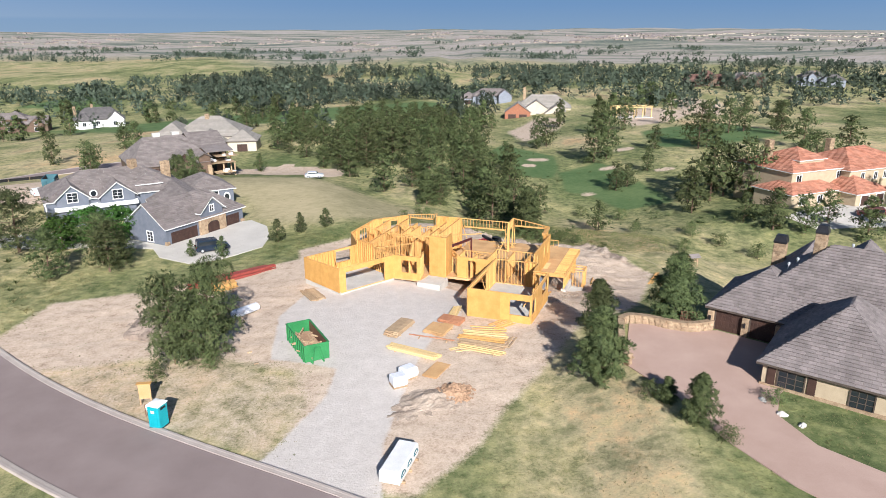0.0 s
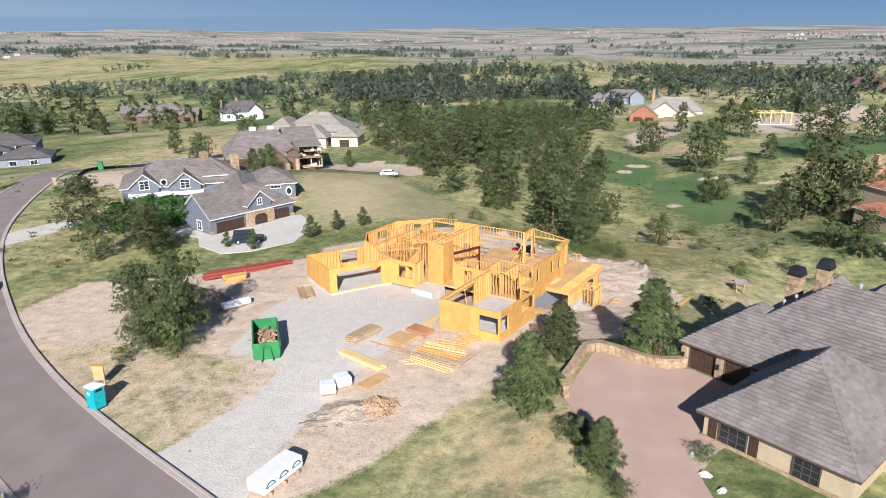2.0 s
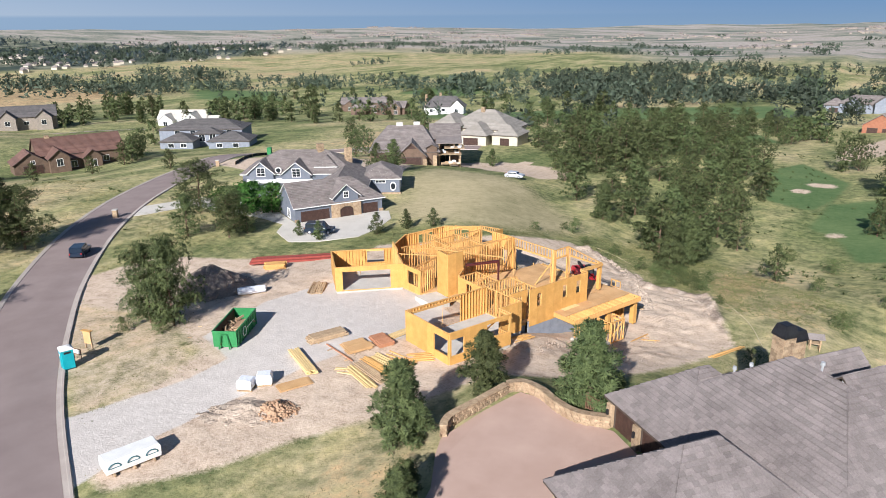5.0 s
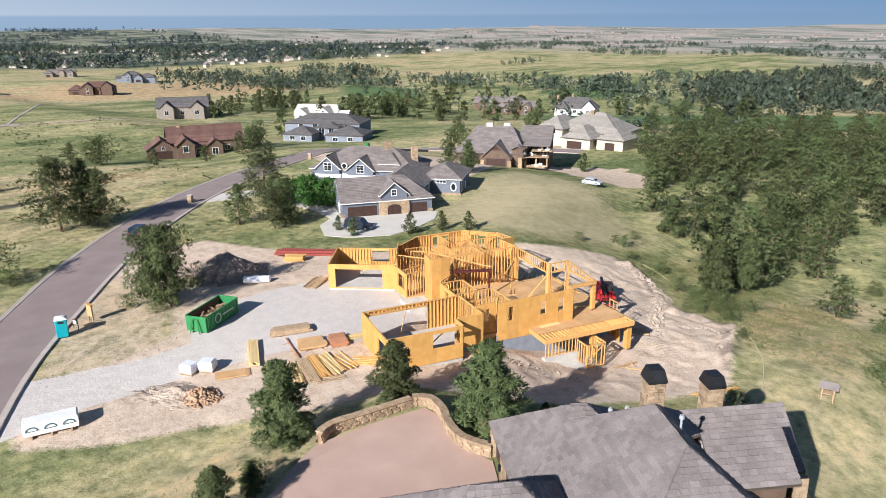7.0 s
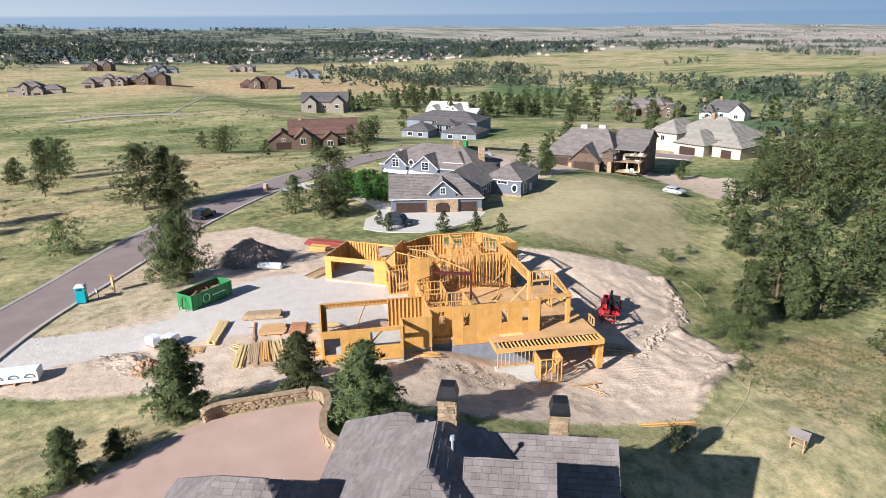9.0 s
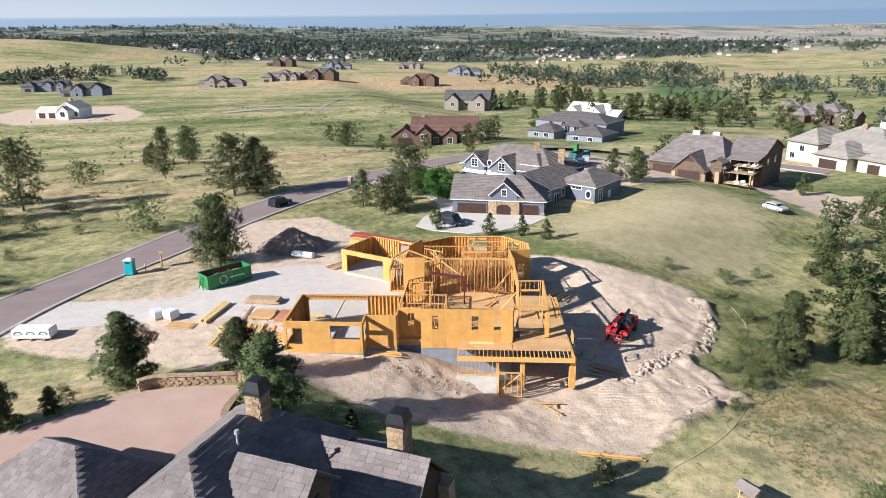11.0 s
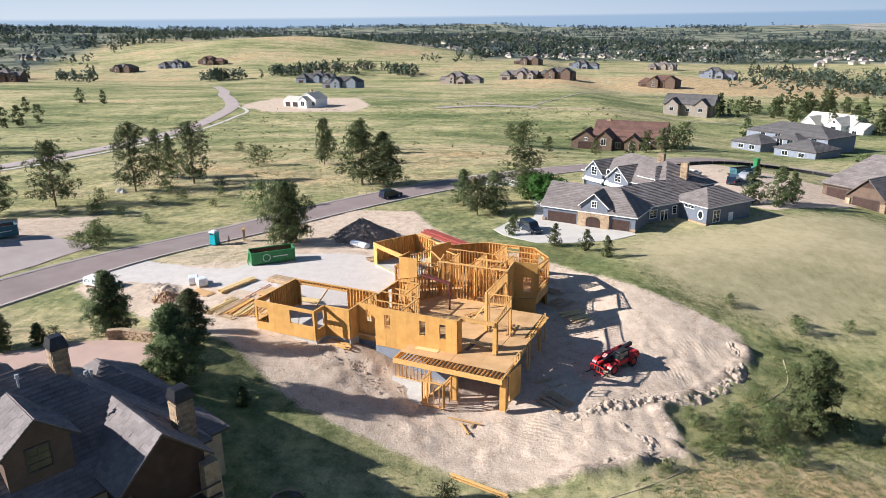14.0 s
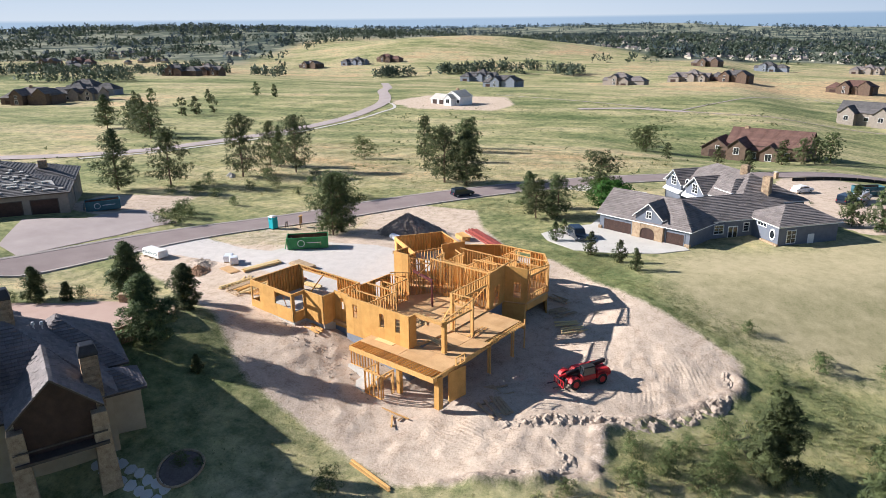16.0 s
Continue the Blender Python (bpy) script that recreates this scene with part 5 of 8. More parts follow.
plain_house("cream_stone_house", "cream stucco house with pale grey hipped roofs", -74.5, 221.0, 8,
    [(-14, 6, 10, 24, -3, 4.6, "hip", "x", 0.6), (-6, -2, 4, 12, -3, 3.6, "hip", "y", 0.65), (5, 1, 14, 13, -3, 3.6, "hip", "y", 0.65), (-18, 2, -8, 18, -3, 5.4, "hip", "y", 0.7)],
    CREAM, LIGHTROOF, TRIMBROWN, [(-13, 2, 3.6, 1.4, 1.6, -90), (-16, 2, 1.2, 1.4, 1.6, -90)], [(-1.5, -2, 0.0, 5.0, 2.4, -90), (9.5, 1, 0.0, 3.0, 2.4, -90)], [(-3, 14, 5, 11)])
plain_house("rust_roofed_house", "brown stone house with rust-red gabled roof", -169.0, 120.0, 70,
    [(-2, 0, 7, 9, -2, 3.0, "gable", "y", 0.7), (5, 3, 29, 16, -2, 4.6, "gable", "x", 0.66), (7, -2.5, 12.5, 7, -2, 4.2, "gable", "y", 0.85), (16.5, -1, 21.5, 7, -2, 3.4, "gable", "y", 0.8), (12.0, 1, 17, 8, -2, 3.2, "gable", "x", 0.5)],
    BROWNWALL, RUSTROOF, TRIMBROWN, [(9.7, -2.5, 3.0, 1.6, 2.0, -90), (19, -1, 1.6, 1.8, 2.0, -90), (23.5, 3, 2.0, 1.6, 1.6, -90), (14, 1, 1.6, 1.6, 1.8, -90), (3, 0, 3.4, 1.0, 0.9, -90)], [(3, 0, 0.0, 5.0, 2.4, -90)], [(9, 9.5, 5, 9.6)])
plain_house("low_hipped_house", "grey house with low dark hipped roofs", -185.0, 178.0, 35,
    [(0, 0, 12, 13, -2, 2.7, "hip", "x", 0.38), (18, -1, 33, 13, -2, 2.8, "hip", "x", 0.38), (-5, 15, 27, 32, -2, 5.0, "hip", "x", 0.36), (10, 9, 20, 20, -2, 4.2, "hip", "y", 0.3)], FOUNDATION, DARKROOF, TRIMBROWN,
    [(2, 15, 4.0, 2, 1.2, -90), (8, 15, 4.0, 2, 1.2, -90), (22, 15, 4.0, 2, 1.2, -90), (4, 0, 1.2, 2, 1.4, -90), (8.5, 0, 1.2, 2, 1.4, -90), (22, -1, 1.2, 2, 1.4, -90), (28, -1, 1.2, 2, 1.4, -90), (13, 9, 2.6, 2.2, 2.6, -90), (17, 9, 2.6, 2.2, 2.6, -90)])
plain_house("white_wrapped_house", "house under construction wrapped in white sheeting", -268.0, 238.0, 33,
    [(0, 0, 24, 12, -4, 3.0, "gable", "x", 0.6), (2, -5, 9, 4, -4, 2.6, "gable", "y", 0.8), (15, -6, 22, 4, -4, 3.2, "gable", "y", 0.8), (22, -2, 30, 8, -4, 1.6, "gable", "x", 0.5)], WHITE, PALECONC, WHITE, [(5.5, -5, 1, 2, 2, -90), (18.5, -6, 1.4, 2.4, 2, -90), (12, 0, 1, 2, 1.5, -90), (26, -2, 0.2, 2, 1.5, -90), (18.5, -6, 4.4, 1.0, 1.0, -90)])
plain_house("gabled_manor", "dark-roofed manor with steep gables", -312.0, 182.0, 60, [(0, 0, 26, 13, -2, 5.4, "gable", "x", 0.7), (2, -4, 9, 5, -2, 5.2, "gable", "y", 0.9), (17, -4, 24, 5, -2, 5.2, "gable", "y", 0.9)],
    STONEGREY, DARKROOF, TRIMBROWN, [(5.5, -4, 3, 2, 2, -90), (20.5, -4, 3, 2, 2, -90), (13, 0, 2.5, 2, 1.6, -90)])
plain_house("tower_manor", "white manor with dark blue-grey steep roofs and chimneys", -204.0, 384.0, 28, [(0, 0, 26, 13, -2, 5.0, "hip", "x", 0.9), (2, -5, 9, 5, -2, 5.0, "hip", "y", 1.0), (17, -5, 25, 5, -2, 5.4, "gable", "y", 1.0)],
    WHITE, DARKROOF, TRIMBROWN, [(5, -5, 3, 1.6, 2, -90), (20.5, -5, 3, 2, 2, -90), (12, 0, 3, 2, 1.6, -90)], (), [(10, 7, 6, 13), (1, 6, 5, 12)])
plain_house("dark_manor", "brown-grey house with many dark gables", -272.0, 384.0, 30, [(0, 0, 30, 13, -2, 4.4, "gable", "x", 0.6), (3, -5, 11, 5, -2, 4.2, "gable", "y", 0.7), (19, -5, 27, 5, -2, 4.2, "gable", "y", 0.7)],
    BROWNWALL, GREYROOF, TRIMBROWN, [(7, -5, 2, 2, 2, -90), (23, -5, 2, 2, 2, -90)])
plain_house("terracotta_villa", "cream villa with terracotta tile roofs and arched porch", 69.0, 134.0, 24,
    [(0, 0, 16, 14, -3, 6.6, "hip", "x", 0.45), (-3, -3, 11, 6, -3, 3.0, "hip", "x", 0.45), (14, -2, 34, 12, -3, 6.2, "hip", "x", 0.45), (4, 2, 11, 10, 5, 8.4, "hip", "x", 0.45), (10, -7, 20, 4, -3, 2.8, "hip", "y", 0.45), (26, -10, 40, 2, -3, 5.4, "hip", "y", 0.45)],
    STUCCO, REDROOF, WHITE, [(2, 0, 5.0, 1.3, 1.6, -90), (13.5, 0, 5.0, 1.3, 1.6, -90), (18, -2, 4.6, 1.0, 1.5, -90), (22, -2, 4.6, 1.0, 1.5, -90), (25, -2, 4.6, 1.0, 1.5, -90), (0, -3, 1.4, 1.3, 1.5, -90), (5, -3, 1.4, 1.3, 1.5, -90), (30, -10, 3.6, 1.0, 1.5, -90), (35, -10, 3.6, 1.0, 1.5, -90)],
    [(12.6, -7, -0.4, 2.2, 2.6, -90), (17, -7, -0.4, 2.2, 2.6, -90)], [(3, 9, 6, 11.5), (20, 8, 6, 11)], 1.4, 0.4)
plain_house("brick_garage_house", "house with pale brown roofs and red brick garage wing", 34.0, 384.0, -8,
    [(0, 0, 14, 14, -3, 3.8, "gable", "y", 0.7, BRICK), (6, 8, 36, 24, -3, 6.0, "hip", "x", 0.75), (22, -2, 34, 14, -3, 3.8, "gable", "y", 0.7), (10, 4, 24, 16, -3, 5.0, "gable", "y", 0.7)],
    CREAM, LIGHTROOF, TRIMBROWN, [(28, -2, 2, 2.4, 2, -90), (18, 4, 2, 2, 2, -90)], [(4, 0, 0, 4, 2.6, -90), (10, 0, 0, 4, 2.6, -90), (26, -2, 0, 3, 2.4, -90)], [(10, 18, 6, 16)])
plain_house("white_farmhouse", "white farmhouse with white metal roof on a graded lot", -296.0, -23.0, 66, [(0, 0, 11, 9, -2, 2.8, "gable", "x", 0.5), (10, 1, 21, 11, -2, 4.4, "gable", "y", 0.55), (13, -3, 18, 6, -2, 3.8, "gable", "y", 0.8)],
    WHITE, PALECONC, WHITE, [(15.5, -3, 2.2, 2.2, 2.2, -90), (11.5, 1, 2.0, 1.4, 1.6, -90), (19.5, 1, 2.0, 1.6, 1.8, -90)], [(3, 0, 0, 3.4, 2.4, -90), (8, 0, 0, 3.4, 2.4, -90)], [(13, 8, 4, 8.6)])
modern = plain_house("modern_stone_house", "low stone house with unfinished dark and pale half-tiled roofs", 2.0, -7.0, 132, [(9, 0, 26.9, 13, -2, 3.4, "hip", "x", 0.36), (0, 7, 22, 22, -2, 4.6, "hip", "x", 0.36), (16, 10, 27, 24, -2, 3.6, "hip", "y", 0.36)],
    STONEGREY, DARKROOF, TRIMBROWN, [(12, 0, 1.4, 2.2, 2, -90)], [(17.5, 0, -0.2, 4.6, 2.5, -90), (23.2, 0, -0.2, 4.0, 2.5, -90)], [(10, 10, 5, 8.6), (22, 15, 4, 6.8)])
for a, b, m in ((11, 16, 1.2), (18, 25, 2.2), (13, 19, 3.4)):
    part("roof_underlay", Build().add([(a, m, 3.42 + 0.36 * m + 0.12), (b, m, 3.42 + 0.36 * m + 0.12), (b - 0.6, m + 1.6, 3.42 + 0.36 * (m + 1.6) + 0.12), (a + 0.5, m + 1.6, 3.42 + 0.36 * (m + 1.6) + 0.12), (a, m, 3.42 + 0.36 * m), (b, m, 3.42 + 0.36 * m), (b - 0.6, m + 1.6, 3.42 + 0.36 * (m + 1.6)), (a + 0.5, m + 1.6, 3.42 + 0.36 * (m + 1.6))],
        [(0, 1, 2, 3), (7, 6, 5, 4), (0, 4, 5, 1), (1, 5, 6, 2), (2, 6, 7, 3), (3, 7, 4, 0)]), PALECONC, modern, "pale unroofed strip")
rnd = random.Random(17)
bundle = Build().bevelled(-0.3, -0.2, 0, 0.3, 0.2, 0.28, 0.02).mesh("roof_block", PALECONC)
for i in range(70):
    x, y = rnd.uniform(10, 26), rnd.uniform(0.3, 6.0)
    if 9 + y < x < 26.9 - y * 0.9:
        put("roof_block", bundle, modern, pose(x, round(y / 0.8) * 0.8, 3.42 + 0.36 * round(y / 0.8) * 0.8 + 0.03, 18, 0, rnd.uniform(-4, 4)))
for i in range(60):
    x, y = rnd.uniform(2, 20), rnd.uniform(7.2, 13.5)
    if (y - 7) < x < 22 - (y - 7):
        put("roof_block", bundle, modern, pose(x, round(y / 0.8) * 0.8, 4.62 + 0.36 * (round(y / 0.8) * 0.8 - 7) + 0.03, 18, 0, rnd.uniform(-4, 4)))
spots = [(-552, 222, 62, BROWNWALL, RUSTROOF), (-552, 46, 72, STONEGREY, GREYROOF), (-598, 100, 70, STONEGREY, GREYROOF), (-588, 136, 68, BROWNWALL, DARKROOF), (-700, 312, 62, FOUNDATION, DARKROOF), (-592, -94, 80, FOUNDATION, DARKROOF),
         (-518, -50, 78, FOUNDATION, DARKROOF), (-296, -284, 100, FOUNDATION, DARKROOF), (-262, -262, 104, STONEGREY, DARKROOF), (-238, -268, 104, BROWNWALL, GREYROOF), (-478, -358, 95, BROWNWALL, DARKROOF), (-506, -350, 95, BROWNWALL, GREYROOF), (-680, -742, 100, BROWNWALL, GREYROOF), (-708, -716, 100, BROWNWALL, RUSTROOF),
         (-800, -330, 80, FOUNDATION, DARKROOF), (-770, -380, 80, BROWNWALL, GREYROOF), (-820, -290, 80, BROWNWALL, RUSTROOF), (184, 524, 0, BROWNWALL, RUSTROOF), (212, 522, -6, BROWNWALL, GREYROOF), (276, 544, -10, FOUNDATION, DARKROOF),
         (-246, 372, 20, BROWNWALL, GREYROOF), (-820, 120, 70, BROWNWALL, GREYROOF), (-860, 190, 70, FOUNDATION, DARKROOF), (-900, 300, 65, STONEGREY, GREYROOF), (20, 470, 0, FOUNDATION, GREYROOF)]
for i, (x, y, t, wm, rm) in enumerate(spots):
    wings = [[(0, 0, 26, 13, -2, 5.6, "hip", "x", 0.65), (3, -5, 11, 5, -2, 5.8, "gable", "y", 0.85), (17, -4, 25, 5, -2, 6.6, "gable", "y", 0.8), (-8, 2, 3, 12, -2, 4.0, "hip", "x", 0.7), (12, -2, 16, 4, -2, 4.6, "gable", "y", 0.7)],
             [(0, 0, 18, 13, -2, 7.0, "hip", "x", 0.6), (12, -4, 20, 6, -2, 4.6, "gable", "y", 0.75), (17, 1, 32, 12, -2, 4.6, "hip", "x", 0.65), (-6, 3, 2, 11, -2, 4.0, "gable", "x", 0.6), (4, -2, 9, 5, -2, 7.4, "gable", "y", 0.9)],
             [(0, 0, 30, 12, -2, 4.6, "gable", "x", 0.6), (8, 2, 20, 14, -2, 7.4, "hip", "x", 0.6), (-4, -6, 6, 6, -2, 4.6, "hip", "y", 0.7), (22, -3, 28, 5, -2, 5.2, "gable", "y", 0.85), (12, -2, 18, 6, -2, 5.6, "gable", "y", 0.8)]][i % 3]
    wx, wy = ((7, -5), (6.5, -2), (25, -3))[i % 3]
    dx, dy = ((-3, 2), (16, -4), (1, -6))[i % 3]
    plain_house("far_house", ("large gabled house standing far off in the grassland", "tall hipped house with low side wings in the grassland", "long low house with a raised middle in the grassland")[i % 3], x, y, t, wings,
                wm, rm, TRIMBROWN, [(wx, wy, 2, 2, 2, -90), (wx, wy, 5, 1.6, 1.4, -90), (14, 0, 2.2, 2, 1.6, -90), (10.5, 0, 2.2, 2, 1.6, -90)], [(dx, dy, 0, 4.4, 2.4, -90)], [(10, 6, 5, 11)] if i % 2 else ())

shell = thing("unfinished_house", (92.6, 338.1, lay(92.6, 338.1)), "open pale timber frame of a new house on dug ground", "house frame", 10)
for x in (-9.0, -4.5, 0.0, 4.5, 9.0):
    for y in (0.0, 7.0):
        part("post", Build().bevelled(x - 0.25, y - 0.25, -1, x + 0.25, y + 0.25, 5.0, 0.03), PALELUMBER, shell)
for y in (0.0, 7.0):
    part("beam", Build().box(-9.6, y - 0.2, 5.0, 9.6, y + 0.2, 5.5), PALELUMBER, shell)
for x in (-9.0, -4.5, 0.0, 4.5, 9.0):
    part("cross_beam", Build().box(x - 0.15, -0.5, 5.5, x + 0.15, 7.5, 5.85), PALELUMBER, shell)
part("foundation", Build().bevelled(-9.8, -0.8, -2.0, 9.8, 7.8, 0.3, 0.05), PALECONC, shell)

# ---- trees and bushes ----
def spray_mesh(name, at, out, face, size, blades, thin, material, seed):
    """Sprays of thin leaves that fan out round a direction, each leaf with the light and shade of the clump that it belongs to."""
    g = np.random.default_rng(seed)
    at, out, face, size = (np.repeat(np.asarray(a, float), blades, 0) for a in (at, out, face, size))
    n = len(at)
    unit = lambda a: a / np.maximum(np.linalg.norm(a, axis=1, keepdims=True), 1e-6)  # noqa: E731
    out, face, size = unit(out), unit(face), size[:, None]
    a = unit(np.cross(out, g.normal(size=(n, 3))))
    c = np.cross(out, a)
    t = g.uniform(0, 2 * math.pi, (n, 1))
    side = a * np.cos(t) + c * np.sin(t)
    tip = at + (out * g.uniform(0.25, 0.8, (n, 1)) + side * g.uniform(0.5, 0.95, (n, 1))) * size
    wide = np.cross(out, side) * size * thin * g.uniform(0.65, 1.35, (n, 1))
    mid = at + (tip - at) * 0.55
    back = np.einsum("ij,ij->i", np.cross(wide, tip - at), face) < 0
    wide[back] *= -1
    v = np.stack([at, mid + wide, tip, mid - wide], 1).reshape(-1, 3)
    me = bpy.data.meshes.new(name)
    me.vertices.add(4 * n), me.loops.add(4 * n), me.polygons.add(n)
    me.vertices.foreach_set("co", v.astype(np.float32).ravel())
    me.loops.foreach_set("vertex_index", np.arange(4 * n, dtype=np.int32))
    me.polygons.foreach_set("loop_start", np.arange(0, 4 * n, 4, dtype=np.int32))
    me.polygons.foreach_set("use_smooth", np.ones(n, bool))
    me.update(calc_edges=True)
    leaf = unit(np.cross(wide, tip - at))
    me.normals_split_custom_set_from_vertices(np.repeat(unit(face * 0.75 + leaf * 0.45), 4, 0).tolist())
    me.materials.append(material)
    return me


REACH = {"cone": lambda u: 1.05 * (1 - u) ** 0.75 * min(1, 0.55 + 3 * u), "round": lambda u: math.sqrt(max(0.03, 1 - (2 * u - 0.85) ** 2 * 0.78)),
         "egg": lambda u: 1.12 * (1 - u) ** 0.62 * min(1, 0.62 + 1.9 * u), "tall": lambda u: 0.45 + 0.55 * math.sin(math.pi * min(1, 0.25 + 0.75 * u))}
RISE = {"cone": (0.2, 0.5), "round": (0.3, 0.7), "egg": (0.22, 0.6), "tall": (0.0, 0.6)}


def pine_meshes(seed, h, spread, bare, tufts, size, shape="cone", blades=5, lean=0.0, needles=None, thin=0.165, clump=0.27, limbs=0, ragged=0.3):
    """Trunk with limbs, and a crown of needle clumps along the limbs with gaps between them, as two meshes for a tree h metres high."""
    rnd, g = random.Random(seed), np.random.default_rng(seed)
    wood = Build()
    bends = [Vector((rnd.uniform(-1, 1), rnd.uniform(-1, 1), 0)) * 0.02 * h for _ in range(5)]
    spine = [Vector((lean * h * t * t, 0, h * t)) + bends[i] * t for i, t in enumerate((0, 0.25, 0.5, 0.75, 0.98))]
    r0 = 0.018 * h
    wood.tube([tuple(p) for p in spine], [r0, r0 * 0.82, r0 * 0.6, r0 * 0.35, 0.002], 6)

    def at(t):
        s = min(t / 0.98, 1) * 4
        i = min(int(s), 3)
        return spine[i].lerp(spine[i + 1], s - i)

    limbs = limbs or max(16, int(tufts / 16))
    clumps = []
    for i in range(limbs):
        t = bare + (1 - bare) * ((i + rnd.random()) / limbs)
        u = (t - bare) / (1 - bare)
        reach = spread * REACH[shape](u) * rnd.uniform(1 - 1.4 * ragged, 1 + 0.45 * ragged)
        ang = i * 2.399 + rnd.uniform(-0.5, 0.5)
        d = Vector((math.cos(ang), math.sin(ang), (RISE[shape][0] + RISE[shape][1] * u) * rnd.uniform(0.4, 1.3))).normalized()
        base = at(t * 0.96)
        end = base + d * reach + Vector((0, 0, -0.05 * reach))
        if reach > 0.25 * spread and i % 2 == 0:
            wood.tube([tuple(base), tuple(base.lerp(end, 0.6)), tuple(end)], [0.007 * h * (1 - 0.7 * u) + 0.002, 0.004, 0.0015], 3)
        r = clump * spread * rnd.uniform(0.75, 1.25) * (0.55 + 0.45 * reach / spread)
        for k, s in enumerate((0.97, 0.6, 0.28)):
            if k < 2 or rnd.random() < 0.5:
                side = Vector((-d.y, d.x, 0)) * rnd.uniform(-0.22, 0.22) * reach
                clumps.append((*(base.lerp(end, s) + side), r * (1 - 0.12 * k), *d))
    clumps.append((*at(0.96), 0.10 * spread + 0.012, 0, 0, 1))
    c = np.array(clumps)
    pick = g.choice(len(c), tufts, p=c[:, 3] ** 2 / (c[:, 3] ** 2).sum())
    d = g.normal(size=(tufts, 3)) + (0, 0, 0.35)
    d /= np.linalg.norm(d, axis=1, keepdims=True)
    pos = c[pick, :3] + d * c[pick, 3:4] * (1, 1, 0.72) * g.uniform(0.45, 1.0, (tufts, 1))
    away = pos - [(0, 0, z) for z in pos[:, 2]]
    away /= np.maximum(np.linalg.norm(away, axis=1, keepdims=True), 1e-6)
    crown = spray_mesh("crown", pos, d * 0.8 + c[pick, 4:] * 0.4 + (0, 0, 0.25), d * 0.9 + away * 0.8 + (0, 0, 0.45), size * g.uniform(0.7, 1.25, tufts), blades, thin, needles or PINE, seed)
    return wood.mesh("trunk", BARK), crown


def tree_model(name, label, meshes, group=""):
    ob = thing(name, (0, 0, -500), label, "tree", group=group)
    put("trunk", meshes[0], ob)
    put("crown", meshes[1], ob)
    return ob


def plant(model, x, y, size, turn, wide=1.0, sink=0.1, first=[]):
    """Sets a tree model out at x, y; the first use takes the model itself."""
    m = pose(x, y, lay(x, y) - sink, 0, 0, turn) @ Matrix.Diagonal((size * wide, size * wide, size, 1))
    if model.name not in first:
        first.append(model.name)
        model.matrix_world = m
        return model
    made = copy_thing(model, Matrix())
    made.matrix_basis = m
    return made


YOUNG = [tree_model("young_pine", "dense dark green young pine with a conical crown", pine_meshes(s, 1.0, 0.31, 0.03, 3000, 0.052, "egg", 7, thin=0.08, limbs=60, ragged=0.36), "young pines") for s in (1, 2)]
SCRUBBY = tree_model("scrubby_pine", "broad shaggy old pine with a rounded crown", pine_meshes(5, 1.0, 0.45, 0.06, 3600, 0.042, "round", 7, thin=0.085, clump=0.23, limbs=74, ragged=0.45))
TALL = [tree_model("ponderosa_pine", "tall open ponderosa pine with a bare lower trunk", pine_meshes(s, 1.0, 0.30, lo, 1500, 0.048, shp, 7, thin=0.07, clump=0.29, limbs=46, ragged=0.4), "ponderosa pines") for s, lo, shp in ((11, 0.16, "tall"), (12, 0.08, "egg"), (13, 0.14, "tall"))]
GROVE = [tree_model("grove_pine", "dark green pine standing in the grove", pine_meshes(s, 1.0, sp, 0.06, 430, 0.074, shp, 5, thin=0.13, clump=0.27, limbs=30, ragged=0.4), "grove pines") for s, sp, shp in ((21, 0.33, "egg"), (22, 0.40, "round"), (23, 0.33, "tall"), (24, 0.36, "egg"))]
FARPINE = [tree_model("field_pine", "dark green pine standing in a clump far across the fields", pine_meshes(s, 1.0, sp, 0.05, 170, 0.11, shp, 4, thin=0.2, clump=0.3, limbs=16), "field pines") for s, sp, shp in ((25, 0.32, "egg"), (26, 0.36, "round"))]
LEAFY = tree_model("broadleaf_tree", "bright green leafy tree beside the house", pine_meshes(31, 1.0, 0.47, 0.05, 1500, 0.06, "round", 6, needles=BROAD, clump=0.3, limbs=44))
SPRUCE = tree_model("small_pine", "small young pine on the lawn edge", pine_meshes(41, 1.0, 0.34, 0.04, 800, 0.066, "egg", 6, thin=0.1, limbs=34, ragged=0.45), "small lawn pines")
BUSH = tree_model("bush", "low rounded green bush", pine_meshes(51, 1.0, 0.85, 0.0, 620, 0.10, "round", 5, needles=SCRUB, thin=0.11, clump=0.3, limbs=30), "bushes")

for i, (x, y, s, w) in enumerate(((13.4, 53.0, 6.9, 1.15), (15.2, 62.3, 5.2, 1.25), (23.4, 64.4, 7.2, 1.25), (19.0, 44.9, 4.2, 1.1), (17.6, 48.0, 2.3, 1.2), (24.2, 70.4, 2.0, 1.0))):
    plant(YOUNG[i % 2], x, y, s, i * 67, w)
plant(SCRUBBY, -25.8, 60.0, 9.0, 30, 0.82)
plant(SCRUBBY, -22.3, 60.4, 9.8, 170, 0.78)
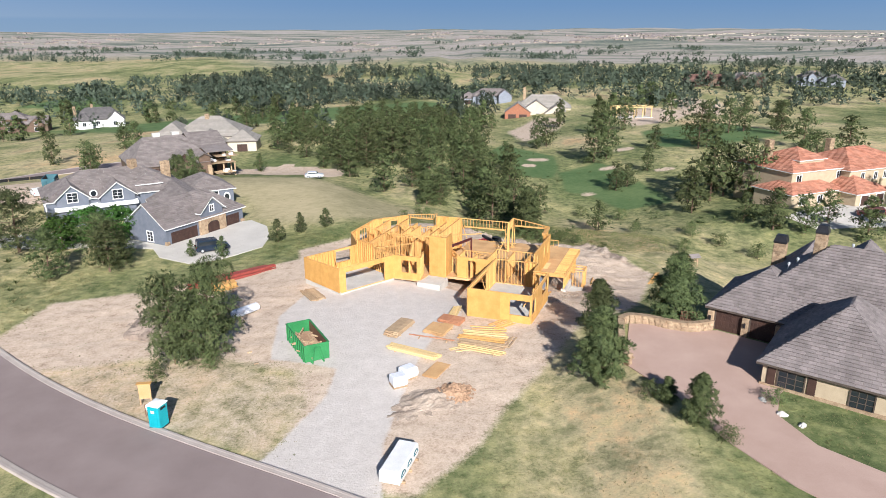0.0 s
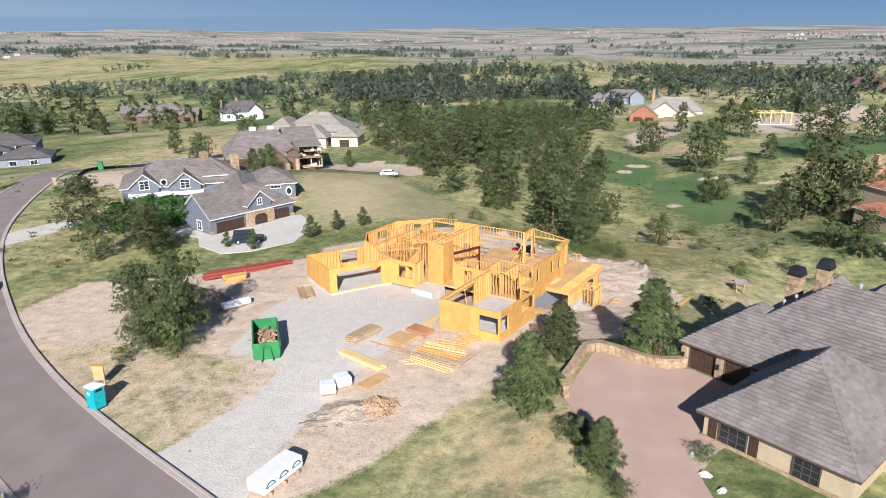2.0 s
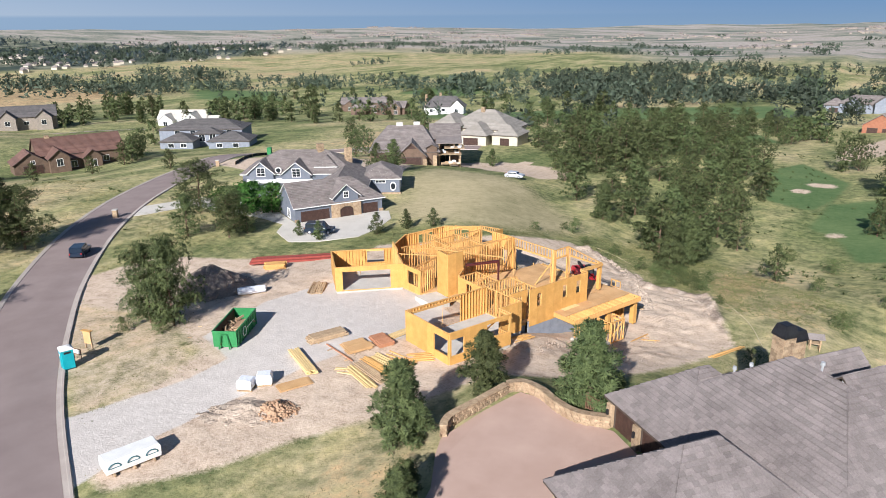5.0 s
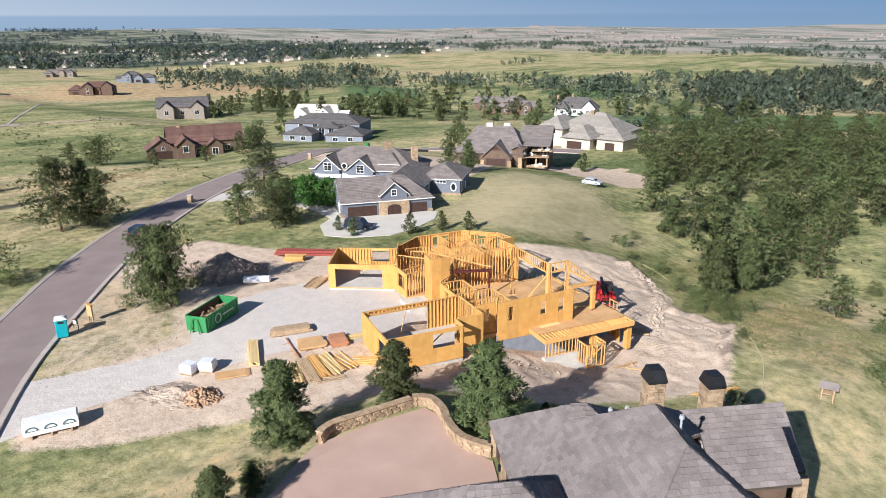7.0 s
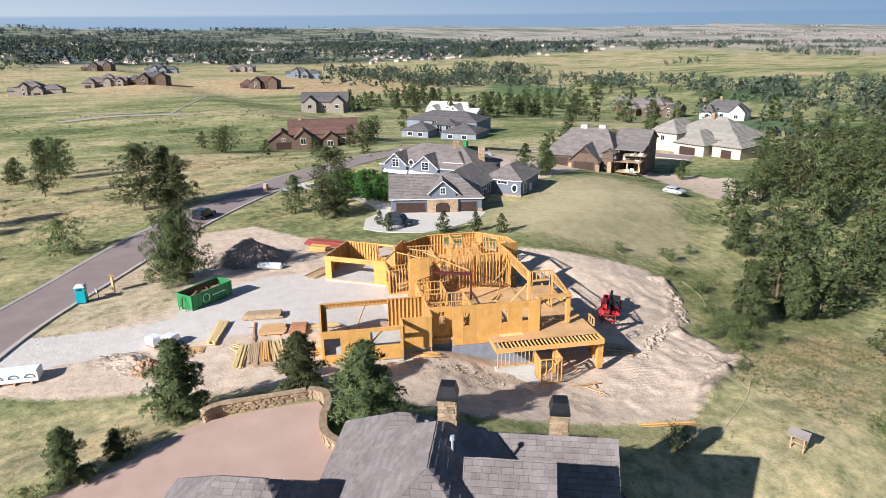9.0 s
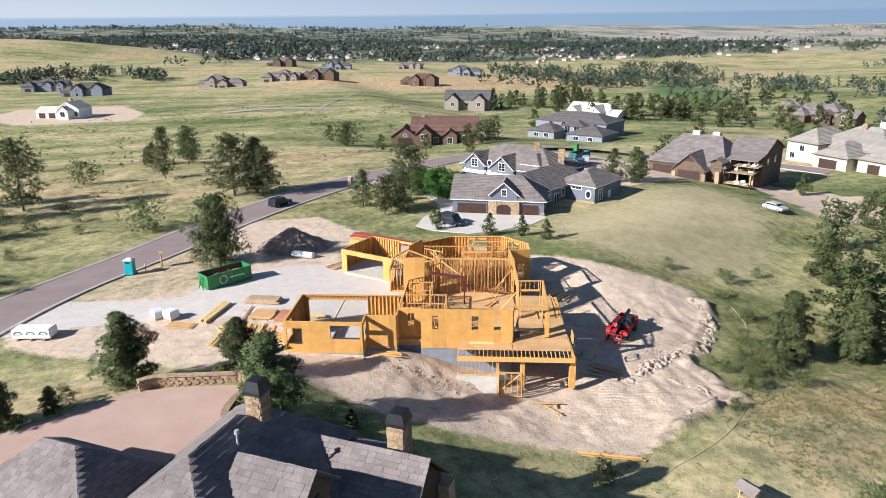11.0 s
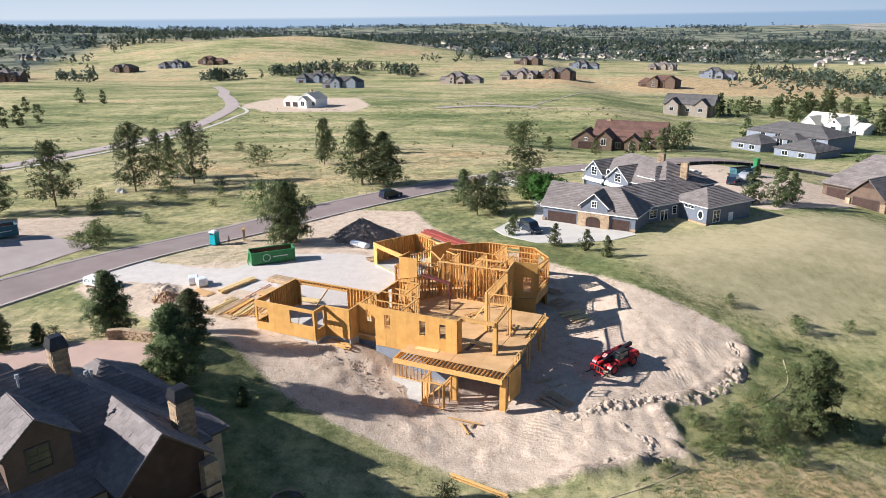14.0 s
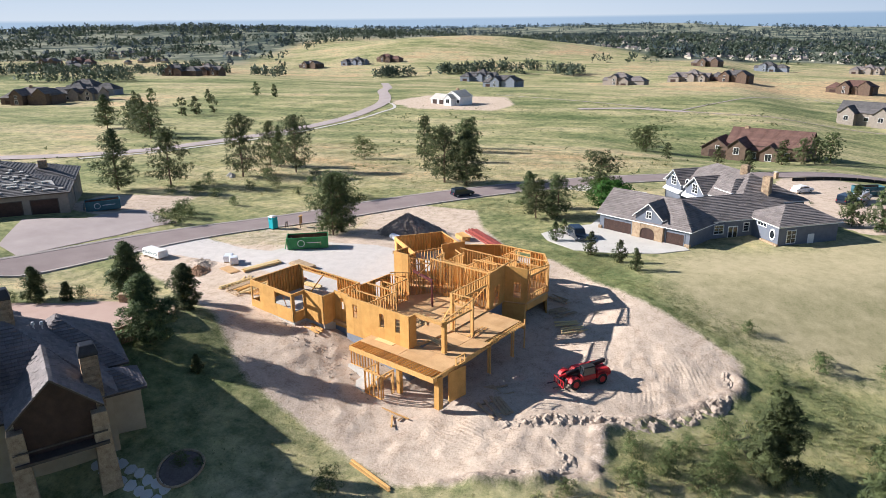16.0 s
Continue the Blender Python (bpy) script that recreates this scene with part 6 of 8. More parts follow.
for i, (x, y, s, w) in enumerate(((-47.2, 7.9, 12.5, 1), (-39.0, 1.4, 12.8, 1.1), (-62.0, 16.0, 14.5, 0.9), (-77.0, 13.8, 11.0, 0.8), (-75.8, 17.5, 10.5, 0.7), (-70.6, 25.0, 13.6, 1.0), (-69.6, 63.0, 12.5, 1.2), (-71.0, 67.5, 11.5, 1.2), (-68.0, 68.5, 10.0, 1.3),
                                  (-119.9, 52.1, 9.5, 1.2), (-123.4, 43.1, 6.0, 1.3), (-97, 48, 12.0, 0.7), (-63.0, 97.5, 9.5, 1.5), (-52.0, 85.8, 7.0, 1.2), (-48.0, 92.0, 7.5, 1.2), (-45.4, 88.5, 7.0, 1.3), (-44.5, 91.5, 5.0, 1.0), (-120, -64, 12.0, 1.3), (-130, -76, 12.0, 1.2), (-140, -100, 13.0, 1.2))):
    plant(TALL[i % 3], x, y, s, i * 49, w)
plant(LEAFY, -54.0, 101.0, 5.6, 10, 1.2)
plant(LEAFY, -50.5, 103.0, 5.2, 80, 1.2)
plant(LEAFY, -57.0, 98.5, 4.8, 150, 1.3)
for i, (x, y, s) in enumerate(((-31.8, 94.4, 3.2), (-25.2, 100.8, 3.6), (-22.6, 105.2, 3.3), (-19.0, 107.6, 3.2), (-36.5, 95.0, 2.6), (-55.0, 140.0, 7.0), (-53.0, 144.0, 7.5), (-57.0, 148.0, 6.0), (-50.0, 186.0, 5.0))):
    plant(SPRUCE, x, y, s, i * 83)

rnd = random.Random(7)
GROVE_AREA = [(-13, 152), (-5, 147), (3, 147), (6, 137), (15, 133), (23, 139), (21, 167), (19, 197), (14, 236), (2, 262), (-20, 272), (-58, 277), (-57, 227), (-40, 205), (-29, 178)]
NORTH = [(-60, 282), (-20, 276), (6, 300), (26, 340), (18, 380), (-40, 372), (-96, 330), (-104, 290)]
placed = []
for area, count, gap in ((GROVE_AREA, 150, 27), (NORTH, 62, 36)):
    n = 0
    while n < count:
        x, y = rnd.uniform(-110, 34), rnd.uniform(120, 385)
        thin = noise.noise((x * 0.035, y * 0.035, 3.0)) < (-0.4 if y < 175 else -0.22)
        if thin or inside(np.array(x), np.array(y), area, 0.5) < 0.5 or any((x - a) ** 2 + (y - b) ** 2 < gap for a, b in placed):
            n += 0.02
            continue
        placed.append((x, y))
        n += 1
        plant(GROVE[rnd.randrange(4)], x, y, rnd.uniform(6.0, 10.5), rnd.uniform(0, 360), rnd.uniform(0.95, 1.3))
SINGLES = [(-3.6, 145.5, 7.5), (15.4, 121.8, 8.2), (16.5, 130.5, 8.5), (33, 242, 11), (37, 246, 10), (44.8, 203, 14), (49, 205, 13), (65, 211, 7.5), (54.7, 182, 6.5), (42.8, 167, 7), (46, 169, 6), (78, 210, 14), (82, 214, 11), (58, 146, 14), (62, 149, 12), (65, 143, 13), (53.8, 148, 8), (59.5, 119.5, 8), (64, 117, 7),
           (70, 121, 6), (56, 124, 6), (51, 137, 9), (72, 112, 8), (80, 114, 7), (92, 130, 9), (30, 128, 6), (119, 404, 13), (111, 398, 12), (60, 262, 12), (70, 268, 12), (52, 310, 12), (20, 345, 12), (76, 340, 11), (84, 345, 12), (98, 300, 12), (104, 252, 12), (112, 258, 13), (120, 246, 12), (126, 262, 11), (110, 210, 12), (118, 200, 11), (96, 176, 10), (88, 168, 9), (-92, 178, 8), (-98, 190, 9), (-86, 198, 8), (-120, 210, 9), (-105, 235, 10), (-112, 242, 9),
           (-116, -58, 11), (-155, -115, 9), (-160, -106, 9), (-205, -118, 8), (-212, -115, 9), (-223, -113, 8), (-238, -176, 9), (-230, -166, 8), (-246, -172, 9), (-315, -149, 9), (-309, -132, 8), (-268, -150, 8),
           (-130, 51, 9), (-120, 42, 5), (-162, 100, 7), (-175, 97, 6), (-140, 108, 5), (-137, 122, 5), (-112, 128, 5), (-150, 140, 7), (-155, 146, 8), (-158, 150, 8), (-163, 155, 9), (-205, 190, 9), (-196, 196, 8)]
for x, y, s in SINGLES:
    near = abs(x - 8) < 16 and y < 147
    plant(YOUNG[rnd.randrange(2)] if near else FARPINE[rnd.randrange(2)] if math.hypot(x, y - 80) > 230 else GROVE[rnd.randrange(4)], x, y, s, rnd.uniform(0, 360), rnd.uniform(0.9, 1.2))
for x, y, n in ((-312, 235, 5), (-296, 241, 6), (-344, 274, 6), (-264, 277, 7), (-261, 303, 7), (-268, 332, 6), (-386, 314, 6), (-328, 345, 8), (-298, 331, 5), (-347, 437, 6), (-306, 212, 5), (-240, 262, 5), (-225, 300, 5), (-190, 330, 4), (-410, 300, 4), (-262, 410, 5), (-230, 432, 6), (-170, 402, 5), (-130, 420, 5), (-90, 400, 5)):
    for _ in range(n):
        plant(FARPINE[rnd.randrange(2)], x + rnd.gauss(0, 11), y + rnd.gauss(0, 9), rnd.uniform(7, 12), rnd.uniform(0, 360), rnd.uniform(0.9, 1.25))
for i, (x, y, s) in enumerate(((-95.8, 31, 4.6), (-48.2, 48.0, 4.6), (-19.5, 32.0, 2.6), (-24, 29.5, 2.4), (-28, 27.0, 2.2), (32.3, 88.5, 1.7), (16.4, 48.8, 1.3), (20.3, 42.5, 1.2), (26.0, 47.6, 1.2), (39.7, 107.9, 2.0), (-161, 101, 7), (-124, 16, 2.6), (-22, 58.5, 1.6), (-26.5, 57.0, 1.5), (-24, 61, 1.7),
                               (12, 118, 1.8), (6, 124, 1.5), (18.5, 110.5, 1.2), (19.8, 112.8, 1.4), (17.2, 113.6, 1.4), (20.6, 115.8, 1.5), (16.8, 117.6, 1.6), (14.2, 118.4, 1.3), (18.6, 117.2, 1.8), (17.0, 110.0, 1.0), (15.2, 115.0, 1.2), (-3, 128, 1.6), (-7, 121, 1.3), (-60, 24, 2.4), (-66, 20, 2.4), (-54, 30, 2.0), (-58, 36, 1.8), (-50, 26, 1.6), (-44, 18, 2.0), (-52, 14, 2.2), (-40, 14, 1.6), (30, 146, 2.0), (37, 140, 2.2), (45, 120, 2.2), (48, 114, 2.0), (52, 108, 2.2), (36, 124, 1.8),
                               (22.0, 110.7, 1.4), (19.9, 113.3, 1.5), (17.9, 118.3, 1.4), (25.9, 105.8, 1.0), (22.7, 111.2, 1.3), (22.2, 117.5, 1.5), (14.6, 125.7, 1.4),
                               (-19.4, 29.6, 2.2), (-25.5, 30.5, 1.6), (-41.2, 18.8, 1.8), (-40.9, 23.8, 1.7), (-37.1, 31.0, 1.5), (-65.8, 33.1, 2.0), (-49.4, 38.0, 1.3), (-46.5, 50.0, 1.4), (-4.7, 128.2, 1.2), (-5.0, 134.7, 1.3), (0.9, 123.6, 1.1))):
    plant(BUSH, x, y, s, i * 57, 1.0, 0.05)


def scatter(name, label, count, area, size, material, seed, blades=6, keep=None, squash=1.0, category="grass", thin=0.09):
    """Many small tufts in one mesh."""
    g = np.random.default_rng(seed)
    x0, y0, x1, y1 = area
    xs, ys = g.uniform(x0, x1, count), g.uniform(y0, y1, count)
    ok = g.random(count) <= (keep(xs, ys) if keep is not None else np.ones(count))
    xs, ys = xs[ok], ys[ok]
    k = len(xs)
    up = np.stack([g.uniform(-0.2, 0.2, k), g.uniform(-0.2, 0.2, k), np.ones(k)], 1)
    me = spray_mesh(name, np.stack([xs, ys, height(xs, ys) - 0.03], 1), up, up, g.uniform(*size, k) * squash, blades, thin, material, seed)
    return tagged(new(name, me), label, category, kind="stuff")


def patchy(x, y, scale, level, seed, low=0.0, stretch=1.0):
    """1 where smooth random patches rise over a level, low elsewhere."""
    return np.where(0.65 * grain_field(x, y * stretch, scale, seed) + 0.35 * grain_field(x, y * stretch, scale * 0.37, seed + 50) > level, 1.0, low)


def off_road(x, y):
    ok = np.ones(np.shape(x))
    for (ax, ay), (bx, by) in zip(ROAD[1:9], ROAD[2:10]):
        t = np.clip(((x - ax) * (bx - ax) + (y - ay) * (by - ay)) / ((bx - ax) ** 2 + (by - ay) ** 2), 0, 1)
        ok = ok * (np.hypot(x - ax - t * (bx - ax), y - ay - t * (by - ay)) > 5.2)
    return ok


DRIVEWAY = [(16.2, 54.0), (17.2, 58.6), (18.4, 62.6), (21.0, 62.6), (24.0, 60.9), (26.6, 61.2), (33, 56), (27, 49), (25.4, 46.0), (26.4, 42.0), (30.0, 38.0), (38, 33), (34, 26), (26, 33), (22.6, 37.5), (20.2, 42.6), (18.7, 48.8), (17.0, 52.0)]


def free_ground(x, y):
    return off_road(x, y) * (1 - inside(x, y, LOT, 1.0)) * (1 - inside(x, y, DRIVEWAY, 0.3))


scatter("dry_grass", "dry straw-coloured grass tufts round the lot", 34000, (-58, 30, 36, 126), (0.09, 0.22), GRASSTUFT, 3, 5, lambda x, y: free_ground(x, y) * (1 - inside(x, y, LAWN, 2.0)))
scatter("green_grass", "green grass tufts on the slopes round the lot", 15000, (-60, 34, 42, 130), (0.10, 0.28), GREENTUFT, 4, 5, lambda x, y: free_ground(x, y) * np.clip(inside(x, y, [(10, 40), (36, 40), (36, 100), (30, 126), (-8, 126), (-26, 98), (-20, 92), (20, 106), (28, 90)], 3) + 0.12, 0, 1))
scatter("weeds", "sparse weeds on the bare dirt", 1300, (-46, 56, 8, 84), (0.09, 0.2), GREENTUFT, 5, 6, lambda x, y: inside(x, y, LOT, 1.0) * (1 - inside(x, y, DRIVE, 1.5)) * (inside(x, y, [(-46, 60), (-46, 80), (-30, 76), (-24, 62)], 4) * 0.8 + 0.06) * patchy(x, y, 3.0, 0.1, 21, 0.12))


def far_woods(name, label, count, where, size, seed, needles=None, sprays=6, blades=3, spray=1.25):
    """Many far pines in one mesh, each a tapering stack of sprays."""
    r, g = random.Random(seed), np.random.default_rng(seed)
    xy = np.array([where(r) for _ in range(count)])
    s = g.uniform(*size, count)
    w = s * g.uniform(0.3, 0.45, count)
    base = np.stack([xy[:, 0], xy[:, 1], height(xy[:, 0], xy[:, 1])], 1)
    n = count * sprays
    u = ((np.tile(np.arange(sprays), count) + g.random(n)) / sprays)[:, None]
    s, w, base = np.repeat(s, sprays)[:, None], np.repeat(w, sprays)[:, None], np.repeat(base, sprays, 0)
    off = g.normal(size=(n, 2)) * 0.45
    at = base + np.hstack([off * w * (1.1 - 0.7 * u), s * (0.1 + 0.78 * u)])
    out = np.hstack([off * 1.5 + g.uniform(-0.6, 0.6, (n, 2)), np.full((n, 1), 0.5)])
    me = spray_mesh(name, at, out, np.hstack([off * 1.6, np.full((n, 1), 0.45)]), (w * spray)[:, 0] * g.uniform(0.8, 1.2, n), blades, 0.18, needles or PINEFAR, seed)
    return tagged(new(name, me), label, "woods", kind="stuff")


BANK = [(26, 103), (21, 107), (15, 113), (10, 120), (3, 123), (-2, 127), (8, 138), (24, 132), (40, 118), (36, 104)]
STRIP = [(-26, 95), (-20, 93), (-13, 104), (-5, 115), (0, 122), (-3, 126), (-9, 118), (-14, 111), (-26, 102)]
scatter("tall_grass", "tall green grass on the bank below the bare lot", 16000, (-2, 103, 42, 138), (0.16, 0.42), GREENTUFT, 31, 7, lambda x, y: free_ground(x, y) * inside(x, y, BANK, 1.5) * patchy(x, y, 3.5, -0.15, 31, 0.35), thin=0.05)
scatter("tall_grass", "tall dry grass mixed into the bank below the lot", 12000, (-2, 103, 42, 138), (0.16, 0.42), GRASSTUFT, 33, 7, lambda x, y: free_ground(x, y) * inside(x, y, BANK, 1.5) * patchy(x, y, 4.5, 0.0, 33, 0.3), thin=0.05)
scatter("tall_grass", "tall olive grass between the bare lot and the lawn", 16000, (-28, 92, 2, 128), (0.14, 0.34), GREENTUFT, 32, 5, lambda x, y: free_ground(x, y) * inside(x, y, STRIP, 1.5) * patchy(x, y, 2.5, -0.1, 32, 0.3), thin=0.06)


def clustered(cx, cy, rx, ry, groups, seed):
    g = random.Random(seed)
    seeds = [(g.gauss(cx, rx), g.gauss(cy, ry), g.uniform(0.25, 1.0)) for _ in range(groups)]

    def pick(r):
        a, b, k = r.choice(seeds)
        return r.gauss(a, 24 * k + 4), r.gauss(b, 24 * k + 4)

    return pick


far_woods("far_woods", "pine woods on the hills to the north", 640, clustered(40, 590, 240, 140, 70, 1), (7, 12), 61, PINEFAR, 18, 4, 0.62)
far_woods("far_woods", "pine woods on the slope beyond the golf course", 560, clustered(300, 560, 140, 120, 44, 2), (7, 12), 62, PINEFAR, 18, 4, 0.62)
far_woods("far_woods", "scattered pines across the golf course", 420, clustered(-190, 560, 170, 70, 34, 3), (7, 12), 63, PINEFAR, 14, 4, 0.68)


def within(poly, scale=0.004, gap=-0.05, seed=0.0):
    """Picks places in a polygon, with clearings."""
    x0, x1, y0, y1 = min(p[0] for p in poly), max(p[0] for p in poly), min(p[1] for p in poly), max(p[1] for p in poly)

    def pick(r):
        while True:
            x, y = r.uniform(x0, x1), r.uniform(y0, y1)
            if noise.noise((x * scale, y * scale, seed)) > gap and inside(np.array(x), np.array(y), poly, 1.0) > 0.5:
                return x, y

    return pick


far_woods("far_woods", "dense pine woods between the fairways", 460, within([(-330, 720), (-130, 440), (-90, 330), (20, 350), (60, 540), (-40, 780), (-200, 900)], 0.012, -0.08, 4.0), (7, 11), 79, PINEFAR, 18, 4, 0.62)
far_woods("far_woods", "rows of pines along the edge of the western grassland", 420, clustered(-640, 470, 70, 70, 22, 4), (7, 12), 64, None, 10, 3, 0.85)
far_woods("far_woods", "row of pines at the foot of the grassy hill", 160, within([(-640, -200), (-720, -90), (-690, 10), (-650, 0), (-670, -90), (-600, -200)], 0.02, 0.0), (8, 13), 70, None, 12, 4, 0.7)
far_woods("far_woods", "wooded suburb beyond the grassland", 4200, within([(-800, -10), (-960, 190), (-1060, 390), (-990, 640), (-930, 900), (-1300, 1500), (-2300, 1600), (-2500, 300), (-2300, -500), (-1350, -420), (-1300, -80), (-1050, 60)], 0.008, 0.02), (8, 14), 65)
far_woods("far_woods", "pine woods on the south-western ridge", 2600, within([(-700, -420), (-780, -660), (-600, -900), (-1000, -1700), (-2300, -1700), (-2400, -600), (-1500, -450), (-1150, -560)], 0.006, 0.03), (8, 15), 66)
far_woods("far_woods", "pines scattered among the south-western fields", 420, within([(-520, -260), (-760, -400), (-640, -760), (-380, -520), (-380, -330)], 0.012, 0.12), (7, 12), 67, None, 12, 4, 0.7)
scatter("sagebrush", "low dark shrubs dotted over the western field", 3000, (-330, -70, -52, 150), (0.4, 1.2), SCRUB, 8, 14, lambda x, y: off_road(x, y) * patchy(x, y, 22.0, 0.25, 22, 0.05, 1.5), 0.9, "shrubs")
scatter("sagebrush", "low dark shrubs over the golf rough", 2200, (-20, 124, 110, 300), (0.3, 1.0), SCRUB, 9, 14, lambda x, y: (1 - inside(x, y, LAWN, 3.0)) * patchy(x, y, 20.0, 0.22, 23, 0.06), 0.9, "shrubs")
scatter("long_grass", "long pale grass over the field by the street", 26000, (-130, -10, -46, 110), (0.2, 0.5), GRASSTUFT, 10, 4, lambda x, y: off_road(x, y) * (1 - inside(x, y, LOT, 1.0)) * patchy(x, y, 9.0, -0.05, 24, 0.15))
scatter("verge_weeds", "green weed clumps on the dry verge", 3600, (-46, 36, -8, 66), (0.10, 0.24), GREENTUFT, 12, 7, lambda x, y: off_road(x, y) * inside(x, y, [(-46, 58), (-12, 41), (-10, 55), (-22, 63), (-34, 64)], 1.0) * patchy(x, y, 3.0, 0.05, 25, 0.1))
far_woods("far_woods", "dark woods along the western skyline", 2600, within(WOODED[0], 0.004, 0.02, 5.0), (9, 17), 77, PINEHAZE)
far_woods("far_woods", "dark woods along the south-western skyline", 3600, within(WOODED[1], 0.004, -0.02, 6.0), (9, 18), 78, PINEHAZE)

# ---- paved ground ----
pad("driveway", DRIVEWAY, PAVER, "wide pinkish concrete driveway", "driveway")
pad("driveway", [(-43.5, 98.5), (-41.0, 94.5), (-35.5, 91.5), (-31.5, 93.3), (-27.0, 98.2), (-27.2, 103.5), (-29.2, 110.0), (-33.0, 114.5), (-35.5, 113.5), (-42.5, 100.2), (-50.0, 104.0), (-57.0, 101.0), (-63.0, 107.5), (-72.0, 106.0), (-76.5, 94.5), (-72.5, 86.5), (-70.0, 91.5), (-68.0, 100.0), (-59.5, 98.5), (-50.0, 99.5)],
    PALECONC, "pale concrete driveway before the garages", "driveway", 0.08, 2.0)
pad("driveway", [(-9, 10), (-14, 18), (-25, 20), (-21, 31), (-10, 29), (4, 24), (2, 18)], PALEROAD, "dusty pale driveway by the low stone house", "driveway", 0.07, 2.0)
pad("driveway", [(64, 125), (67, 118), (82, 118), (90, 128), (82, 136)], PALECONC, "pale motor court before the villa", "driveway", 0.08, 3.0)

# ---- stone retaining wall round the driveway ----
def stone_wall(line, top, height_m, label, seed=3):
    wall = thing("retaining_wall", (line[0][0], line[0][1], 0), label, "wall", kind="structure")
    r, pts = random.Random(seed), smooth_line(line, 0.5)
    ox, oy = line[0]
    core, cap = Build(), Build()
    off = lambda p, d, s: (p[0] - ox + d[1] * s, p[1] - oy - d[0] * s)  # noqa: E731
    dirs = []
    for i in range(len(pts)):
        d = pts[min(i + 1, len(pts) - 1)] - pts[max(i - 1, 0)]
        dirs.append(d / np.hypot(*d))
    for b, w, z0, z1 in ((core, 0.2, -height_m, 0.0), (cap, 0.3, 0.0, 0.09)):
        rings = [[(*off(p, d, -w), top + z0), (*off(p, d, w), top + z0), (*off(p, d, w), top + z1), (*off(p, d, -w), top + z1)] for p, d in zip(pts, dirs)]
        b.loft(rings)
    part("core", core, STONE, wall)
    part("coping", cap, STONE, wall)
    shared, count = [Build().bevelled(-0.24, -0.05, 0, 0.24, 0.05, h, 0.03).mesh("stone", STONE) for h in (0.17, 0.21, 0.25)], 0
    total = len(pts) - 1
    for side in (-1, 1):
        z = top - height_m
        while z < top - 0.12:
            h = r.randrange(3)
            s = r.random() * 0.6
            while s < total and count < 300:
                i = int(s)
                p = pts[i] + (pts[i + 1] - pts[i]) * (s - i)
                x, y = off(p, dirs[i], side * (0.21 + 0.02 * r.random()))
                if z > top - 0.95:
                    m = pose(x, y, z, 0, 0, math.degrees(math.atan2(dirs[i][1], dirs[i][0]))) @ Matrix.Diagonal((r.uniform(0.75, 1.15), 1, min(1.0, (top - z) / 0.25), 1))
                    put("stone", shared[h], wall, m)
                    count += 1
                s += 1.05 + 0.2 * r.random()
            z += (0.17, 0.21, 0.25)[h] + 0.015
    return wall


stone_wall([(16.3, 54.2), (15.9, 55.6), (16.6, 58.5), (17.4, 62.0)], 3.0, 2.4, "tan fieldstone wall with flat coping beside the driveway", 3)
stone_wall([(17.4, 62.2), (18.4, 63.1), (20.2, 62.7), (22.0, 61.6), (24.0, 61.0), (26.2, 61.6)], 3.05, 1.6, "curved tan fieldstone wall meeting the garage", 4)
gate = thing("garden_gate", (24.4, 63.0, lay(24.4, 63.0)), "rusty brown slatted metal gate by the garage", "gate", -20)
part("gate_frame", Build().box(-0.8, -0.03, 0, -0.74, 0.03, 1.3).box(0.74, -0.03, 0, 0.8, 0.03, 1.3).box(-0.74, -0.03, 1.24, 0.74, 0.03, 1.3).box(-0.74, -0.03, 0.1, 0.74, 0.03, 0.16), RUST, gate)
for i in range(9):
    part("slat", Build().box(-0.68 + i * 0.16, -0.015, 0.16, -0.6 + i * 0.16, 0.015, 1.24), RUST, gate)

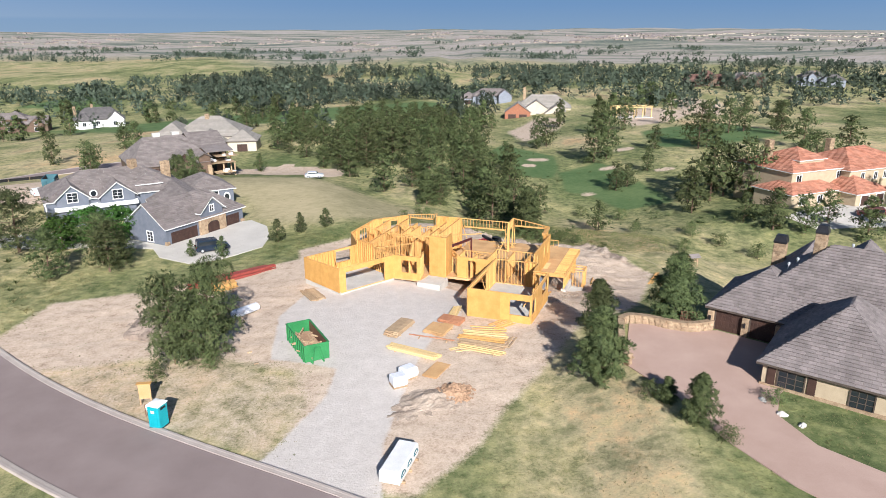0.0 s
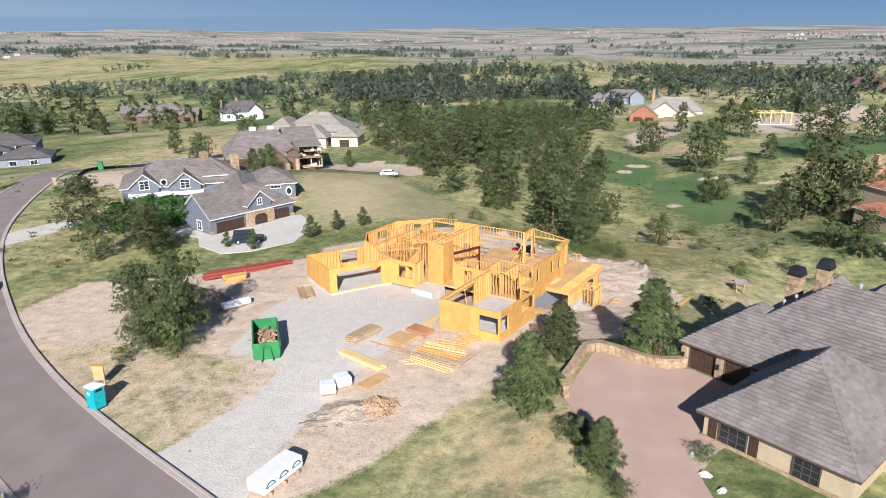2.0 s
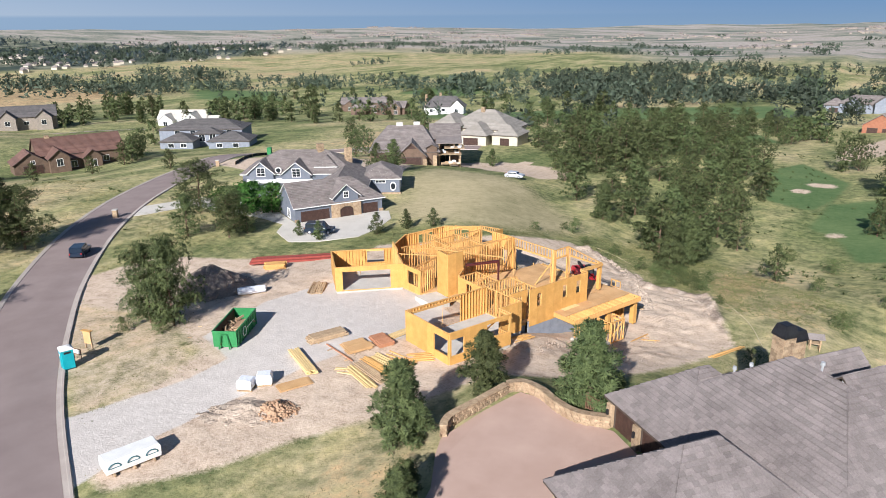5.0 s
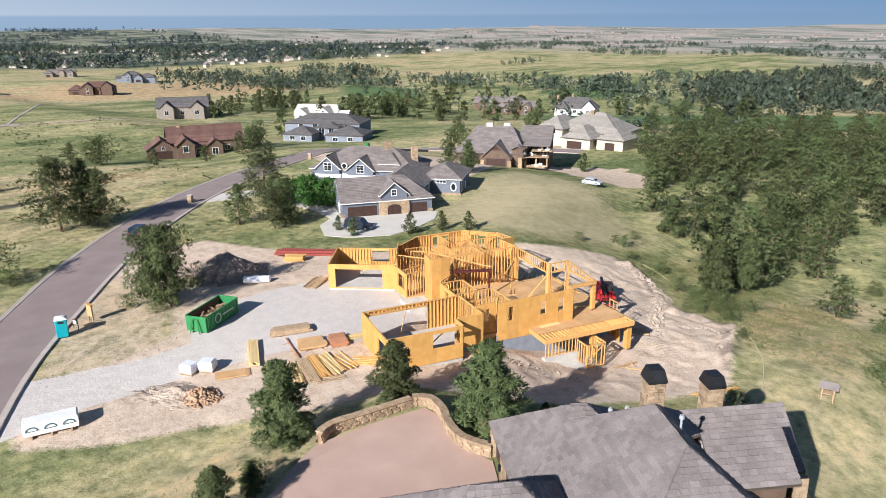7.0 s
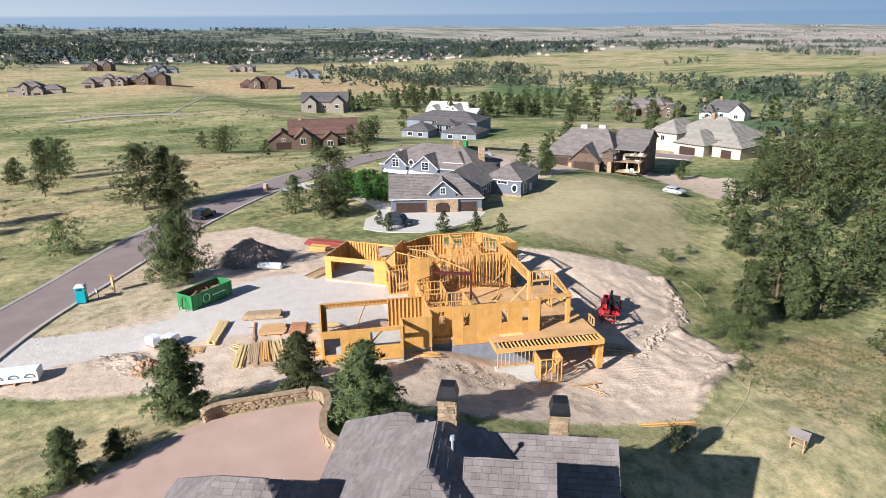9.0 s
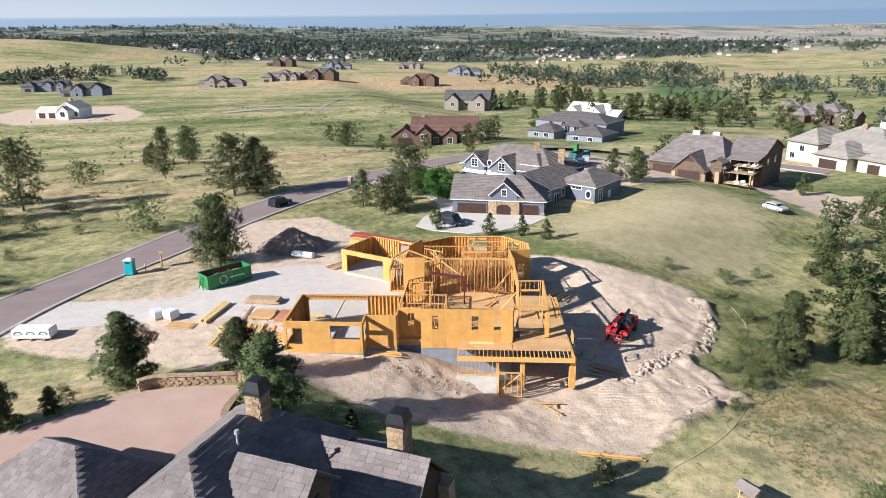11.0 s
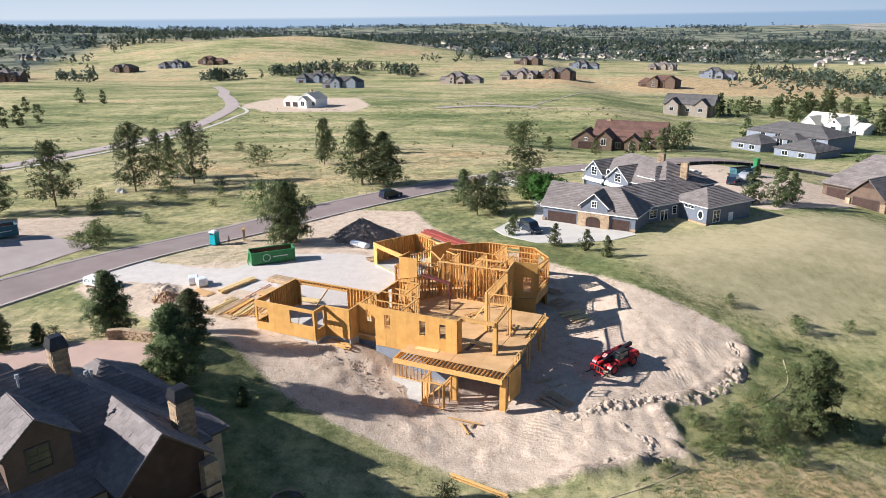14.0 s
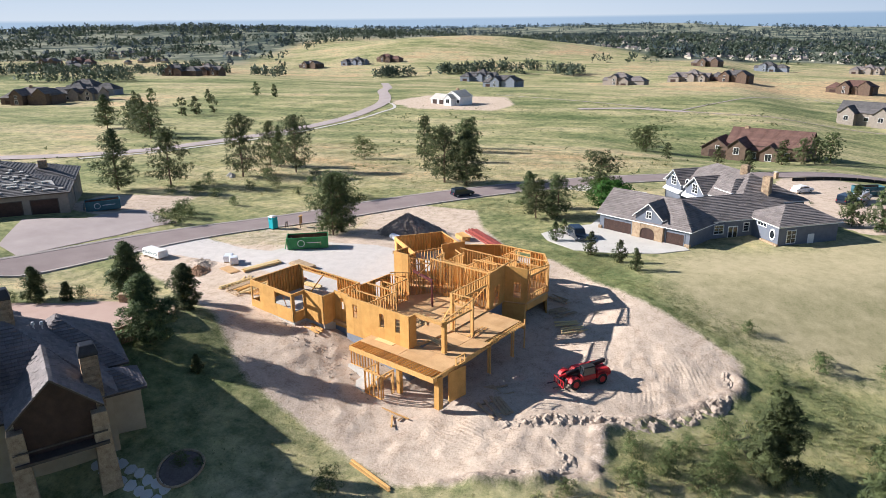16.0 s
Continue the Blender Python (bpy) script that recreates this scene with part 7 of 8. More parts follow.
# ---- things on the building site ----
def make_dumpster(x, y, turn, length, paint, label, full=True):
    d = thing("dumpster", (x, y, lay(x, y) + 0.02), label, "dumpster", turn)
    w, h, l = 1.2, 1.75, length / 2
    part("floor", Build().box(-w + 0.06, -l + 0.06, 0.18, w - 0.06, l - 0.06, 0.26), RUST, d)
    for s in (-1, 1):
        part("side_wall", Build().box(min(s * w, s * (w - 0.06)), -l, 0.15, max(s * w, s * (w - 0.06)), l, h), paint, d)
        part("top_rail", Build().bevelled(s * w - 0.07, -l - 0.02, h, s * w + 0.07, l + 0.02, h + 0.1, 0.02), paint, d)
        part("inner_lining", Build().box(min(s * (w - 0.07), s * (w - 0.09)), -l + 0.07, 0.26, max(s * (w - 0.07), s * (w - 0.09)), l - 0.07, h - 0.05), RUST, d)
        part("skid", Build().box(s * 0.55 - 0.08, -l, 0, s * 0.55 + 0.08, l, 0.17), paint, d)
        for i in range(9):
            yy = -l + 0.3 + i * (2 * l - 0.6) / 8
            part("rib", Build().bevelled(s * (w + 0.05) - 0.05, yy - 0.05, 0.15, s * (w + 0.05) + 0.05, yy + 0.05, h, 0.015), paint, d)
        part("end_rail", Build().bevelled(-w, s * l - 0.06, h, w, s * l + 0.06, h + 0.1, 0.02), paint, d)
        part("end_wall", Build().box(-w + 0.06, min(s * l, s * (l - 0.06)), 0.15, w - 0.06, max(s * l, s * (l - 0.06)), h), paint, d)
    for s in (-1, 1):
        part("lift_bar", Build().beam((s * 0.55, -l - 0.35, 0.05), (s * 0.28, -l - 0.1, h - 0.25), 0.1, 0.1), paint, d)
    part("hook_bar", Build().beam((-0.3, -l - 0.12, h - 0.25), (0.3, -l - 0.12, h - 0.25), 0.1, 0.1), paint, d)
    ring = Build()
    pts = [(w + 0.11, -0.95 + 0.48 * math.cos(a), 1.0 + 0.48 * math.sin(a)) for a in np.linspace(0, 2 * math.pi, 21)]
    ring.tube(pts, [0.045] * 21, 4)
    part("round_mark", ring, WHITE, d, "round white painted mark")
    part("lettering_bar", Build().box(w + 0.06, -0.1, 1.0, w + 0.105, 1.9, 1.1), WHITE, d, "faded white lettering bar")
    if full:
        r = random.Random(9)
        scrap = Build()
        for _ in range(70):
            a = Vector((r.uniform(-0.9, 0.9), r.uniform(-l + 0.5, l - 0.9), r.uniform(0.5, 1.25)))
            scrap.beam(a, a + Vector((r.uniform(-1, 1), r.uniform(-1, 1), r.uniform(-0.15, 0.2))).normalized() * r.uniform(0.4, 1.1), 0.09, r.uniform(0.03, 0.22))
        heap = thing("scrap_wood", (x, y, lay(x, y) + 0.02), "splintered timber offcuts and wrapping heaped in the dumpster", "scrap", turn)
        tagged(heap, kind="stuff")
        part("offcuts", scrap, GREYWOOD, heap)
        part("bed", Build().loft([[(-1.05, -l + 0.2, 0.27), (1.05, -l + 0.2, 0.27), (1.05, l - 0.2, 0.27), (-1.05, l - 0.2, 0.27)], [(-0.9, -l + 0.8, 0.8), (0.9, -l + 0.8, 0.8), (0.9, l - 0.9, 1.0), (-0.9, l - 0.9, 1.0)]]), BROWNSOIL, heap)
    return d


make_dumpster(-13.2, 61.1, 28, 5.9, GREENPAINT, "green steel roll-off dumpster full of scrap wood")
make_dumpster(-20.6, 15.6, 48, 5.6, TEALSTEEL, "dark teal steel dumpster standing open on bare dirt", False)

potty = thing("portable_toilet", (-23.0, 48.9, lay(-23.0, 48.9)), "turquoise plastic portable toilet with white roof", "portable toilet", -18)
part("base", Build().bevelled(-0.58, -0.58, 0, 0.58, 0.58, 0.14, 0.03), BLACK, potty)
part("cabin", Build().bevelled(-0.54, -0.54, 0.14, 0.54, 0.54, 2.05, 0.04), TEAL, potty)
part("door", Build().bevelled(-0.36, -0.575, 0.25, 0.36, -0.545, 1.95, 0.012), TEAL, potty)
part("sign", Build().box(-0.16, -0.59, 1.45, 0.16, -0.578, 1.7), WHITE, potty, "white blank door plate")
part("roof", Build().loft([[(sx * a, sy * a, z) for sx, sy in ((-1, -1), (1, -1), (1, 1), (-1, 1))] for a, z in ((0.6, 2.05), (0.6, 2.12), (0.42, 2.26), (0.2, 2.32))]), WHITE, potty, "white translucent roof")
for s in (-1, 1):
    part("side_vent", Build().box(s * 0.56 - 0.015, -0.3, 1.7, s * 0.56 + 0.015, 0.3, 1.9), BLACK, potty)
board = thing("site_notice_board", (-25.6, 52.6, lay(-25.6, 52.6)), "plain timber notice board on two posts", "notice board", 10)
for s in (-1, 1):
    part("post", Build().bevelled(s * 0.45 - 0.06, -0.06, 0, s * 0.45 + 0.06, 0.06, 2.0, 0.01), GREYWOOD, board)
part("panel", Build().bevelled(-0.5, -0.09, 0.6, 0.5, -0.065, 1.95, 0.005), SUBFLOOR, board)
part("cap", Build().bevelled(-0.62, -0.22, 2.0, 0.62, 0.22, 2.06, 0.01), LUMBER, board)
rack = thing("sign_frame", (-24.3, 50.6, lay(-24.3, 50.6)), "small white blank sign on a low metal frame", "sign", 12)
part("frame", Build().box(-0.5, -0.03, 0, -0.44, 0.03, 1.1).box(0.44, -0.03, 0, 0.5, 0.03, 1.1).box(-0.44, -0.03, 1.04, 0.44, 0.03, 1.1).box(-0.44, -0.03, 0.5, 0.44, 0.03, 0.55), RUST, rack)
part("plate", Build().box(-0.42, -0.04, 0.58, 0.42, -0.032, 1.02), WHITE, rack)

crate = thing("wrapped_bundle", (-3.1, 42.0, lay(-3.1, 42.0)), "long white wrapped building bundle on timber skids", "bundle", -17)
for yy in (-1.4, 0.0, 1.4):
    part("skid", Build().beam((-0.95, yy, 0.12), (0.95, yy, 0.12), 0.14, 0.18), GREYWOOD, crate)
part("wrapping", Build().loft([[(sx * a, sy * b, z) for sx, sy in ((-1, -1), (1, -1), (1, 1), (-1, 1))] for a, b, z in ((0.74, 1.92, 0.22), (0.78, 1.96, 0.5), (0.76, 1.95, 1.1), (0.68, 1.86, 1.22))]), WHITE, crate)
for yy in (-1.3, 0.0, 1.3):
    arch = [(0.785, yy + 0.42 * math.cos(a), 0.66 + 0.32 * math.sin(a)) for a in np.linspace(0, math.pi, 10)]
    part("printed_mark", Build().tube(arch, [0.05] * 10, 4).tube([(0.785, yy - 0.4, 0.66), (0.785, yy + 0.4, 0.66)], [0.03, 0.03], 4), TEALSTEEL, crate, "dark green printed arch mark")
for x, y, t, s in ((-3.9, 53.9, 25, 1.0), (-3.1, 55.3, 40, 1.05)):
    b = thing("shingle_pallet", (x, y, lay(x, y)), "pallet of white plastic-wrapped building material on gravel", "pallet", t, "wrapped pallets")
    part("pallet", Build().box(-0.65, -0.55, 0, 0.65, 0.55, 0.05).box(-0.65, -0.55, 0.05, -0.5, 0.55, 0.13).box(0.5, -0.55, 0.05, 0.65, 0.55, 0.13).box(-0.65, -0.55, 0.13, 0.65, 0.55, 0.16), GREYWOOD, b)
    part("wrapped_load", Build().loft([[(sx * a, sy * c, z) for sx, sy in ((-1, -1), (1, -1), (1, 1), (-1, 1))] for a, c, z in ((0.6, 0.5, 0.16), (0.68 * s, 0.58, 0.4), (0.66, 0.56, 0.95 * s), (0.55, 0.46, 1.05 * s))]), WRAP, b)
roll = thing("wrapped_roll", (-22.2, 71.6, lay(-22.2, 71.6)), "long blue-white plastic wrapped bundle beside the soil heap", "bundle", 52)
part("wrapping", Build().loft([[(x, w * math.cos(a), 0.45 + h * math.sin(a)) for a in np.linspace(0, 2 * math.pi, 11)[:-1]] for x, w, h in ((-1.7, 0.25, 0.22), (-1.6, 0.6, 0.42), (-0.6, 0.68, 0.47), (0.5, 0.64, 0.44), (1.6, 0.58, 0.42), (1.75, 0.22, 0.2))]), WRAP, roll)


def heap_mesh(name, rx, ry, h, seed, rough=0.12, peak=1.4):
    b, rings, r = Build(), 22, random.Random(seed)
    rows = []
    for i in range(rings + 1):
        s = i / rings
        row = []
        for k in range(56):
            a = 2 * math.pi * k / 56
            wob = 1 + 0.22 * noise.noise((2.2 * math.cos(a) + seed, 2.2 * math.sin(a), s * 2))
            x, y = rx * (1 - s) * wob * math.cos(a), ry * (1 - s) * wob * math.sin(a)
            z = h * s ** (1 / peak) + rough * (noise.noise((x * 1.7 + seed, y * 1.7, 0)) + 0.5 * noise.noise((x * 4.3 + seed, y * 4.3, 3))) * (1 if i else 0) + (0.0 if i else -0.5)
            row.append((x, y, z))
        rows.append(row)
    b.loft(rows)
    return b


def heap(name, x, y, rx, ry, h, material, label, seed, turn=0, rough=0.12, peak=1.0, lumps=0):
    t = thing(name, (x, y, lay(x, y) - 0.1), label, "soil heap", turn)
    part("mound", heap_mesh(name, rx, ry, h, seed, rough, peak), material, t)
    if lumps:
        r, b = random.Random(seed), Build()
        for _ in range(lumps):
            a, s = r.uniform(0, 2 * math.pi), math.sqrt(r.random())
            q = Vector((rx * s * math.cos(a), ry * s * math.sin(a), h * (1 - s) ** (1 / peak) * 0.95 + 0.1))
            k = r.uniform(0.05, 0.17)
            ring = [[tuple(q + Vector((k * w * math.cos(c) * r.uniform(0.7, 1.2), k * w * math.sin(c) * r.uniform(0.7, 1.2), k * z))) for c in (0, 1.26, 2.5, 3.77, 5.0)] for w, z in ((0.7, -0.4), (1.0, 0.1), (0.5, 0.6))]
            b.loft(ring)
        tagged(part("loose_soil", b, material, t), kind="stuff")
    return t


heap("soil_heap", -28.5, 70.8, 6.4, 5.4, 3.5, HEAPSOIL, "tall conical heap of grey-brown soil", 5, 20, 0.25, 1.0, 260)
heap("soil_heap", -0.9, 51.5, 4.0, 2.4, 0.8, PALESOIL, "low heap of pale brown soil on the dirt lot", 8, 30, 0.14, 0.8, 0)
heap("soil_heap", 0.9, 52.5, 2.0, 1.7, 0.95, BROWNSOIL, "small heap of brown clods on the dirt lot", 11, 30, 0.35, 0.9, 190)
heap("soil_heap", -2.5, 49.6, 3.0, 1.6, 0.3, PALESOIL, "spread mound of loose brown soil on the dirt lot", 9, 25, 0.08, 0.8, 0)

def clods(name, label, line, count, size, wide, material, seed):
    """A broken bank of soil lumps along a line, as one mesh."""
    r, b, pts = random.Random(seed), Build(), smooth_line(line, 0.5)
    for _ in range(count):
        p = r.choice(pts)
        x, y = p[0] + r.gauss(0, wide), p[1] + r.gauss(0, wide)
        k = r.uniform(*size) * (1.6 if r.random() < 0.08 else 1.0)
        q = Vector((x, y, lay(x, y) + 0.15 * k))
        b.loft([[tuple(q + Vector((k * w * math.cos(c) * r.uniform(0.7, 1.3), k * w * math.sin(c) * r.uniform(0.7, 1.3), k * z))) for c in (0, 1.26, 2.5, 3.77, 5.0)] for w, z in ((0.8, -0.5), (1.0, 0.15), (0.45, 0.7))])
    return tagged(new(name, b.mesh(name, material)), label, "soil", kind="stuff")


def soil_bank(name, label, line, wide, high, seed):
    """A ridge of pushed-up soil along a line, broken into lumps."""
    pts = smooth_line(line, 0.16)
    across = np.linspace(-1, 1, 27)
    d = np.gradient(np.array(pts), axis=0)
    d /= np.hypot(d[:, 0], d[:, 1])[:, None]
    ends = np.clip(np.minimum(np.arange(len(pts)), np.arange(len(pts))[::-1]) / 18, 0, 1)[:, None]
    off = across[None] * wide * (0.75 + 0.35 * grain_field(np.arange(len(pts)) * 0.16, np.zeros(len(pts)), 2.0, seed))[:, None]
    X, Y = np.array(pts)[:, :1] + d[:, 1:] * off, np.array(pts)[:, 1:] - d[:, :1] * off
    bell = np.clip(1 - across ** 2, 0, 1)[None] ** 0.8 * ends
    lump = 0.5 * grain_field(X, Y, 1.1, seed + 1) + 0.4 * grain_field(X, Y, 0.45, seed + 2) + 0.3 * grain_field(X, Y, 0.2, seed + 3)
    Z = height(X, Y) - 0.14 + bell * high * np.clip(0.55 + 0.75 * lump, 0.05, 2)
    k, n = len(across), len(pts)
    f = [(i * k + j, i * k + j + 1, (i + 1) * k + j + 1, (i + 1) * k + j) for i in range(n - 1) for j in range(k - 1)]
    return tagged(new(name, mesh_of(name, np.stack([X, Y, Z], -1).reshape(-1, 3).tolist(), f, PALESOIL)), label, "soil", kind="stuff")


soil_bank("soil_bank", "broken bank of pushed-up soil along the edge of the lot", [(19.6, 98.7), (16.9, 102.2), (14.8, 107.1), (12.6, 112.0), (8.4, 116.6), (3.6, 118.8), (0.0, 117.6)], 1.7, 0.75, 51)
soil_bank("soil_bank", "low ridge of loose soil at the grass edge", [(17.2, 102.0), (20.0, 104.0), (22.4, 105.4), (24.6, 103.2), (26.6, 99.0)], 1.2, 0.5, 61)
clods("soil_clods", "loose soil clods along the broken bank", [(19.6, 98.7), (16.9, 102.2), (14.8, 107.1), (12.6, 112.0), (8.4, 116.6), (3.6, 118.8)], 520, (0.02, 0.075), 1.3, PALESOIL, 41)
clods("soil_clods", "crumbled soil on the slope beside the long wall", [(12.5, 74.0), (15.5, 78.5), (17.0, 83.0)], 260, (0.03, 0.09), 1.8, PALESOIL, 43)


def stack(name, x, y, turn, length, n, layers, w, h, material, label, spread=0.0, z=None, seed=0, category="lumber"):
    """A stack of boards, every board a piece of its own."""
    t = thing(name, (x, y, lay(x, y) if z is None else z), label, category, turn)
    r = random.Random(seed)
    for s in (-0.3, 0.3):
        part("bearer", Build().box(length * s - 0.05, -n * (w + 0.01) / 2 - 0.1, -0.05, length * s + 0.05, n * (w + 0.01) / 2 + 0.1, 0.09), GREYWOOD, t)
    me = [Build().bevelled(-length * k / 2, -w / 2, 0, length * k / 2, w / 2, h, 0.006).mesh("board", material) for k in (1.0, 0.93, 0.86)]
    for layer in range(layers):
        for i in range(n):
            if layer == layers - 1 and r.random() < 0.25 + 0.2 * spread:
                continue
            yy = (i - (n - 1) / 2) * (w + 0.012 + spread * 0.12)
            put("board", me[r.randrange(3)], t, pose(r.uniform(-0.12, 0.12) * (1 + 3 * spread), yy, 0.09 + layer * (h + 0.004), 0, 0, r.uniform(-1.5, 1.5) * (0.4 + 5 * spread)))
    return t


STACKS = [("lumber_stack", -2.9, 59.9, -28, 5.6, 5, 3, 0.19, 0.09, PALELUMBER, "long narrow stack of pale timber beams on gravel", 0.05), ("sheet_stack", -4.5, 65.2, 66, 4.2, 3, 6, 0.5, 0.07, GREYWOOD, "strapped flat stack of tan boards on gravel", 0.0),
          ("panel_stack", -0.5, 65.0, 65, 2.6, 2, 7, 1.15, 0.03, SUBFLOOR, "stack of brown strand board panels on bearers", 0.0), ("panel_stack", 0.9, 67.2, 65, 1.7, 2, 9, 1.25, 0.035, REDBOARD, "stack of red-brown boards on bearers", 0.0),
          ("lumber_stack", -1.0, 62.9, -15, 4.8, 3, 1, 0.14, 0.07, REDBOARD, "few long red-brown boards lying on gravel", 0.4), ("lumber_stack", 3.7, 60.4, -24, 4.9, 6, 2, 0.15, 0.08, PALELUMBER, "neat stack of long pale yellow studs on dirt", 0.05),
          ("lumber_stack", 3.8, 61.6, -20, 4.9, 6, 2, 0.15, 0.07, GREYWOOD, "stack of greyish weathered studs on dirt", 0.15), ("lumber_stack", 3.9, 62.7, -16, 4.6, 6, 2, 0.15, 0.08, LUMBER, "spread stack of yellow studs on dirt", 0.25),
          ("lumber_stack", 4.2, 63.8, -12, 4.6, 6, 2, 0.15, 0.07, PALELUMBER, "fanned out stack of pale studs on dirt", 0.35), ("lumber_stack", 4.6, 65.0, -6, 4.2, 6, 1, 0.15, 0.07, LUMBER, "loose scattered yellow studs on dirt", 0.7), ("lumber_stack", 2.6, 60.9, 20, 3.4, 5, 1, 0.14, 0.06, PALELUMBER, "criss-crossed pale boards lying on dirt", 1.0), ("lumber_stack", 6.2, 62.0, 62, 3.0, 5, 1, 0.16, 0.06, GREYWOOD, "jumbled weathered boards lying on dirt", 1.0), ("lumber_stack", 6.4, 66.6, 35, 2.6, 6, 2, 0.15, 0.06, LUMBER, "jumbled offcuts beside the wing wall", 1.0),
          ("lumber_stack", 1.2, 69.5, 75, 3.9, 5, 2, 0.16, 0.07, PALELUMBER, "stack of pale studs beside the wing", 0.2), ("panel_stack", -0.6, 56.4, 64, 3.1, 1, 3, 1.4, 0.03, SUBFLOOR, "flat tan sheet lying by the soil heap", 0.0),
          ("lumber_stack", 7.3, 87.0, 30, 3.2, 4, 1, 0.14, 0.04, PALELUMBER, "loose boards lying on the subfloor", 0.9, 0.6), ("lumber_stack", 5.0, 89.4, -50, 2.6, 4, 1, 0.2, 0.04, LUMBER, "short boards lying on the subfloor", 0.9, 0.6), ("lumber_stack", 12.2, 90.4, 62, 3.4, 3, 1, 0.18, 0.04, PALELUMBER, "few planks lying on the timber deck", 0.9, 0.47),
          ("panel_stack", 13.4, 85.3, -20, 1.2, 1, 2, 2.4, 0.02, PALELUMBER, "loose strand board sheet lying on the deck", 0.0, 0.40), ("lumber_stack", 9.0, 93.6, -12, 3.6, 4, 1, 0.14, 0.05, LUMBER, "loose studs lying on the deck edge", 0.8, 0.47),
          ("lumber_stack", 16.4, 97.6, 40, 3.6, 7, 1, 0.3, 0.06, GREYWOOD, "grey boards lying in the shade below the deck", 0.5),
          ("lumber_stack", -15.4, 75.9, 122, 3.9, 8, 3, 0.19, 0.06, GREYWOOD, "stack of brown planks by the garage", 0.2), ("steel_beam_stack", -27.4, 84.4, 42, 12.0, 7, 2, 0.2, 0.28, REDPAINT, "long stack of dark red steel beams behind the house shell", 0.1),
          ("timber_crate", -27.3, 80.6, 42, 3.0, 3, 4, 0.45, 0.18, LUMBER, "short pale stack of packed timber", 0.0), ("lumber_stack", -2.7, 102.2, 118, 4.6, 8, 1, 0.26, 0.1, PALELUMBER, "spaced pale planks lying in the shade", 1.0), ("lumber_stack", -6.0, 100.5, 132, 4.4, 8, 1, 0.22, 0.08, GREYWOOD, "scattered grey planks lying in the shade", 1.0), ("lumber_stack", -9.0, 99.0, 60, 3.6, 5, 1, 0.2, 0.07, GREYWOOD, "loose boards lying on shaded dirt", 1.0), ("panel_stack", 13.1, 97.1, 40, 2.6, 2, 1, 1.2, 0.03, GREYWOOD, "flat boards lying in the shade below the deck", 0.3),
          ("lumber_stack", 20.6, 88.6, 70, 4.6, 3, 1, 0.16, 0.05, LUMBER, "few pale boards lying on bare dirt", 0.7), ("lumber_stack", 21.6, 89.4, 20, 2.2, 2, 1, 0.14, 0.05, LUMBER, "crossed offcut boards lying on bare dirt", 0.8), ("lumber_stack", 29.6, 90.8, 62, 5.5, 2, 1, 0.22, 0.08, LUMBER, "long pale planks at the grass edge", 0.3),
          ("lumber_stack", 11.9, 76.2, 60, 2.6, 5, 2, 0.16, 0.05, LUMBER, "heap of short offcuts beside the wall", 0.8), ("lumber_stack", -18.3, 60.0, -62, 4.6, 1, 1, 0.2, 0.2, GREYWOOD, "single weathered pole lying on dirt", 0.0)]
for i, s in enumerate(STACKS):
    stack(*s, seed=i)


def make_wheel(parent, x, y, z, r, w, hub=SILVER):
    tyre = part("wheel", Build().loft([[(x + s, y + rr * math.cos(a), z + rr * math.sin(a)) for a in np.linspace(0, 2 * math.pi, 19)[:-1]] for s, rr in ((-w / 2, r * 0.82), (-w / 2 + 0.04, r), (w / 2 - 0.04, r), (w / 2, r * 0.82))]), BLACK, parent)
    part("rim", Build().loft([[(x + s, y + rr * math.cos(a), z + rr * math.sin(a)) for a in np.linspace(0, 2 * math.pi, 13)[:-1]] for s, rr in ((-w / 2 - 0.01, r * 0.55), (w / 2 + 0.01, r * 0.55))]), hub, tyre)
    return tyre


# red telescopic loader, forks towards the house
loader = thing("telescopic_loader", (8.1, 104.6, lay(8.1, 104.6)), "red telescopic loader with forks on shaded bare dirt", "loader", -138.5)
part("chassis", Build().bevelled(-0.6, -2.3, 0.5, 0.6, 2.3, 1.0, 0.05), DARKMETAL, loader)
part("engine_cover", Build().loft([[(x0, y0, z), (x1, y0, z), (x1, y1, z), (x0, y1, z)] for x0, x1, y0, y1, z in ((0.35, 1.12, -2.3, 1.0, 0.85), (0.35, 1.14, -2.35, 1.05, 1.15), (0.4, 1.08, -2.2, 0.8, 1.5), (0.45, 1.0, -2.1, 0.6, 1.58))]), REDSTEEL, loader)
part("rear_body", Build().loft([[(-x, y0, z), (x, y0, z), (x, y1, z), (-x, y1, z)] for x, y0, y1, z in ((1.0, -2.6, -1.1, 0.8), (1.08, -2.65, -1.0, 1.1), (1.02, -2.5, -1.1, 1.5), (0.9, -2.4, -1.2, 1.58))]), REDSTEEL, loader)
for sx in (-1, 1):
    for yy in (-1.55, 1.55):
        part("mudguard", Build().loft([[(sx * 1.0 + dx, yy + r * math.cos(a), 0.58 + r * math.sin(a)) for a in np.linspace(0.35, math.pi - 0.35, 9) for r in ((0.70,) if k == 0 else (0.76,))] + [(sx * 1.0 + dx, yy + 0.64 * math.cos(a), 0.58 + 0.64 * math.sin(a)) for a in np.linspace(math.pi - 0.35, 0.35, 9)] for k, dx in enumerate((-0.24, 0.24))]), REDSTEEL, loader)
part("front_axle_cover", Build().bevelled(-0.7, 1.3, 0.55, 0.7, 2.2, 1.05, 0.08), REDSTEEL, loader)
cab = part("cab", Build().bevelled(-1.08, -0.85, 0.75, -0.25, 0.75, 1.3, 0.06), REDSTEEL, loader)
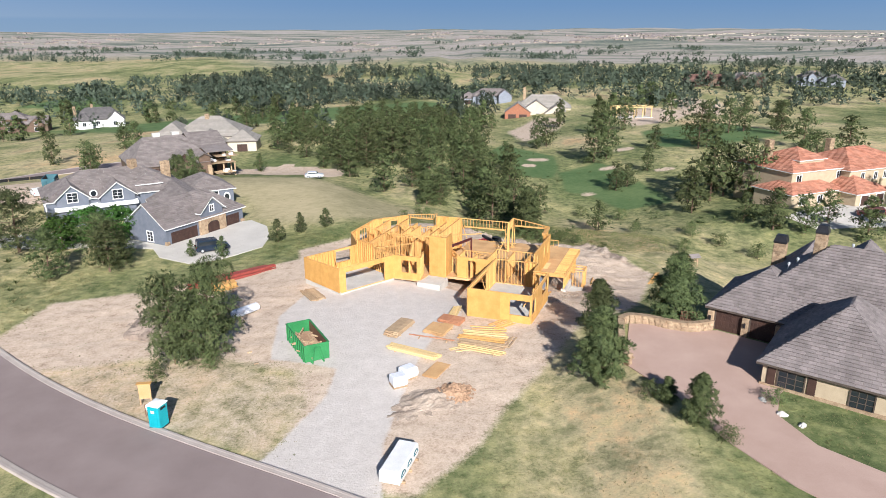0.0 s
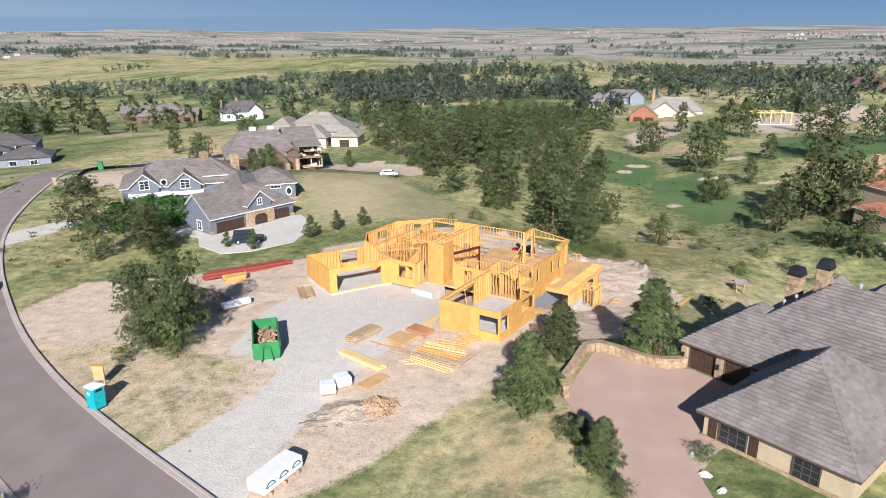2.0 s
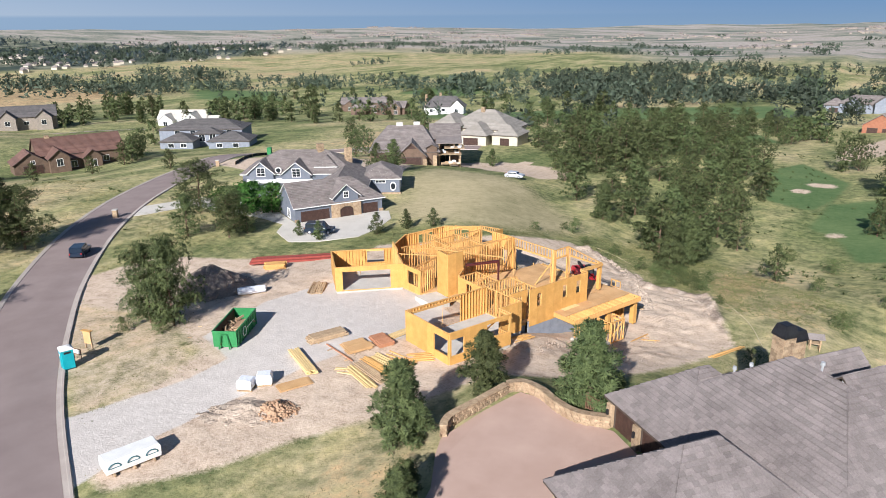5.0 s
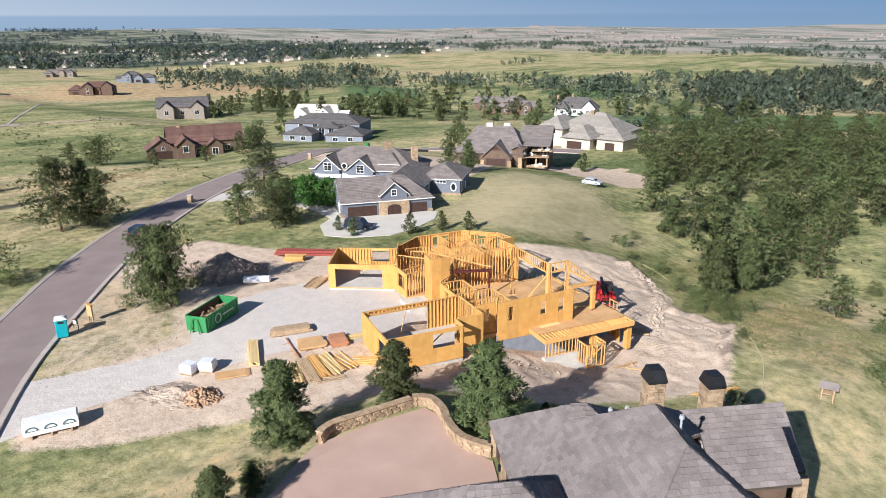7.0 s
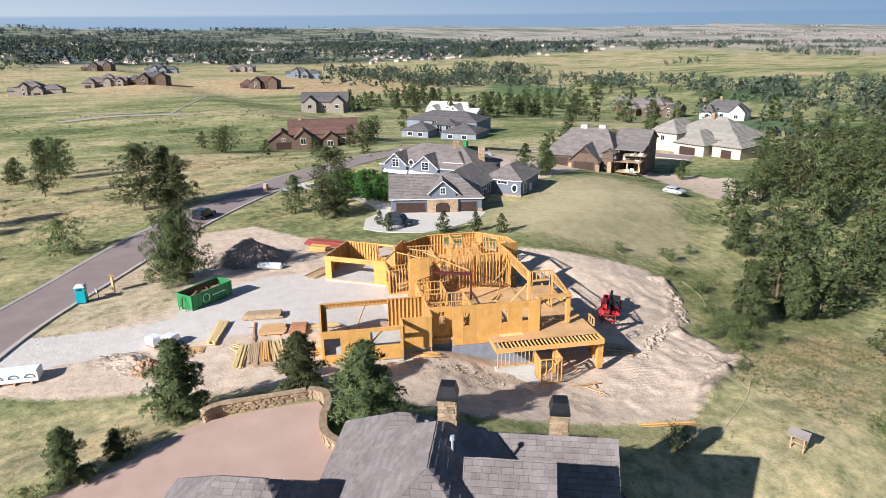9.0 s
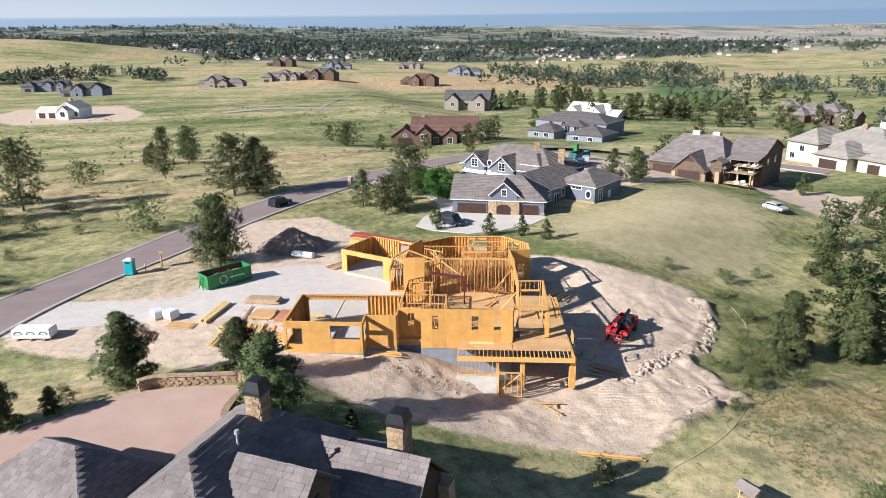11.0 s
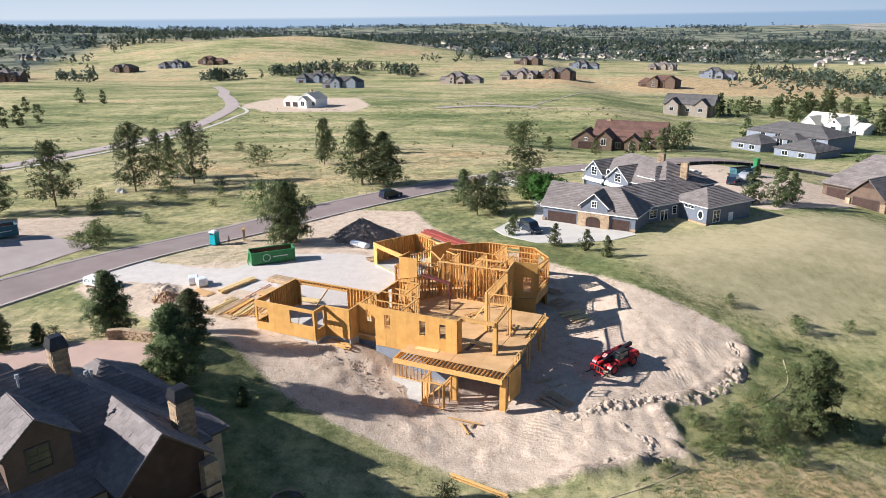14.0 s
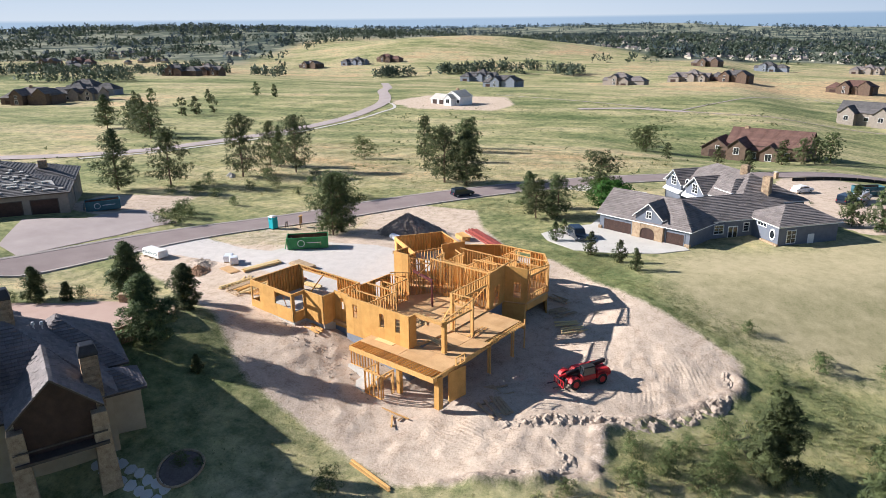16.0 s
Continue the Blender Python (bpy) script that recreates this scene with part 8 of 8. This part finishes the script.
for x, y in ((-1.05, -0.8), (-0.3, -0.8), (-1.05, 0.7), (-0.3, 0.7)):
    part("pillar", Build().beam((x, y, 1.28), (x * 0.97, y * 0.82, 2.12), 0.07, 0.07), BLACK, cab)
part("cab_roof", Build().bevelled(-1.1, -0.75, 2.1, -0.25, 0.66, 2.2, 0.06), BLACK, cab)
part("glazing", Build().loft([[(-1.03, -0.77 * k, z), (-0.32, -0.77 * k, z), (-0.32, 0.68 * k, z), (-1.03, 0.68 * k, z)] for k, z in ((1.0, 1.29), (0.84, 2.1))]), GLASS, cab)
part("seat", Build().bevelled(-0.95, -0.6, 1.3, -0.4, -0.1, 1.75, 0.08), BLACK, cab)
part("boom", Build().beam((0.05, -2.5, 2.0), (0.05, 2.0, 1.25), 0.32, 0.36), DARKMETAL, loader)
part("boom_extension", Build().beam((0.05, 1.6, 1.32), (0.05, 2.75, 1.1), 0.22, 0.26), REDSTEEL, loader)
part("boom_end", Build().beam((0.05, 2.65, 1.15), (0.05, 2.75, 0.45), 0.24, 0.26), DARKMETAL, loader)
part("lift_cylinder", Build().tube([(0.05, -0.6, 1.05), (0.05, 0.7, 1.4)], [0.07, 0.07]), SILVER, loader)
part("fork_carriage", Build().box(-0.85, 2.75, 0.25, 0.95, 2.83, 0.37).box(-0.85, 2.75, 0.9, 0.95, 2.83, 1.0).box(-0.85, 2.75, 0.37, -0.77, 2.83, 0.9).box(0.87, 2.75, 0.37, 0.95, 2.83, 0.9).box(-0.35, 2.75, 0.37, -0.28, 2.83, 0.9).box(0.38, 2.75, 0.37, 0.45, 2.83, 0.9), REDSTEEL, loader)
for s in (-0.35, 0.75):
    part("fork", Build().box(s - 0.07, 2.75, 0.25, s + 0.07, 3.7, 0.31), DARKMETAL, loader)
for s in (-1, 1):
    for yy in (-1.55, 1.55):
        make_wheel(loader, s * 1.0, yy, 0.58, 0.6, 0.42, REDSTEEL)


def make_car(x, y, turn, paint, label, long=4.7, tall=1.75, kind="car", box=True):
    c = thing(kind, (x, y, lay(x, y) + 0.09), label, "car", turn)
    w, l = 0.93, long / 2
    body = [[(-w * a, yy, z0), (w * a, yy, z0), (w, yy, 0.62), (w * 0.97, yy, z1), (-w * 0.97, yy, z1), (-w, yy, 0.62)] for yy, a, z0, z1 in
            ((-l, 0.9, 0.45, 0.8), (-l + 0.12, 0.95, 0.3, 0.95), (-l + 0.6, 0.97, 0.25, 1.0), (0, 0.97, 0.25, 1.0), (l - 1.3, 0.97, 0.25, 1.0), (l - 0.2, 0.95, 0.3, 0.9), (l, 0.85, 0.42, 0.72))]
    part("body", Build().loft(body), paint, c)
    back = -l + (0.15 if box else 0.6)
    roof = [[(-w * 0.93, a, z), (w * 0.93, a, z), (w * 0.93 * s, b, z), (-w * 0.93 * s, b, z)] for a, b, z, s in ((back, l - 1.15, 1.0, 1.0), (back + 0.1, l - 1.7, tall - 0.12, 0.92), (back + 0.25, l - 1.9, tall, 0.88))]
    part("cabin", Build().loft([[(p[0], p[1], p[2]) for p in r] for r in roof]), paint, c)
    part("windscreen", Build().add([(-0.78, l - 1.2, 1.06), (0.78, l - 1.2, 1.06), (0.7, l - 1.66, tall - 0.15), (-0.7, l - 1.66, tall - 0.15)], [(0, 1, 2, 3)]).add([(-0.78, l - 1.23, 1.06), (0.78, l - 1.23, 1.06), (0.7, l - 1.69, tall - 0.15), (-0.7, l - 1.69, tall - 0.15)], [(3, 2, 1, 0)]), GLASS, c)
    for s in (-1, 1):
        part("side_window", Build().loft([[(s * (w * 0.935), y0, z), (s * (w * 0.935), y1, z), (s * (w * 0.88), y1, z), (s * (w * 0.88), y0, z)] for y0, y1, z in ((back + 0.2, l - 1.35, 1.08), (back + 0.3, l - 1.75, tall - 0.2))]), GLASS, c)
        part("headlight", Build().bevelled(s * 0.68 - 0.16, l - 0.12, 0.62, s * 0.68 + 0.16, l + 0.01, 0.78, 0.02), SILVER, c)
        part("tail_light", Build().bevelled(s * 0.78 - 0.08, -l - 0.01, 0.7, s * 0.78 + 0.08, -l + 0.1, 0.95, 0.02), REDSTEEL, c)
        for yy in (-l + 0.85, l - 0.9):
            make_wheel(c, s * 0.82, yy, 0.34, 0.35, 0.22)
    return c


make_car(-34.3, 97.6, -62, CARPAINT, "dark blue sport utility vehicle parked on pale concrete", 4.8, 1.85, "parked_car")
make_car(-57.4, 71.0, 43, CARPAINT, "dark sport utility vehicle stopped on the street", 4.6, 1.7, "street_car")
make_car(-30.5, 160.5, -80, SILVER, "silver car parked on pale gravel", 4.4, 1.5, "silver_car", False)
make_car(-78.0, 146.0, 60, SILVER, "silver pickup parked behind the house", 5.4, 1.8, "pickup")
make_car(-74.0, 142.5, 60, CARPAINT, "dark pickup parked behind the house", 5.4, 1.8, "pickup")
make_car(-82.0, 136.0, 40, WHITE, "white car parked by the garage court", 4.6, 1.5, "white_car", False)
make_car(79.5, 124.0, 70, MAROON, "dark red car parked in the villa court", 4.8, 1.8, "red_car")

feeder = thing("bird_feeder_table", (37.4, 97.6, lay(37.4, 97.6)), "weathered grey roofed feeder on four posts in grass", "feeder", 15)
for sx in (-1, 1):
    for sy in (-1, 1):
        part("post", Build().bevelled(sx * 0.5 - 0.06, sy * 0.35 - 0.06, -0.1, sx * 0.5 + 0.06, sy * 0.35 + 0.06, 1.5, 0.01), GREYWOOD, feeder)
part("shelf", Build().bevelled(-0.65, -0.5, 0.75, 0.65, 0.5, 0.82, 0.01), GREYWOOD, feeder)
part("roof", Build().add([(-0.85, -0.7, 1.45), (0.85, -0.7, 1.45), (0.85, 0.0, 1.85), (-0.85, 0.0, 1.85), (0.85, 0.7, 1.45), (-0.85, 0.7, 1.45), (-0.85, -0.7, 1.37), (0.85, -0.7, 1.37), (0.85, 0.0, 1.77), (-0.85, 0.0, 1.77), (0.85, 0.7, 1.37), (-0.85, 0.7, 1.37)],
    [(0, 1, 2, 3), (3, 2, 4, 5), (9, 8, 7, 6), (11, 10, 8, 9), (0, 6, 7, 1), (5, 4, 10, 11), (1, 7, 8, 2), (2, 8, 10, 4), (0, 3, 9, 6), (3, 5, 11, 9)]), GREYROOF, feeder)
for x, y in ((-73.0, 87.0), (-100.0, 133.0)):
    p = thing("mailbox_pillar", (x, y, lay(x, y)), "square stone mailbox pillar at the street edge", "mailbox", 40, "mailbox pillars")
    part("pillar", Build().bevelled(-0.4, -0.4, 0, 0.4, 0.4, 1.5, 0.03), STONE, p)
    part("coping", Build().bevelled(-0.48, -0.48, 1.5, 0.48, 0.48, 1.6, 0.02), CONCRETE, p)
for i, (x, y, s) in enumerate(((25.8, 46.1, 0.5), (26.6, 44.6, 0.4), (25.2, 48.2, 0.45), (-62.0, 12.5, 1.1), (-60.5, 14.0, 0.9))):
    t = thing("boulder", (x, y, lay(x, y) - 0.1), "pale rounded boulder lying in grass", "boulder", i * 50, "boulders")
    part("rock", heap_mesh("rock", s, s * 0.7, s * 0.9, 30 + i, 0.1, 2.2), CONCRETE, t)

# flagstone walk and planting bed behind the stone-trimmed house
r = random.Random(21)
walk_way = thing("flagstone_walk", (37.4, 74.6, lay(37.4, 74.6)), "pale irregular flagstones laid in grass behind the house", "path", kind="structure")
for i in range(16):
    cx, cy = (i % 2 - 0.5) * 0.95 + r.uniform(-0.1, 0.1) + i * 0.04, (i // 2 - 3.5) * 0.85 + r.uniform(-0.1, 0.1)
    ring = [(cx + 0.46 * k * math.cos(a), cy + 0.42 * k * math.sin(a)) for a, k in ((t * math.pi / 3.5 + 0.3, r.uniform(0.85, 1.2)) for t in range(7))]
    part("flagstone", Build().loft([[(x, y, lay(37.4 + x, 74.6 + y) - lay(37.4, 74.6) + z) for x, y in ring] for z in (-0.05, 0.07)]), PALECONC, walk_way)
bed = thing("planting_bed", (35.4, 77.4, lay(35.4, 77.4)), "round mulched planting bed edged with stone", "garden bed", kind="structure")
part("mulch", Build().loft([[(k * 1.9 * math.cos(a), k * 1.5 * math.sin(a), lay(35.4 + k * 1.9 * math.cos(a), 77.4 + k * 1.5 * math.sin(a)) - lay(35.4, 77.4) + z) for a in np.linspace(0, 2 * math.pi, 25)[:-1]] for k, z in ((1.0, 0.02), (0.9, 0.12), (0.4, 0.2))]), DARKSOIL, bed)
part("edging", Build().tube([(1.95 * math.cos(a), 1.55 * math.sin(a), lay(35.4 + 1.95 * math.cos(a), 77.4 + 1.55 * math.sin(a)) - lay(35.4, 77.4) + 0.1) for a in np.linspace(0, 2 * math.pi, 29)], [0.1] * 29, 6), STONE, bed)
plant(BUSH, 35.2, 77.2, 1.1, 20, 0.9, 0.05)
plant(BUSH, 34.6, 78.4, 0.7, 120, 0.9, 0.05)

# black silt fence, green skip and site box behind the blue-grey house
fence = thing("silt_fence", (-84.0, 134.0, 0), "low black fabric silt fence along the dirt yard", "fence")
line = smooth_line([(-97, 136), (-103, 145), (-108, 153), (-112, 163), (-114, 174), (-108, 184)], 2.0)
part("fabric", Build().loft([[(p[0] + 84 - 0.03, p[1] - 134, lay(*p)), (p[0] + 84 + 0.03, p[1] - 134, lay(*p)), (p[0] + 84 + 0.03, p[1] - 134, lay(*p) + 0.75), (p[0] + 84 - 0.03, p[1] - 134, lay(*p) + 0.75)] for p in line]), BLACK, fence)
for p in line[::2]:
    part("stake", Build().box(p[0] + 84.03, p[1] - 134.03, lay(*p) - 0.1, p[0] + 84.09, p[1] - 133.97, lay(*p) + 0.9), GREYWOOD, fence)
make_dumpster(-86.3, 148.7, 20, 5.6, TEALSTEEL, "dark green open skip on the dirt yard behind the house", False)
box = thing("site_toilet", (-109.5, 160.0, lay(-109.5, 160.0)), "bright green plastic portable toilet by the street", "portable toilet", 30)
part("cabin", Build().bevelled(-0.6, -0.6, 0.1, 0.6, 0.6, 2.1, 0.05), GREENPAINT, box)
part("roof", Build().bevelled(-0.64, -0.64, 2.1, 0.64, 0.64, 2.3, 0.12), GREENPAINT, box)
part("door", Build().bevelled(-0.4, -0.64, 0.2, 0.4, -0.6, 2.0, 0.01), GREENPAINT, box)

# straw rolls laid round the edge of the lot against washing soil
for line in ([(3, 124), (7, 123), (11, 119.5), (14, 116)], [(22, 111), (26, 107), (30, 101), (33, 93)]):
    roll = thing("straw_wattle", (line[0][0], line[0][1], 0), "long thin straw erosion roll lying in the grass", "straw roll", group="straw rolls")
    pts = smooth_line(line, 0.8)
    part("roll", Build().tube([(p[0] - line[0][0], p[1] - line[0][1], lay(*p) + 0.03 + 0.02 * math.sin(i * 1.7)) for i, p in enumerate(pts)], [0.05] * len(pts), 7), GRASSROLL, roll)

# ---- the distant town ----
def far_town(name, label, count, where, seed, material, roof):
    r, b, rf = random.Random(seed), Build(), Build()
    for _ in range(count):
        x, y = where(r)
        z, w, d, h = lay(x, y), r.uniform(3.5, 6), r.uniform(2.8, 4), r.uniform(2.5, 4.5)
        m = pose(x, y, z, 0, 0, r.choice((10, 55, 100, 145)))
        b.box(-w, -d, -3, w, d, h, m)
        rf.loft([[(-w - 0.6, -d - 0.6, h), (w + 0.6, -d - 0.6, h), (w + 0.6, d + 0.6, h), (-w - 0.6, d + 0.6, h)], [(-w * 0.6, -0.1, h + 3), (w * 0.6, -0.1, h + 3), (w * 0.6, 0.1, h + 3), (-w * 0.6, 0.1, h + 3)]], m)
    t = thing(name, (0, 0, 0), label, "town", kind="stuff")
    part("walls", b, material, t)
    part("roofs", rf, roof, t)


far_town("distant_town", "distant suburb of pale houses on the plain", 560, clustered(650, 2500, 420, 330, 40, 11), 71, STONEGREY, GREYROOF)
far_town("distant_town", "distant suburb of tan houses on the plain", 800, clustered(1600, 2700, 520, 330, 44, 12), 72, CREAM, GREYROOF)
far_town("distant_town", "distant houses scattered over the northern plain", 420, clustered(-700, 2700, 700, 420, 40, 13), 73, STONEGREY, GREYROOF)
far_town("distant_town", "suburb among trees to the west", 620, within([(-900, 150), (-1060, 390), (-990, 640), (-930, 900), (-1300, 1500), (-2300, 1600), (-2500, 300), (-2200, -400), (-1300, -80)], 0.006, 0.0, 2.0), 74, CREAM, GREYROOF)
far_town("distant_town", "distant suburb on the north-western plain", 700, clustered(-1900, 2200, 500, 450, 50, 14), 75, STONEGREY, GREYROOF)
far_town("distant_town", "hamlet at the foot of the south-western ridge", 60, clustered(-880, -760, 110, 100, 12, 17), 76, STUCCO, DARKROOF)
far_woods("far_woods", "thin lines of trees over the northern plain", 1800, clustered(0, 1700, 1100, 500, 120, 15), (6, 11), 68)
far_woods("far_woods", "thin lines of trees over the north-western plain", 1100, clustered(-1500, 1500, 500, 500, 90, 16), (6, 11), 69)
